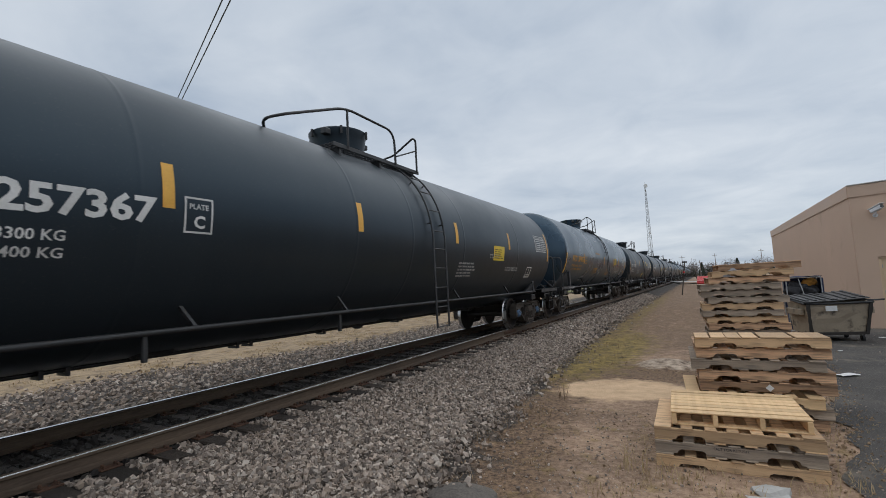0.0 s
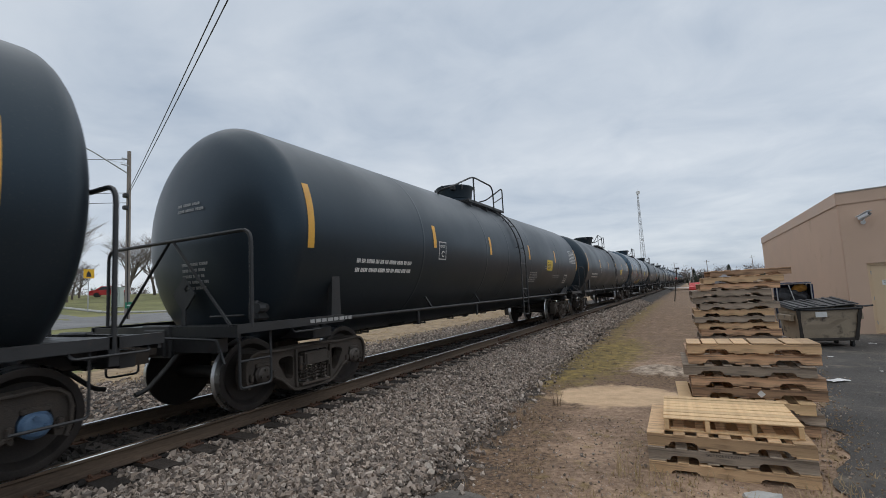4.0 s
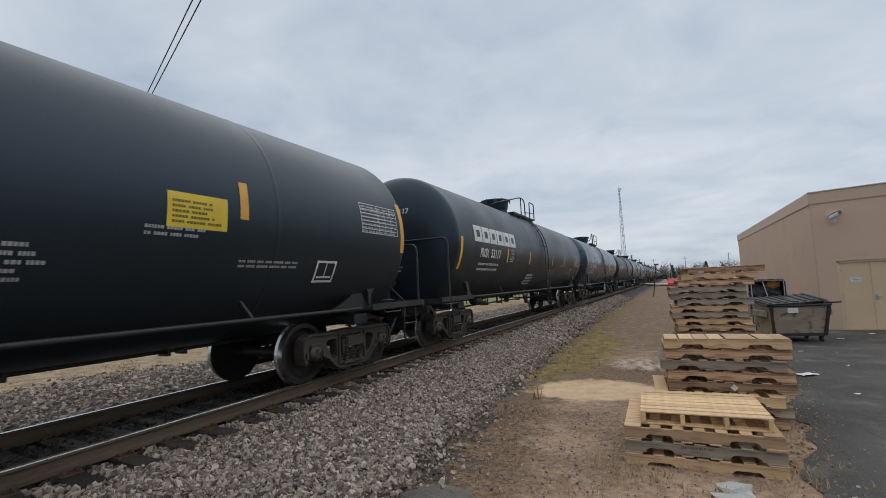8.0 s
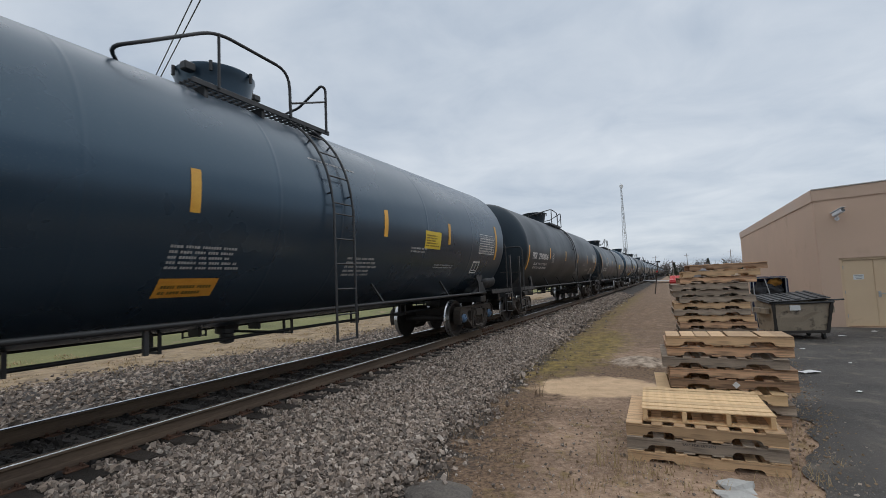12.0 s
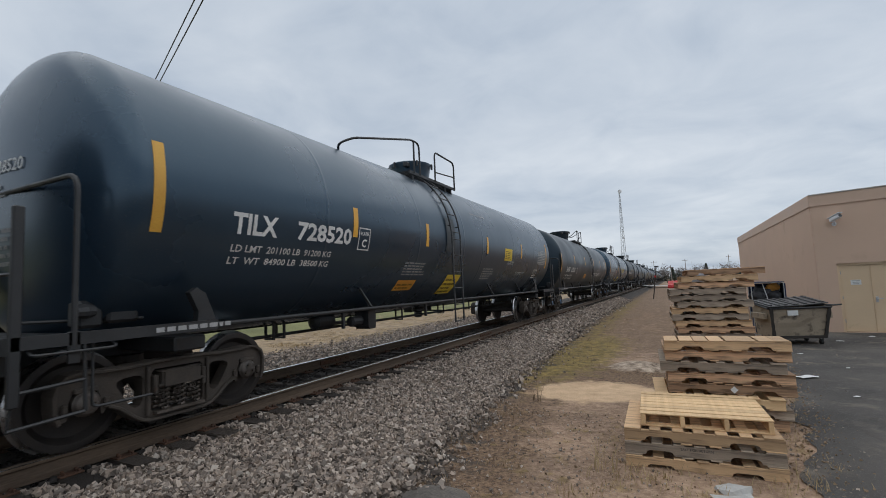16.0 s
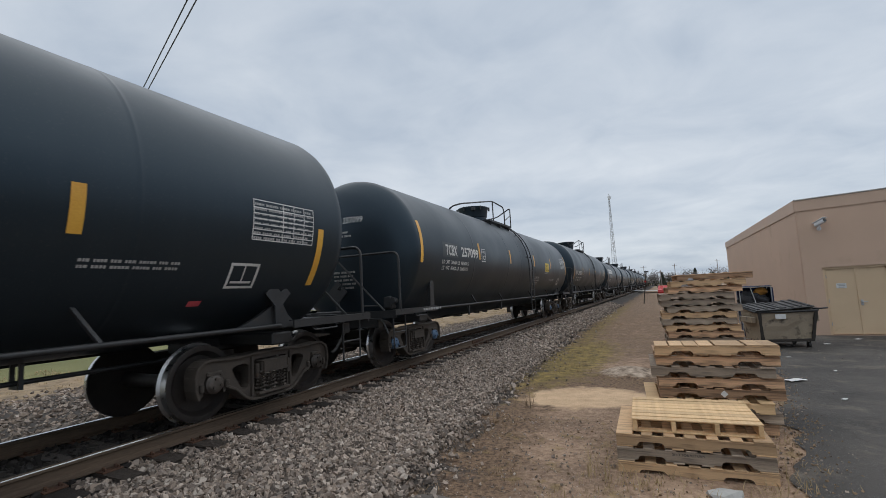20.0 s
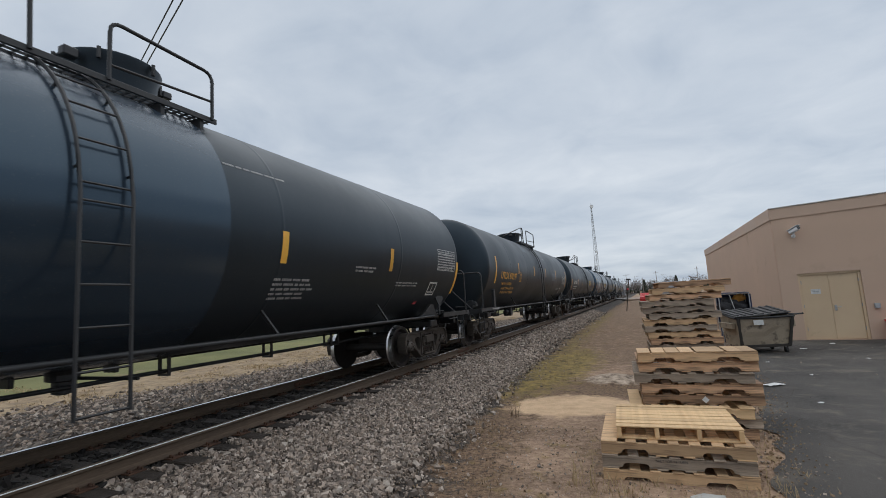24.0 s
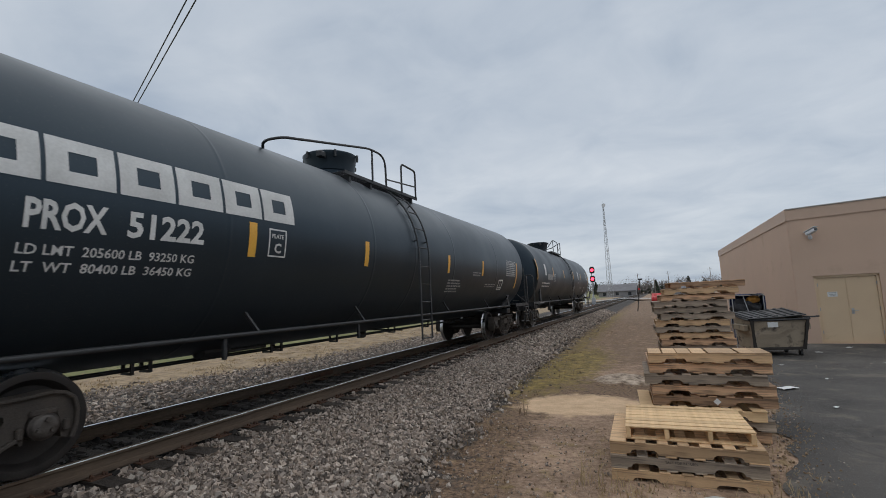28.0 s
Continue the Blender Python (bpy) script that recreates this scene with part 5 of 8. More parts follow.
        return as_mesh("placard_holder", bm, M_HOLDER)
    part("placard_holder", shared("diamond", diamond), None, car, "grey steel placard holder", at=m)

    if brake:
        def wheel():
            bm = bmesh.new()
            c = Vector((0.35, 0.5, 1.95))
            tube(bm, [c + 0.28 * Vector((math.cos(a), 0, math.sin(a))) for a in np.linspace(0, 2 * math.pi, 24, endpoint=False)], 0.016, 6, True)
            for k in range(5):
                a = 2 * math.pi * k / 5
                tube(bm, [c, c + 0.28 * Vector((math.cos(a), 0, math.sin(a)))], 0.012, 5)
            tube(bm, [c + Vector((0, -0.03, 0)), c + Vector((0, 0.16, 0))], 0.03, 8)
            return as_mesh("hand_brake_wheel", bm, M_FITTING, 50)

        def stand():
            bm = bmesh.new()
            box(bm, (0.35, 0.68, 1.9), (0.24, 0.16, 0.42), None, 0.04)
            tube(bm, [(0.25, 0.62, 1.12), (0.28, 0.66, 1.75)], 0.03, 6)
            tube(bm, [(0.48, 0.62, 1.12), (0.43, 0.66, 1.75)], 0.03, 6)
            tube(bm, [(0.35, 0.68, 1.72), (0.35, 0.7, 0.9)], 0.012, 6)
            return as_mesh("brake_stand", bm, M_FITTING)

        def reservoir():
            bm = bmesh.new()
            lathe(bm, [(0.95, 0.03), (0.98, 0.13), (1.05, 0.185), (1.15, 0.2), (1.75, 0.2), (1.85, 0.185), (1.92, 0.13), (1.95, 0.03)], "y", (-1.05, 0, 1.38), 20)
            return as_mesh("air_reservoir", bm, M_FITTING, 40)
        part("hand_brake_wheel", shared("bw", wheel), None, car, at=m)
        part("brake_stand", shared("bs", stand), None, car, at=m)
        if tank:
            part("air_reservoir", shared("res", reservoir), None, car, "black cylindrical air reservoir", at=m)
    elif tape:
        def valve():
            bm = bmesh.new()
            box(bm, (0.95, 1.2, 1.27), (0.2, 0.22, 0.26), None, 0.03)
            box(bm, (0.95, 1.5, 1.25), (0.16, 0.3, 0.16), None, 0.03)
            lathe(bm, [(1.05, 0.06), (1.13, 0.07), (1.2, 0.05)], "y", (1.1, 0, 1.3), 10)
            tube(bm, [(0.6, 0.75, 1.22), (1.0, 1.7, 1.2)], 0.018, 6)
            return as_mesh("brake_valve", bm, M_FITTING)
        part("brake_valve", shared("valve", valve), None, car, at=m)


def under_gear(car, wide):
    """Side pipes with their struts, the brake pipe hung below the tank, and the bottom outlet."""
    for s in (-1, 1):
        def pipe():
            bm = bmesh.new()
            tube(bm, [(s * 1.3, 2.15, 1.075), (s * 1.3, LENGTH - 2.15, 1.075)], 0.03, 10)
            return as_mesh("side_pipe", bm, M_FITTING, 50)
        p = part("side_pipe", shared(("pipe", s), pipe), None, car)

        def strut():
            bm = bmesh.new()
            tube(bm, [(s * 1.3, 0.0, 1.07), (s * 1.17, -0.2, 1.44)], 0.026, 4)
            return as_mesh("strut", bm, M_FITTING)
        for y in (5.35, 11.4, 14.05) if wide else (5.1, 7.45, 11.1, 14.05):
            part("strut", shared(("strut", s), strut), None, p, at=pose(0, y, 0))

        def leg():
            bm = bmesh.new()
            box(bm, (s * 1.27, 0, 0.93), (0.05, 0.05, 0.26), None, 0.008)
            return as_mesh("hanger", bm, M_FITTING)
        for y in (4.6, 7.3):
            part("hanger", shared(("leg", s), leg), None, p, at=pose(0, y, 0))

    def line():
        bm = bmesh.new()
        tube(bm, [(0.1, 2.6, 0.72), (0.1, LENGTH - 2.6, 0.72)], 0.026, 8)
        tube(bm, [(-0.35, 3.0, 0.86), (-0.35, LENGTH - 3.0, 0.86)], 0.02, 6)
        return as_mesh("brake_pipe", bm, M_FITTING, 50)
    b = part("brake_pipe", shared("line", line), None, car)

    def hanger():
        bm = bmesh.new()
        prism(bm, [(0.0, 0.66), (0.2, 0.66), (0.2, 1.08), (0.175, 1.08), (0.175, 0.69), (0.025, 0.69), (0.025, 1.08), (0.0, 1.08)], -0.02, 0.02, "xz")
        return as_mesh("hanger", bm, M_FITTING)
    for y in (4.2, 4.42, 6.4, 6.62, 8.1, 10.3, 12.1, 13.7, 13.92):
        part("hanger", shared("hanger", hanger), None, b, at=pose(0, y, 0))

    def outlet():
        bm = bmesh.new()
        lathe(bm, [(1.12, 0.26), (0.98, 0.26), (0.95, 0.2), (0.86, 0.16), (0.8, 0.16), (0.78, 0.1), (0.66, 0.1), (0.64, 0.05)], "z", (0, 9.2, 0), 16)
        for dy in (-0.5, 0.5):
            box(bm, (0, 9.2 + dy, 0.93), (0.24, 0.05, 0.26), None, 0.01)
        tube(bm, [(0.1, 9.2, 0.82), (0.9, 9.45, 0.78)], 0.02, 6)
        return as_mesh("bottom_outlet", bm, M_FITTING)
    part("bottom_outlet", shared("outlet", outlet), None, car)

    def cylinder():
        bm = bmesh.new()
        lathe(bm, [(4.9, 0.06), (4.95, 0.14), (5.35, 0.14), (5.4, 0.06)], "y", (0.35, 0, 0.88), 14)
        box(bm, (0.3, 5.7, 0.8), (0.08, 0.9, 0.05), None, 0.01)
        return as_mesh("brake_cylinder", bm, M_FITTING)
    part("brake_cylinder", shared("cylinder", cylinder), None, car)

    def valve():
        bm = bmesh.new()
        prism(bm, [(5.64, 0.74), (5.68, 0.69), (5.84, 0.69), (5.87, 0.73), (5.87, 1.02), (5.64, 1.02)], 0.7, 1.0, "yz")
        box(bm, (0.85, 5.75, 1.06), (0.5, 0.34, 0.06), None, 0.01)
        lathe(bm, [(5.3, 0.05), (5.32, 0.09), (5.58, 0.09), (5.6, 0.06)], "y", (0.85, 0, 0.85), 10)
        return as_mesh("brake_valve", bm, M_FITTING)
    if wide:
        part("brake_valve", shared("under_valve", valve), None, car)


def ladder(car, R, zc, side, yl, key):
    """Two bent stringers with rungs between them, following the tank up to the walkway."""
    w = 0.22
    arc = [(side * (R + 0.07) * math.cos(radians(t)), zc + (R + 0.07) * math.sin(radians(t))) for t in range(64, 9, -6)]
    arc += [(side * (R + 0.09), zc), (side * (R + 0.09), 0.62)]

    def frame_mesh():
        bm = bmesh.new()
        for s in (-1, 1):
            tube(bm, [(x, yl + s * w, z) for x, z in arc], 0.019, 6)
            for t in (8, 40):
                x, z = math.cos(radians(t)), math.sin(radians(t))
                tube(bm, [(side * (R - 0.01) * x, yl + s * w, zc + (R - 0.01) * z), (side * (R + 0.08) * x, yl + s * w, zc + (R + 0.08) * z)], 0.014, 5)
        tube(bm, [(*[arc[-1][0]], yl - w, 0.64), (*[arc[-1][0]], yl + w, 0.64)], 0.012, 5)
        return as_mesh("ladder", bm, M_FITTING, 50)

    def rung_mesh():
        bm = bmesh.new()
        tube(bm, [(0, -w, 0), (0, w, 0)], 0.012, 5)
        return as_mesh("rung", bm, M_FITTING)
    lad = part("ladder", shared(("ladder", *key, side), frame_mesh), None, car, "black steel ladder")
    spots = [(side * (R + 0.09), z) for z in np.arange(1.0, zc, 0.36)]
    spots += [(side * (R + 0.07) * math.cos(radians(t)), zc + (R + 0.07) * math.sin(radians(t))) for t in (3, 17, 31, 45, 59)]
    for x, z in spots if side > 0 else ():
        part("rung", shared("rung", rung_mesh), None, lad, at=pose(x, yl, z))


def top_gear(car, R, zc, spec, tint):
    top, lay = zc + R, layout_of(spec)
    yd, style = lay["dome"], lay["dome"]
    ra, rb, rc, rd = lay["rails"]
    zp = zc + R * math.cos(math.asin(0.82 / R)) + 0.03

    def dome():
        bm = bmesh.new()
        lathe(bm, [(top - 0.12, 0.47), (top + 0.1, 0.47), (top + 0.12, 0.49), (top + 0.38, 0.53), (top + 0.44, 0.56), (top + 0.47, 0.56), (top + 0.485, 0.54), (top + 0.5, 0.4), (top + 0.51, 0.1)], "z", (0, yd, 0), 28)
        return as_mesh("manway", bm, tint, 35)
    d = part("manway", shared(("dome", R, zc, style, tint.name), dome), None, car, "round black manway housing with a hinged lid")

    def bolts():
        bm = bmesh.new()
        for k in range(6):
            a = 2 * math.pi * (k + 0.3) / 6
            c = Vector((0.58 * math.cos(a), yd + 0.58 * math.sin(a), top + 0.34))
            tube(bm, [c, c + Vector((0, 0, 0.14))], 0.025, 6)
        box(bm, (0, yd + 0.66, top + 0.38), (0.3, 0.14, 0.1), None, 0.015)
        box(bm, (0.25, yd - 0.6, top + 0.35), (0.12, 0.16, 0.12), None, 0.015)
        return as_mesh("lid_bolt", bm, M_FITTING)
    tagged(part("lid_bolt", shared(("bolts", R, zc, style), bolts), None, d), kind="stuff")

    def platform(s):
        bm = bmesh.new()
        a0, a1 = min(rb, yd - 0.6) - 0.3, rd + 0.08
        z = zp
        for e in (0.62, 1.02):
            box(bm, (s * e, (a0 + a1) / 2, z), (0.03, a1 - a0, 0.07), None, 0.005)
        y = a0 + 0.03
        while y < a1:
            box(bm, (s * 0.82, y, z + 0.015), (0.4, 0.012, 0.03))
            y += 0.1
        for k in range(4):
            box(bm, (s * (0.7 + 0.08 * k), (a0 + a1) / 2, z + 0.02), (0.008, a1 - a0, 0.025))
        for yy in (a0 + 0.2, yd, a1 - 0.2):
            box(bm, (s * 0.82, yy, z - 0.1), (0.36, 0.05, 0.2), None, 0.004)
        return as_mesh("platform_grating", bm, M_FITTING)
    for s in (-1, 1):
        part("platform_grating", shared(("platform", R, zc, style, ra, rb, rd, s), lambda: platform(s)), None, car, "black steel walkway grating")

    def rail(which, s):
        bm = bmesh.new()
        z, h, x = zp, zp + (0.73 if spec[1] == "TILX" else 0.67), s * 1.04
        if which == 0 and lay["kind"] in "ac":
            tube(bm, bend([(s * 0.6, ra + 0.25, z), (s * 0.85, ra, z + 0.08), (x, ra + 0.2, z + 0.16), (x, rb, h), (x, rc, h - 0.03), (x, rc + 0.02, z)], 0.25, 5), 0.022, 8)
            tube(bm, [(x, rb + 0.05, h - 0.01), (x, rb + 0.05, z)], 0.02, 6)
        elif which == 0:
            tube(bm, bend([(s * 0.6, ra + 0.3, z), (s * 0.85, ra, z + 0.08), (x, ra + 0.2, z + 0.2), (x, rb - 0.2, h), (x, rb + 0.14, h), (x, rb + 0.16, z)], 0.25, 5), 0.022, 8)
            tube(bm, [(x, rb - 0.1, h - 0.01), (x, rb - 0.1, z)], 0.02, 6)
        elif lay["kind"] == "c":
            tube(bm, bend([(x, rd - 0.65, z), (x, rd - 0.65, h), (x, rd, h - 0.02), (x, rd, z)], 0.1, 4), 0.022, 8)
            tube(bm, [(x, rc + 0.05, h - 0.5), (x, rd, h - 0.4)], 0.016, 6)
        elif lay["kind"] == "a":
            tube(bm, bend([(x, rd, z), (x, rd, h), (x, rd - 0.1, h + 0.02), (x - s * 0.5, rd - 0.1, h - 0.25), (x - s * 0.9, rd - 0.1, h - 0.3), (x - s * 0.95, rd - 0.1, z)], 0.08, 4), 0.021, 8)
            tube(bm, [(x, rc + 0.05, h - 0.5), (x, rd, h - 0.22)], 0.016, 6)
        else:
            tube(bm, bend([(x, rc, z), (x, rc, h), (x, rd, h - 0.04), (x, rd, z)], 0.13, 4), 0.022, 8)
            tube(bm, [(x, rc + 0.02, h - 0.5), (x, rd, h - 0.42)], 0.016, 6)
        return as_mesh("handrail", bm, M_FITTING, 50)
    h_kind = (lay["kind"], rb, rc, rd, spec[1] == "TILX")
    for s in (-1, 1):
        for which in (0, 1):
            part("handrail", shared(("rail", R, zc, ra, h_kind, which, s), lambda: rail(which, s)), None, car, "bent black pipe handrail")
        ladder(car, R, zc, s, lay["ladder"], (R, zc, lay["ladder"]))


def placard_mesh(y, z, R, zc):
    bm = bmesh.new()
    prism(bm, [(y, z + 0.22), (y - 0.22, z), (y - 0.06, z - 0.16), (y - 0.06, z - 0.4), (y + 0.02, z - 0.4), (y + 0.02, z - 0.2), (y + 0.22, z)], 1.27, 1.295, "yz",
          [[(y + 0.1 * a, z + 0.1 * b) for a, b in ((0.6, 1), (1, 0.6), (0.4, 0.2), (0.1, 0.6))]])
    return as_mesh("placard_holder", bm, M_HOLDER)


# Owners paint and fit their cars differently: stripes, ladder, manway, handrails (start, crest, drop, far post), mark and number, height of lettering.
LAYOUT = {
    "TCBX": dict(stripes=(1.57, 4.87, 7.69, 10.78, 13.75, 17.18), band=(2.28, 2.72), first=(2.08, 2.97), data=2.33, ends=(2.05, 2.97), frame=(15.3, 1.55), ladder=9.77, dome=8.95, rails=(6.48, 7.98, 9.36, 10.13), kind="a", mark=(2.73, 0.64), number=(3.63, 1.14), z=2.12, plate=5.03, load=(2.55, 1.54), yellow=(12.72, 1.98)),
    "NATX": dict(stripes=(1.92, 4.95, 7.87, 11.1, 13.9, 17.0), band=(2.075, 2.51), first=(1.66, 2.5), data=2.18, ends=(1.64, 2.48), frame=(15.55, 1.61), ladder=9.95, dome=9.2, rails=(6.12, 8.3, 9.58, 10.34), kind="a", mark=(2.78, 0.77), number=(3.75, 1.1), z=2.14, plate=5.08, load=(2.81, 1.68), yellow=(12.82, 2.15)),
    "TILX": dict(stripes=(1.83, 4.95, 7.9, 10.77, 13.71, 17.05), band=(2.25, 2.71), first=(2.06, 2.96), data=2.12, ends=(1.99, 2.93), frame=(15.65, 1.63), ladder=8.42, dome=9.4, rails=(6.67, 7.9, 8.73, 9.97), kind="b", mark=(2.77, 0.66), number=(3.77, 1.13), z=2.12, plate=5.08, load=(2.8, 1.7), yellow=(12.17, 2.13)),
    "UTLX": dict(stripes=(1.8, 4.8, 7.6, 10.18, 13.0, 16.4), band=(2.33, 2.77), first=(1.95, 2.85), data=2.06, ends=(1.9, 2.86), frame=(14.78, 1.55), ladder=8.75, dome=9.7, rails=(5.71, 8.1, 8.92, 10.56), kind="b", mark=(2.43, 1.0), number=(3.52, 1.0), z=2.1, plate=4.98, load=(2.6, 1.6), yellow=(12.4, 2.1)),
    "PROX": dict(stripes=(1.6, 5.03, 7.46, 10.87, 13.23, 16.7), band=(2.04, 2.46), first=(1.8, 2.6), data=2.11, ends=(1.71, 2.6), frame=(14.8, 1.66), ladder=9.3, dome=8.45, rails=(5.8, 8.4, 8.94, 10.26), kind="c", mark=(2.82, 0.6), number=(3.59, 0.79), z=2.12, plate=5.29, load=(2.8, 1.5), yellow=(12.7, 2.1)),
    "PROX29": dict(stripes=(1.82, 4.83, 7.82, 10.8, 13.82, 16.85), band=(2.16, 2.61), first=(1.75, 2.62), data=2.25, ends=(1.71, 2.6), frame=(15.2, 1.6), ladder=9.6, dome=8.6, rails=(4.85, 7.69, 8.97, 9.75), kind="a", mark=(2.29, 0.58), number=(3.12, 1.42), z=2.12, plate=5.23, load=(2.62, 1.88), yellow=(12.5, 2.1)),
    "SHPX": dict(stripes=(1.5, 4.62, 7.75, 10.94, 13.95, 17.0), band=(2.34, 2.79), first=(1.9, 2.75), data=2.25, ends=(1.95, 2.9), frame=(15.44, 1.55), ladder=9.78, dome=8.95, rails=(6.6, 8.8, 9.3, 10.2), kind="a", mark=(2.7, 0.85), number=(3.82, 1.02), z=1.9, plate=5.2, load=(2.5, 1.8), yellow=(12.7, 2.1)),
    "CBTX": dict(stripes=(1.81, 4.81, 7.81, 11.03, 13.85, 16.8), band=(2.135, 2.56), first=(1.71, 2.58), data=2.18, ends=(1.75, 2.52), frame=(15.3, 1.58), ladder=8.6, dome=9.3, rails=(5.1, 7.7, 8.63, 9.93), kind="b", mark=(2.2, 0.91), number=(3.34, 1.35), z=2.09, plate=5.36, load=(2.69, 1.87), yellow=(12.02, 2.2)),
}
# single cars that differ from the rest of their owner's
ODD = {
    "284057": dict(stripes=(1.83, 4.88, 9.6, 12.44, 14.3, 17.1), dome=9.5, rails=(6.42, 8.6, 9.88, 10.64)),
    "284029": dict(stripes=(1.92, 4.95, 7.87, 11.5, 13.9, 17.0), ladder=10.25, dome=9.5, rails=(6.42, 8.6, 9.88, 10.64)),
    "257375": dict(stripes=(1.57, 4.87, 7.69, 10.78, 13.8, 17.2), frame=(15.42, 1.55)),
    "53117": dict(stripes=(1.6, 5.03, 7.46, 10.87, 13.23, 16.85)),
    "728807": dict(stripes=(1.83, 5.03, 7.9, 10.77, 13.71, 17.05), rails=(6.4, 7.9, 8.73, 9.97)),
    "728745": dict(stripes=(1.81, 4.81, 7.81, 11.0, 13.91, 16.8)),
    "284117": dict(stripes=(1.92, 4.95, 7.87, 11.1, 13.9, 17.1)),
    "728552": dict(stripes=(1.73, 4.95, 7.9, 10.77, 13.71, 17.05)),
    "728630": dict(stripes=(1.83, 4.95, 8.08, 11.59, 14.08, 17.05), ladder=10.25, dome=9.42, rails=(7.54, 8.65, 9.88, 10.68), kind="a", yellow=(13.0, 2.12)),
    "728520": dict(stripes=(1.92, 4.98, 7.34, 10.73, 13.82, 17.1), rails=(5.44, 7.9, 8.8, 9.88)),
    "284141": dict(stripes=(1.92, 4.95, 7.7, 10.78, 13.65, 17.0), ladder=8.38, dome=9.36, rails=(6.71, 7.9, 8.74, 10.0), kind="b"),
    "284165": dict(stripes=(1.85, 4.85, 7.28, 10.68, 13.92, 16.95), ladder=8.4, dome=9.3, rails=(6.5, 7.95, 8.68, 9.86), kind="b", yellow=(12.27, 2.15)),
    "251160": dict(stripes=(1.85, 4.87, 7.65, 11.17, 14.2, 17.2), band=(2.27, 2.75), first=(1.85, 2.72), data=2.24, ends=(1.95, 2.85), frame=(15.6, 1.52)),
    "257071": dict(first=(1.84, 2.71), z=2.29, rails=(5.32, 7.8, 9.27, 10.05), dome=8.77, yellow=(12.8, 2.12)),
    "257099": dict(stripes=(1.57, 4.87, 7.69, 10.78, 13.65, 17.06), z=2.29, rails=(4.8, 7.72, 9.0, 9.75), dome=8.6, yellow=(12.6, 2.12)),
    "257125": dict(stripes=(1.57, 4.87, 7.69, 10.78, 13.6, 17.05), frame=(14.9, 1.55), z=2.29, rails=(5.3, 7.8, 9.2, 9.95), dome=8.75, yellow=(12.7, 2.12)),
}


def layout_of(spec):
    owner = spec[1] or ("PROX" if "logo" in spec[6] else "TCBX")
    if owner == "PROX" and "logo" not in spec[6]:
        owner = "PROX29"
    if "low_frame" in spec[6]:
        return dict(LAYOUT[owner], frame=(15.3, 1.63))
    return dict(LAYOUT[owner], **ODD.get(spec[2], {}))


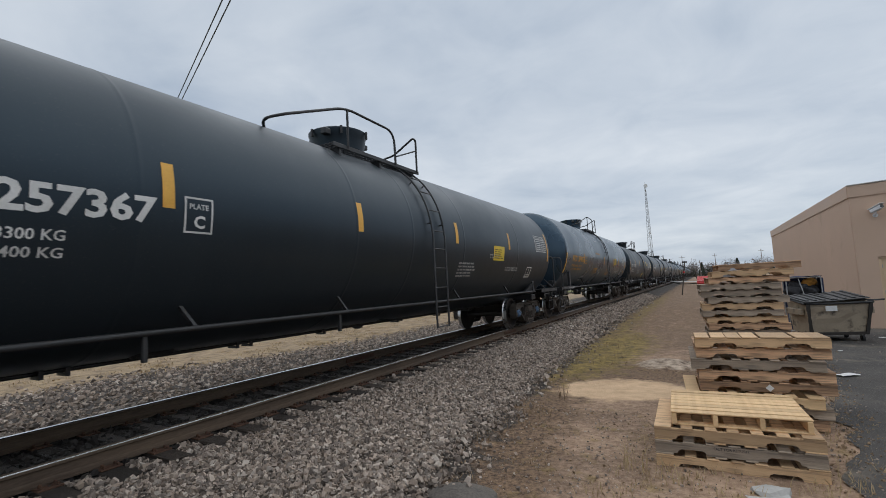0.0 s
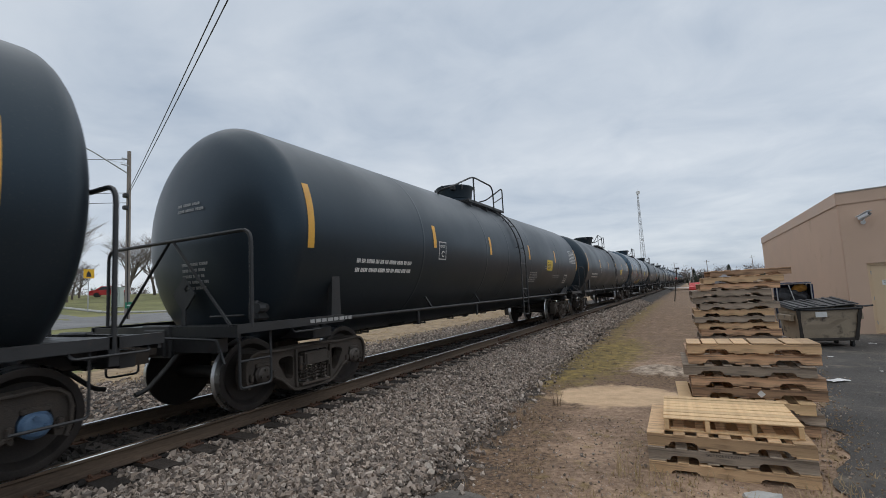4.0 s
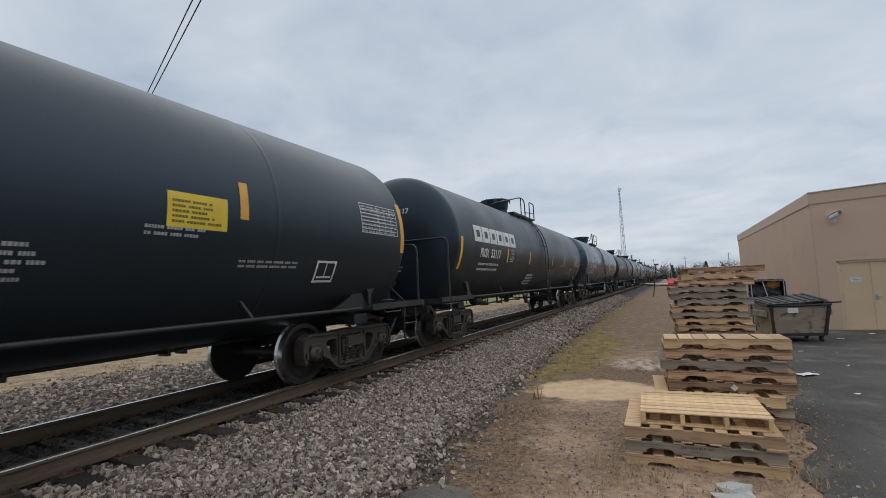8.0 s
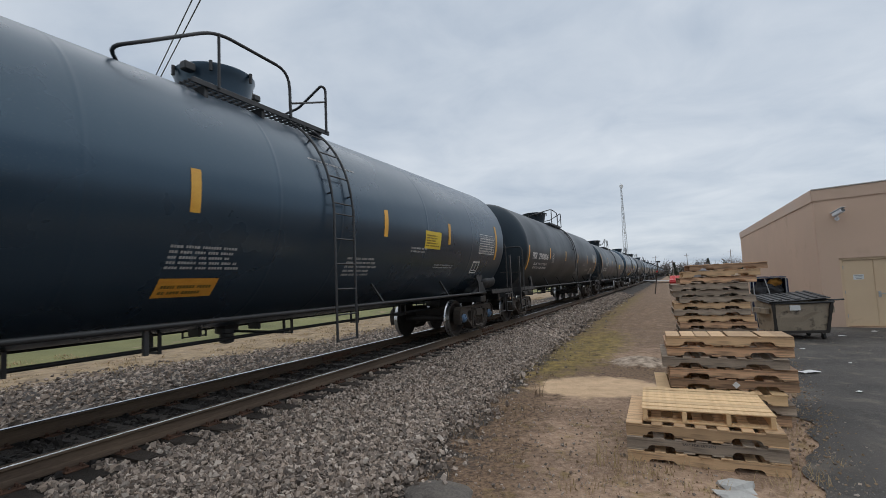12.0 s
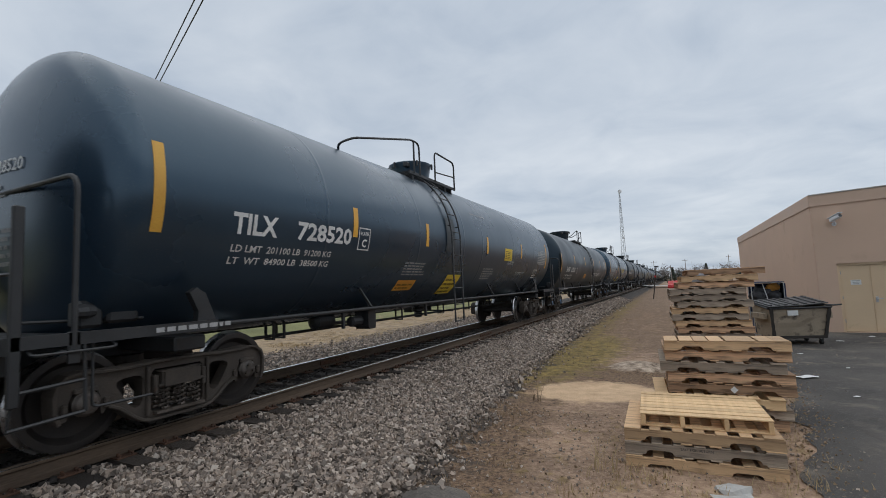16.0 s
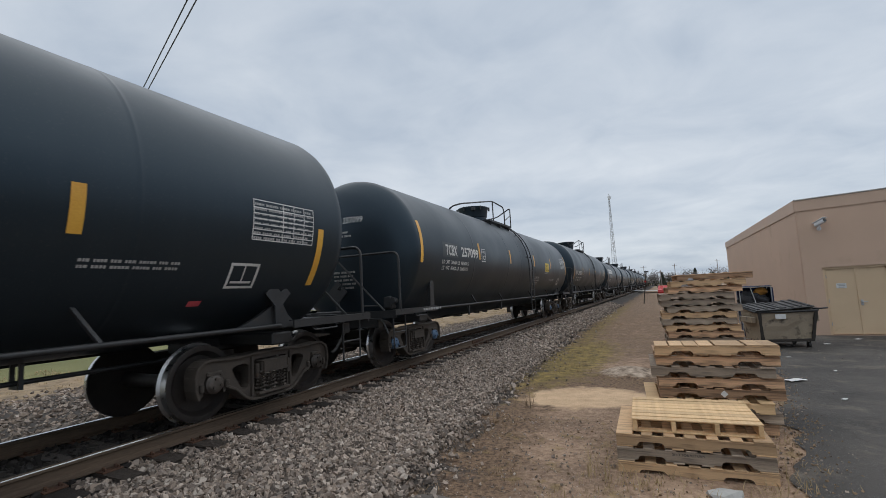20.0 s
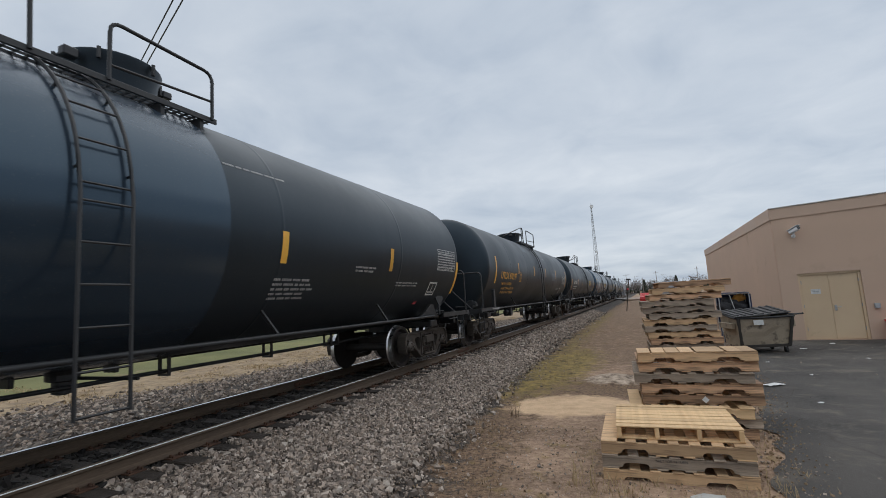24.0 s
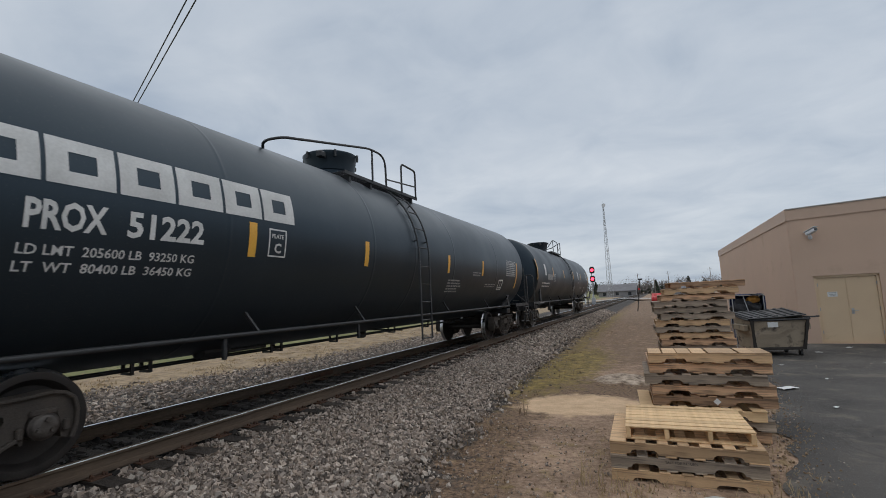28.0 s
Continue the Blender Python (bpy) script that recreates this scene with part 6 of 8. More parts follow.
# style: n narrow tank, w wide tank. Marks, number, load lines, paint, lettering, extras.
CARS = [
    ("n", "TCBX", "257367", ("LD LMT  205700 LB  93300 KG", "LT  WT  80300 LB  36400 KG"), M_BLACK, M_WHITE, "yellow"),
    ("w", "NATX", "284057", ("LD LMT  201500 LB  91390 KG", "LT  WT  84500 LB  38330 KG"), M_SLATE, M_GOLD, "yellow"),
    ("n", "TCBX", "251160", ("LD LMT  205300 LB  93100 KG", "LT  WT  80700 LB  36600 KG"), M_BROWN, M_WHITE, "yellow scrawl notice"),
    ("n", "TCBX", "257375", ("LD LMT  205400 LB  93150 KG", "LT  WT  80600 LB  36550 KG"), M_BLACK, M_WHITE, "yellow"),
    ("n", "SHPX", "212293", None, M_BLACK, M_WHITE, "front_yellow blue"),
    ("n", None, None, None, M_BLACK, M_WHITE, "yellow"),
    ("n", None, None, None, M_BLACK, M_WHITE, "yellow"),
    ("w", "TILX", "728781", ("LD LMT  201200 LB  91250 KG", "LT  WT  84800 LB  38450 KG"), M_SLATE, M_WHITE, "orange corner yellow"),
    ("n", "NATX", "284029", None, M_BLACK, M_WHITE, "scrawl orange_white"),
    ("n", "TCBX", "257125", ("LD LMT  205400 LB  93150 KG", "LT  WT  80600 LB  36550 KG"), M_BLACK, M_WHITE, "yellow mark_panel"),
    ("n", "PROX", "53117", None, M_BLACK, M_WHITE, "logo notice_board big"),
    ("w", "TILX", "728445", None, M_SLATE, M_WHITE, "orange yellow"),
    ("n", "TCBX", "257071", ("LD LMT  205700 LB  93300 KG", "LT  WT  80300 LB  36400 KG"), M_BROWN, M_WHITE, "yellow mark_panel mid"),
    ("w", "TILX", "728807", ("LD LMT  201000 LB  91150 KG", "LT  WT  85000 LB  38550 KG"), M_SLATE, M_WHITE, "orange yellow scrawl tag"),
    ("w", "TILX", "728630", ("LD LMT  200900 LB  91100 KG", "LT  WT  85100 LB  38600 KG"), M_SLATE, M_WHITE, "orange yellow blue"),
    ("n", "PROX", "290806", ("LD LMT  198900 LB  90200 KG", "LT  WT  87100 LB  39500 KG"), M_BROWN, M_WHITE, "big"),
    ("n", None, None, None, M_BLACK, M_WHITE, "yellow"),
    ("w", "TILX", None, None, M_SLATE, M_WHITE, "orange corner yellow low_frame"),
    ("n", "NATX", "284132", None, M_BROWN, M_WHITE, "yellow pink"),
    ("w", "TILX", "728520", ("LD LMT  201100 LB  91200 KG", "LT  WT  84900 LB  38500 KG"), M_SLATE, M_WHITE, "orange corner yellow"),
    ("n", "SHPX", "212316", ("LD LMT  206400 LB  93600 KG", "LT  WT  79600 LB  36100 KG"), M_BLACK, M_WHITE, "class orange blue"),
    ("w", "TILX", "728653", ("LD LMT  201000 LB  91150 KG", "LT  WT  85000 LB  38550 KG"), M_SLATE, M_WHITE, "orange corner yellow scrawl blue"),
    ("n", "CBTX", "728745", ("LD LMT  201400 LB  91300 KG", "LT  WT  84600 LB  38400 KG"), M_BROWN, M_WHITE, "class_panel halfyellow big"),
    ("n", "NATX", "284165", ("LD LMT  201200 LB  91250 KG", "LT  WT  84000 LB  38100 KG"), M_BLACK, M_WHITE, "pink yellow"),
    ("n", "TCBX", "257099", ("LD LMT  205600 LB  93250 KG", "LT  WT  80400 LB  36450 KG"), M_BLACK, M_WHITE, "yellow mark_panel blue"),
    ("n", "PROX", "290501", ("LD LMT  198900 LB  90200 KG", "LT  WT  87100 LB  39500 KG"), M_BLACK, M_WHITE, "big"),
    ("n", None, None, None, M_BLACK, M_WHITE, "logo"),
    ("n", None, None, None, M_BLACK, M_WHITE, "yellow"),
    ("n", "NATX", "284141", None, M_BROWN, M_WHITE, "band pink"),
    ("w", "UTLX", "678197", ("LD LMT  202900 LB  92000 KG", "LT  WT  83100 LB  37700 KG"), M_BROWN, M_GOLD, "slogan patch"),
    ("n", "NATX", "284117", None, M_BROWN, M_WHITE, "yellow pink rust"),
    ("w", "TILX", "728552", None, M_SLATE, M_WHITE, "orange yellow"),
    ("n", "CBTX", "716346", ("LD LMT  199200 LB  90350 KG", "LT  WT  86800 LB  39380 KG"), M_BLACK, M_WHITE, "yellow corner big"),
    ("n", "PROX", "51222", ("LD LMT  205600 LB  93250 KG", "LT  WT  80400 LB  36450 KG"), M_BLACK, M_WHITE, "logo mid"),
    ("n", None, None, None, M_BROWN, M_WHITE, "stripes_white"),
]
FRONTS = [-2.05, 15.88, 33.95, 52.52, 70.76, 89.33, 107.62, 125.92, 144.13, 162.72, 180.86, 198.99, 217.42, 235.51, 253.83, 272.39, 290.78, 309.46,
          327.55, 345.9, 364.47, 382.82, 401.32, 419.65, 438.12, 456.28, 474.66, 493.24, 511.82, 530.51, 548.18, 566.6, 584.93, 603.23, 621.6]
# how far back the trucks and the tank of each car stand from its lettering's origin
GEAR = [0.13, 0.4, 0.53, 0.15, 0.22, -0.04, -0.01, 0, 0.1, -0.18, 0, 0.18, 0.06, 0.34, 0.38, 0.19, 0.19, -0.1,
        0.25, 0.34, 0.17, 0.23, 0.14, 0.14, 0, 0.24, 0.2, -0.03, -0.26, -0.36, 0.07, 0.05, 0.13, 0.21, 0.22]


def markings(car, tank, i, spec, R, zc):
    style, mark, number, load, paint, ink, extra = spec
    extra = extra.split()

    def put(name, flat, y, z, mat, label="", out=0.004, key=None):
        y, z = y - 0.1, z - 0.03
        me = shared(key, lambda: wrapped(flat, y, z, R, zc, mat, out, name)) if key else wrapped(flat, y, z, R, zc, mat, out, name)
        return tagged(part(name, me, None, car, label), kind="stuff" if len(flat[1]) > 3 else "")

    # amber tape: tall at both ends, short along the side
    lay = layout_of(spec)
    places = [(y, *lay["band"]) for y in lay["stripes"]]
    places[0], places[-1] = (places[0][0], *lay["first"]), (places[-1][0], *lay["ends"])
    for y, z0, z1 in places:
        put("reflective_stripe", quads([(0, 0, 0.115, z1 - z0)]), y - 0.05, z0, M_STRIPE, key=("stripe", R, zc, y, z0))
    # consolidated data panel near the rear end
    d = put("data_panel", grid_lines(1.05, 0.5, (0.46, 0.64, 0.82), (0.14, 0.27, 0.4, 0.53, 0.66, 0.8), 0.012), lay["stripes"][-1] - 1.2, lay["data"], M_GREYTXT if "rust" in extra else M_WHITE, key=("grid", R, zc, lay["stripes"][-1], lay["data"], "rust" in extra))
    part("panel_text", shared(("gridtext", R, zc, lay["stripes"][-1], lay["data"]), lambda: wrapped(lines_of_bars(8, 1.0, 0.47, 3, 0.1), lay["stripes"][-1] - 1.28, lay["data"] - 0.015, R, zc, M_GREYTXT, 0.004, "panel_text")), None, d)
    natx = mark == "NATX" and i != 1
    put("square_frame", quads([(0, 0, 0.42, 0.035), (0, 0.3, 0.42, 0.335), (0, 0, 0.035, 0.335), (0.385, 0, 0.42, 0.335), (0.2, 0.08, 0.22, 0.31), (0.06, 0.07, 0.36, 0.1)]), *lay["frame"], M_WHITE, key=("frame", R, zc, lay["frame"]))
    put("stencil_line", lines_of_bars(2, 0.95, 0.12, 7, 0.1), 14.0 if natx else 13.6, 1.8 if natx else 1.74, M_GREYTXT, key=("line1", R, zc, natx))
    if mark == "CBTX":
        put("stencil_block", lines_of_bars(2, 0.9, 0.14, 9), 10.35, 1.42, M_GREYTXT, key=("block", R, zc, "low"))
    elif mark != "UTLX" and i != 2:
        put("stencil_block", lines_of_bars(5, 0.82, 0.36, 9), 10.7 if style == "w" else 10.96, 1.6, M_GREYTXT if ink is M_WHITE else ink, key=("block", R, zc, ink.name))
    if mark == "CBTX":
        put("stencil_block", lines_of_bars(4, 0.75, 0.27, 12), 12.15, 1.75, M_GREYTXT, key=("block2", R, zc, "four"))
    elif mark != "UTLX":
        put("stencil_block", lines_of_bars(2, 0.7, 0.13, 12), 12.5, 2.03, M_GREYTXT if ink is M_WHITE else ink, key=("block2", R, zc, ink.name))
    if style == "w":
        if mark != "UTLX":
            put("stencil_block", lines_of_bars(5, 0.92, 0.3, 10), {14: 7.9, 1: 7.3}.get(i, 6.65), 1.68, M_GREYTXT if ink is M_WHITE else ink, key=("block3", R, zc, ink.name, i == 14, i == 1))
    if zc > 2.45:
        put("stencil_line", lines_of_bars(1, 1.1, 0.06, 17, 0.05), 9.9 if mark != "NATX" or i == 28 else 8.0, 3.25, M_GREYTXT, key=("topline", R, zc, mark == "NATX", i == 28))
    # plate letter in a square
    put("plate_square", quads([(0, 0, 0.3, 0.02), (0, 0.34, 0.3, 0.36), (0, 0, 0.02, 0.36), (0.28, 0, 0.3, 0.36)]), lay["plate"], lay["z"] - 0.06, ink, key=("plate", R, zc, lay["z"], ink.name, lay["plate"]))
    t, f = text_faces("C", 0.13, None, 0.03)
    put("plate_letter", (t + np.array([0.1, 0.05]), f), lay["plate"], lay["z"] - 0.06, ink, key=("letter", R, zc, lay["z"], ink.name, lay["plate"]))
    t, f = text_faces("PLATE", 0.055, 0.2, 0.02)
    put("plate_word", (t + np.array([0.05, 0.24]), f), lay["plate"], lay["z"] - 0.06, ink, key=("word", R, zc, lay["z"], ink.name, lay["plate"]))
    zt = lay["z"]
    if "logo" in extra:
        # the owner's emblem, as plain blocks
        blocks = []
        for k in range(6):
            x = 0.566 * k
            blocks += [(x, 0, x + 0.53, 0.12), (x, 0.3, x + 0.53, 0.42), (x, 0.12, x + 0.16, 0.3), (x + 0.38, 0.12, x + 0.53, 0.3)]
        put("emblem", quads(blocks), 2.38, 2.51, M_WHITE, "broad white block emblem")
    if mark:
        put("reporting_mark", text_faces(mark, 0.25, lay["mark"][1], 0.03), lay["mark"][0], zt, ink, key=("mark", R, zc, mark, ink.name, zt, lay["mark"]))
        if "mark_panel" in extra:
            put("paint_panel", quads([(0, 0, 0.86, 0.34)]), 2.58, zt - 0.04, M_PATCH, "grey repainted panel", out=0.002)
    if number:
        put("car_number", text_faces(number, 0.25, lay["number"][1], 0.03), lay["number"][0], zt, ink)
    elif i not in (5, 6):
        put("car_number", quads([(0.19 * k, 0, 0.19 * k + 0.15, 0.25) for k in range(6)]), lay["number"][0], zt, M_GREYTXT)
    for r in range(2):
        z = zt - 0.2 - 0.135 * r
        if load:
            put("load_line", text_faces(load[r], 0.09, lay["load"][1], 0.015), lay["load"][0], z, ink if ink is M_GOLD else M_WHITE, key=("load", R, zc, load[r], z, ink.name, lay["load"]))
        else:
            put("load_line", lines_of_bars(1, lay["load"][1], 0.13, 31 + r, 0.05), lay["load"][0], z, M_WHITE, key=("loadbars", R, zc, r, z, lay["load"]))
    # the front head
    seam, depth = tank_size(spec)[2] + GEAR[i], HEAD
    if mark and number:
        part("head_number", on_head(text_faces(mark + " " + number, 0.13, 0.95, 0.015), -0.42, zc + (0.16 if mark in ("TILX", "NATX") else 0.61), R, zc, seam, depth, ink), None, car)
    part("head_stencil", shared(("head1", R, zc, GEAR[i], ink.name, mark in ("TILX", "NATX")), lambda: on_head(lines_of_bars(2, 0.6, 0.16, 41), -0.3, zc + (-0.08 if mark in ("TILX", "NATX") else 0.32), R, zc, seam, depth, M_GREYTXT if ink is M_WHITE else ink)), None, car)
    part("head_stencil", shared(("head2", R, zc, GEAR[i]), lambda: on_head(lines_of_bars(5, 0.55, 0.4, 43), -0.2, zc - 0.75, R, zc, seam, depth, M_GREYTXT)), None, car)
    if i == 22:
        part("head_panel", on_head(quads([(0.1 * k, 0.05 * j, 0.1 * k + 0.1, 0.05 * j + 0.05) for k in range(19) for j in range(9)]), -0.95, zc + 0.38, R, zc, seam, depth - 0.003, M_PATCH), None, car, "grey repainted panel")
    if i == 1:
        put("stencil_line", lines_of_bars(1, 1.05, 0.11, 19, 0.02), 7.3, 2.58, M_GOLD)
    part("placard_holder", shared(("placard", R, zc), lambda: placard_mesh(16.34, 1.5, R, zc)), None, car)

    def panel(y, z, w, h, mat, label, bars=0, seed=1):
        p = put("notice_panel", quads([(0, 0, w, h)]), y, z, mat, label, key=("panel", R, zc, y, z, w, h, mat.name))
        if bars:
            vs, fs = lines_of_bars(bars, w - 0.1, h - 0.1, seed, 0.25)
            tagged(part("notice_print", shared(("panelbars", R, zc, y, z, bars), lambda: wrapped((vs + 0.05, fs), y - 0.1, z - 0.03, R, zc, M_INK, 0.007, "notice_print")), None, p), kind="stuff")
        return p
    if "yellow" in extra:
        y, z = lay["yellow"] if i != 2 else (12.57, 2.36)
        panel(y, z, 0.68, 0.36, M_YELLOW, "yellow emergency notice panel", 5, 2)
    if "front_yellow" in extra:
        panel(5.55, 2.2, 0.62, 0.3, M_YELLOW, "yellow emergency notice panel", 3, 2)
    if "halfyellow" in extra:
        panel(5.9, 2.46, 0.62, 0.26, M_YELLOW, "yellow emergency notice panel", 3, 2)
        panel(5.9, 2.725, 0.62, 0.2, M_PATCH, "grey painted panel")
        panel(9.92, 1.32, 0.6, 0.4, M_YELLOW, "yellow notice panel", 3, 4)
    if "orange" in extra:
        panel((6.66 if i != 14 else 7.9) if style == "w" else 7.9, 1.39 if style == "w" else 1.6, 0.68, 0.26, M_ORANGE, "orange notice panel", 2, 3)
    if "orange_white" in extra:
        panel(12.96, 2.16, 0.8, 0.34, M_ORANGE, "orange and white notice panel", 4, 6)
    if "corner" in extra:
        panel(8.66 if mark == "TILX" else 9.55, 1.27, 0.74 if mark == "TILX" else 0.6, 0.58, M_YELLOW, "large yellow notice panel beside the ladder", 4, 5)
    if "notice" in extra:
        panel(10.1, 1.4, 0.5, 0.36, M_YELLOW, "yellow notice panel", 3, 5)
        t, f = text_faces("NOT FOR CLASS 3\nFLAMMABLE LIQUIDS\nWITH API GRAVITY\nGREATER THAN 50\u00b0", 0.52, 1.2, 0.02)
        put("class_notice", (t, f), 14.5, 2.02, M_WHITE)
    if "class" in extra:
        t, f = text_faces("NOT FOR CLASS 3 FLAMMABLE LIQUIDS\nWITH API GRAVITY >50 DEGREES", 0.22, 3.1, 0.02)
        put("class_notice", (t, f), 10.75, 1.72, M_WHITE)
    if "class_panel" in extra:
        panel(11.73, 2.03, 1.85, 1.17, M_BLUEPATCH, "grey painted notice panel")
        t, f = text_faces("NOT FOR CLASS 3\nFLAMMABLE\nLIQUIDS WITH\nAPI GRAVITY\nGREATER THAN\n50 DEGREES", 0.76, 1.2, 0.03)
        put("class_notice", (t, f), 12.15, 2.2, M_WHITE, out=0.008)
        put("service_mark", text_faces("SR 11961", 0.09, 0.66, 0.02), 12.55, 1.9, M_WHITE)
        panel(9.7, 2.34, 0.75, 0.28, M_BLUEPATCH, "grey-blue painted panel")
        put("data_backing", quads([(0, 0, 1.2, 0.72)]), 15.46, 2.2, M_BLUEPATCH, "grey-blue painted panel", out=0.002)
    if "notice_board" in extra:
        p = panel(7.6, 1.32, 1.25, 0.62, M_PATCH, "grey route board with white lines")
        tagged(part("notice_print", wrapped((lambda q: (q[0] + 0.06, q[1]))(lines_of_bars(4, 1.05, 0.5, 15)), 7.5, 1.29, R, zc, M_WHITE, 0.008, "notice_print"), None, p), kind="stuff")
    if "slogan" in extra:
        put("slogan", text_faces("THE TANK CAR PEOPLE", 0.1, 1.35, 0.015), 2.6, zt - 0.2, M_GOLD)
        for o in [c for c in car.children if c.name.startswith("load_line")]:
            o.location.z -= 0.16
            o.location.x -= 0.02
    if mark == "TILX" and i != 14:
        put("ladder_plate", quads([(0, 0, 0.44, 0.75)]), lay["ladder"] - 0.22, 2.2, M_PATCH, "grey plate behind the ladder", out=0.012, key=("ladder_plate", R, zc, lay["ladder"]))
    if "patch" in extra:
        panel(11.99, 2.2, 0.78, 0.39, M_BLUEPATCH, "faded grey paint patch")
        panel(6.58, 3.37, 0.7, 0.45, M_BLUEPATCH, "faded grey paint patch")
    if "pink" in extra:
        panel(2.3, 1.72, 0.14, 0.09, M_PINK, "small pink tag")
        panel(15.2, 1.42, 0.16, 0.08, M_PINK, "small pink tag")
    if "scrawl" in extra:
        rnd = random.Random(i)
        bm = bmesh.new()
        R2 = R + 0.006
        y0, z0 = (4.9, 1.5) if i == 13 else (6.0, 1.6) if i in (8, 2) else ((9.85, 1.52) if i == 21 else (9.9, 1.5))
        for k in range(9 if i != 21 else 5):
            y, z = y0 + (0.2 if i != 21 else 0.15) * k, z0 + rnd.uniform(-0.02, 0.04)
            pts = []
            a0, amp = rnd.uniform(0, 6), rnd.uniform(0.1, 0.2) if i != 21 else rnd.uniform(0.05, 0.1)
            for j in range(9):
                a = a0 + j * rnd.uniform(0.5, 0.85)
                th = math.asin((z + 0.14 + amp * math.sin(a) - zc) / R)
                pts.append((R2 * math.cos(th), y + amp * 0.6 * math.cos(a), zc + R2 * math.sin(th)))
            tube(bm, pts, 0.012 if i not in (13, 21) else 0.006, 4)
        part("paint_scrawl", bm, M_GREYTXT, car, "loose white paint scrawl")
    if "tag" in extra:
        rnd = random.Random(77)
        bm = bmesh.new()
        for k in range(7):
            pts, a0 = [], rnd.uniform(0, 6)
            for j in range(8):
                a = a0 + j * 0.7
                z = 1.95 + 0.28 * rnd.uniform(-1, 1) + 0.12 * math.sin(a)
                th = math.asin((z - zc) / R)
                pts.append(((R + 0.006) * math.cos(th), 10.35 + 0.12 * k + 0.1 * math.cos(a), zc + (R + 0.006) * math.sin(th)))
            tube(bm, pts, 0.014, 4)
        part("paint_scrawl", bm, M_WHITE, car, "loose white paint scrawl")
    if "stripes_white" in extra:
        for y in (3.0, 12.5):
            put("white_patch", quads([(0, 0, 0.3, 0.5)]), y, 2.3, M_WHITE)


def tank_size(spec):
    """Radius, middle height and head seam of a tank."""
    if spec[0] == "w" or spec[1] == "NATX" or "big" in spec[6]:
        return 1.61, 2.515, 1.33
    return (1.6, 2.395, 1.38) if spec[1] == "SHPX" else (1.6, 2.385, 1.38) if "mid" in spec[6] else (1.6, 2.335, 1.38)


def tank_cars():
    cars = []
    for i, spec in enumerate(CARS):
        style, mark, number, load, paint, ink, extra = spec
        R, zc, seam = tank_size(spec)
        colour = {M_BLACK.name: "black", M_SLATE.name: "glossy slate-black", M_BROWN.name: "dusty brownish-black"}[paint.name]
        car = thing("tank_car", pose(XC, FRONTS[i], 0), f"{colour} railway tank car with {'gold' if ink is M_GOLD else 'white'} lettering and amber stripes", "tank car", "cars of the train")
        rings = (4.4, 7.4, 8.9, 10.9, 14.2) if style == "n" else (3.9, 6.6, 8.75, 9.95, 12.6, 14.9)
        tank = part("tank", shared(("tank", style, R, zc, paint.name), lambda: tank_mesh(R, zc, seam, rings, paint)), None, car, at=pose(0, GEAR[i], 0))
        if "band" in extra.split():
            bm = bmesh.new()
            lathe(bm, [(6.6, R + 0.001), (6.61, R + 0.012), (9.77, R + 0.012), (9.78, R + 0.001)], "y", (0, 0, zc), 72)
            part("middle_band", bm, M_GLOSS, car, "fresh gloss-black band round the middle", smooth=40)
        kind = "tall" if i not in (11, 17) and mark in ("CBTX", "PROX", "TILX", "SHPX") or number == "251160" else "braced"
        running_gear(car, GEAR[i], M_CAP_BLUE if "blue" in extra.split() or i in (0, 3, 24) else M_CAP, i == 30)
        ladders = mark in ("TILX", "PROX") and i not in (10, 11, 17)
        end_gear(car, False, False, kind, ladders, False, mark not in ("CBTX", "PROX"))
        end_gear(car, True, True, kind, ladders, i in (14, 20, 24, 29))
        under_gear(car, style == "w")
        for o in car.children:
            if o.name.split(".")[0] not in ("tank", "wheelset", "truck", "middle_band"):
                o.location.y += GEAR[i]
        top_gear(car, R, zc, spec, paint)
        markings(car, tank, i, spec, R, zc)
        cars.append(car)
    for car in cars:
        for o in car.children:
            if o.name.split(".")[0] in ("head_stencil", "sill_stencil", "head_number"):
                tagged(o, kind="stuff")
    return cars


TRAIN = tank_cars()


# ---- beyond the tracks ----
def bare_tree(m, height, seed, label, spread=0.5, twigs=5, name="bare_tree"):
    rnd = random.Random(seed)
    t = thing(name, m, label, "tree")
    trunk, crown = bmesh.new(), bmesh.new()

    def grow(bm, p, d, length, r, level):
        pts, n_ = [p], 4
        for k in range(n_):
            d = (d + Vector((rnd.uniform(-0.16, 0.16), rnd.uniform(-0.16, 0.16), rnd.uniform(-0.02, 0.12)))).normalized()
            pts.append(pts[-1] + d * length / n_)
        rads = [r * (1 - 0.5 * k / n_) for k in range(n_ + 1)]
        tube(bm, pts, rads, 6 if level < 2 else 3)
        if level >= 4:
            return
        for k in range(twigs if level else twigs + 2):
            at = rnd.uniform(0.35, 1.0) if level else rnd.uniform(0.4, 1.0)
            j = min(int(at * n_), n_ - 1)
            q = pts[j].lerp(pts[j + 1], at * n_ - j)
            a = rnd.uniform(0, 2 * math.pi)
            side = Vector((math.cos(a), math.sin(a), 0.25))
            grow(crown, q, (d * 0.75 + side * (spread + 0.12 * level)).normalized(), length * rnd.uniform(0.5, 0.72), r * 0.42, level + 1)
    grow(trunk, Vector((0, 0, -0.2)), Vector((rnd.uniform(-0.05, 0.05), 0, 1)), height * 0.42, height * 0.021, 0)
    part("trunk", trunk, M_BARK, t)
    part("crown", crown, M_FARWOOD, t)
    return t


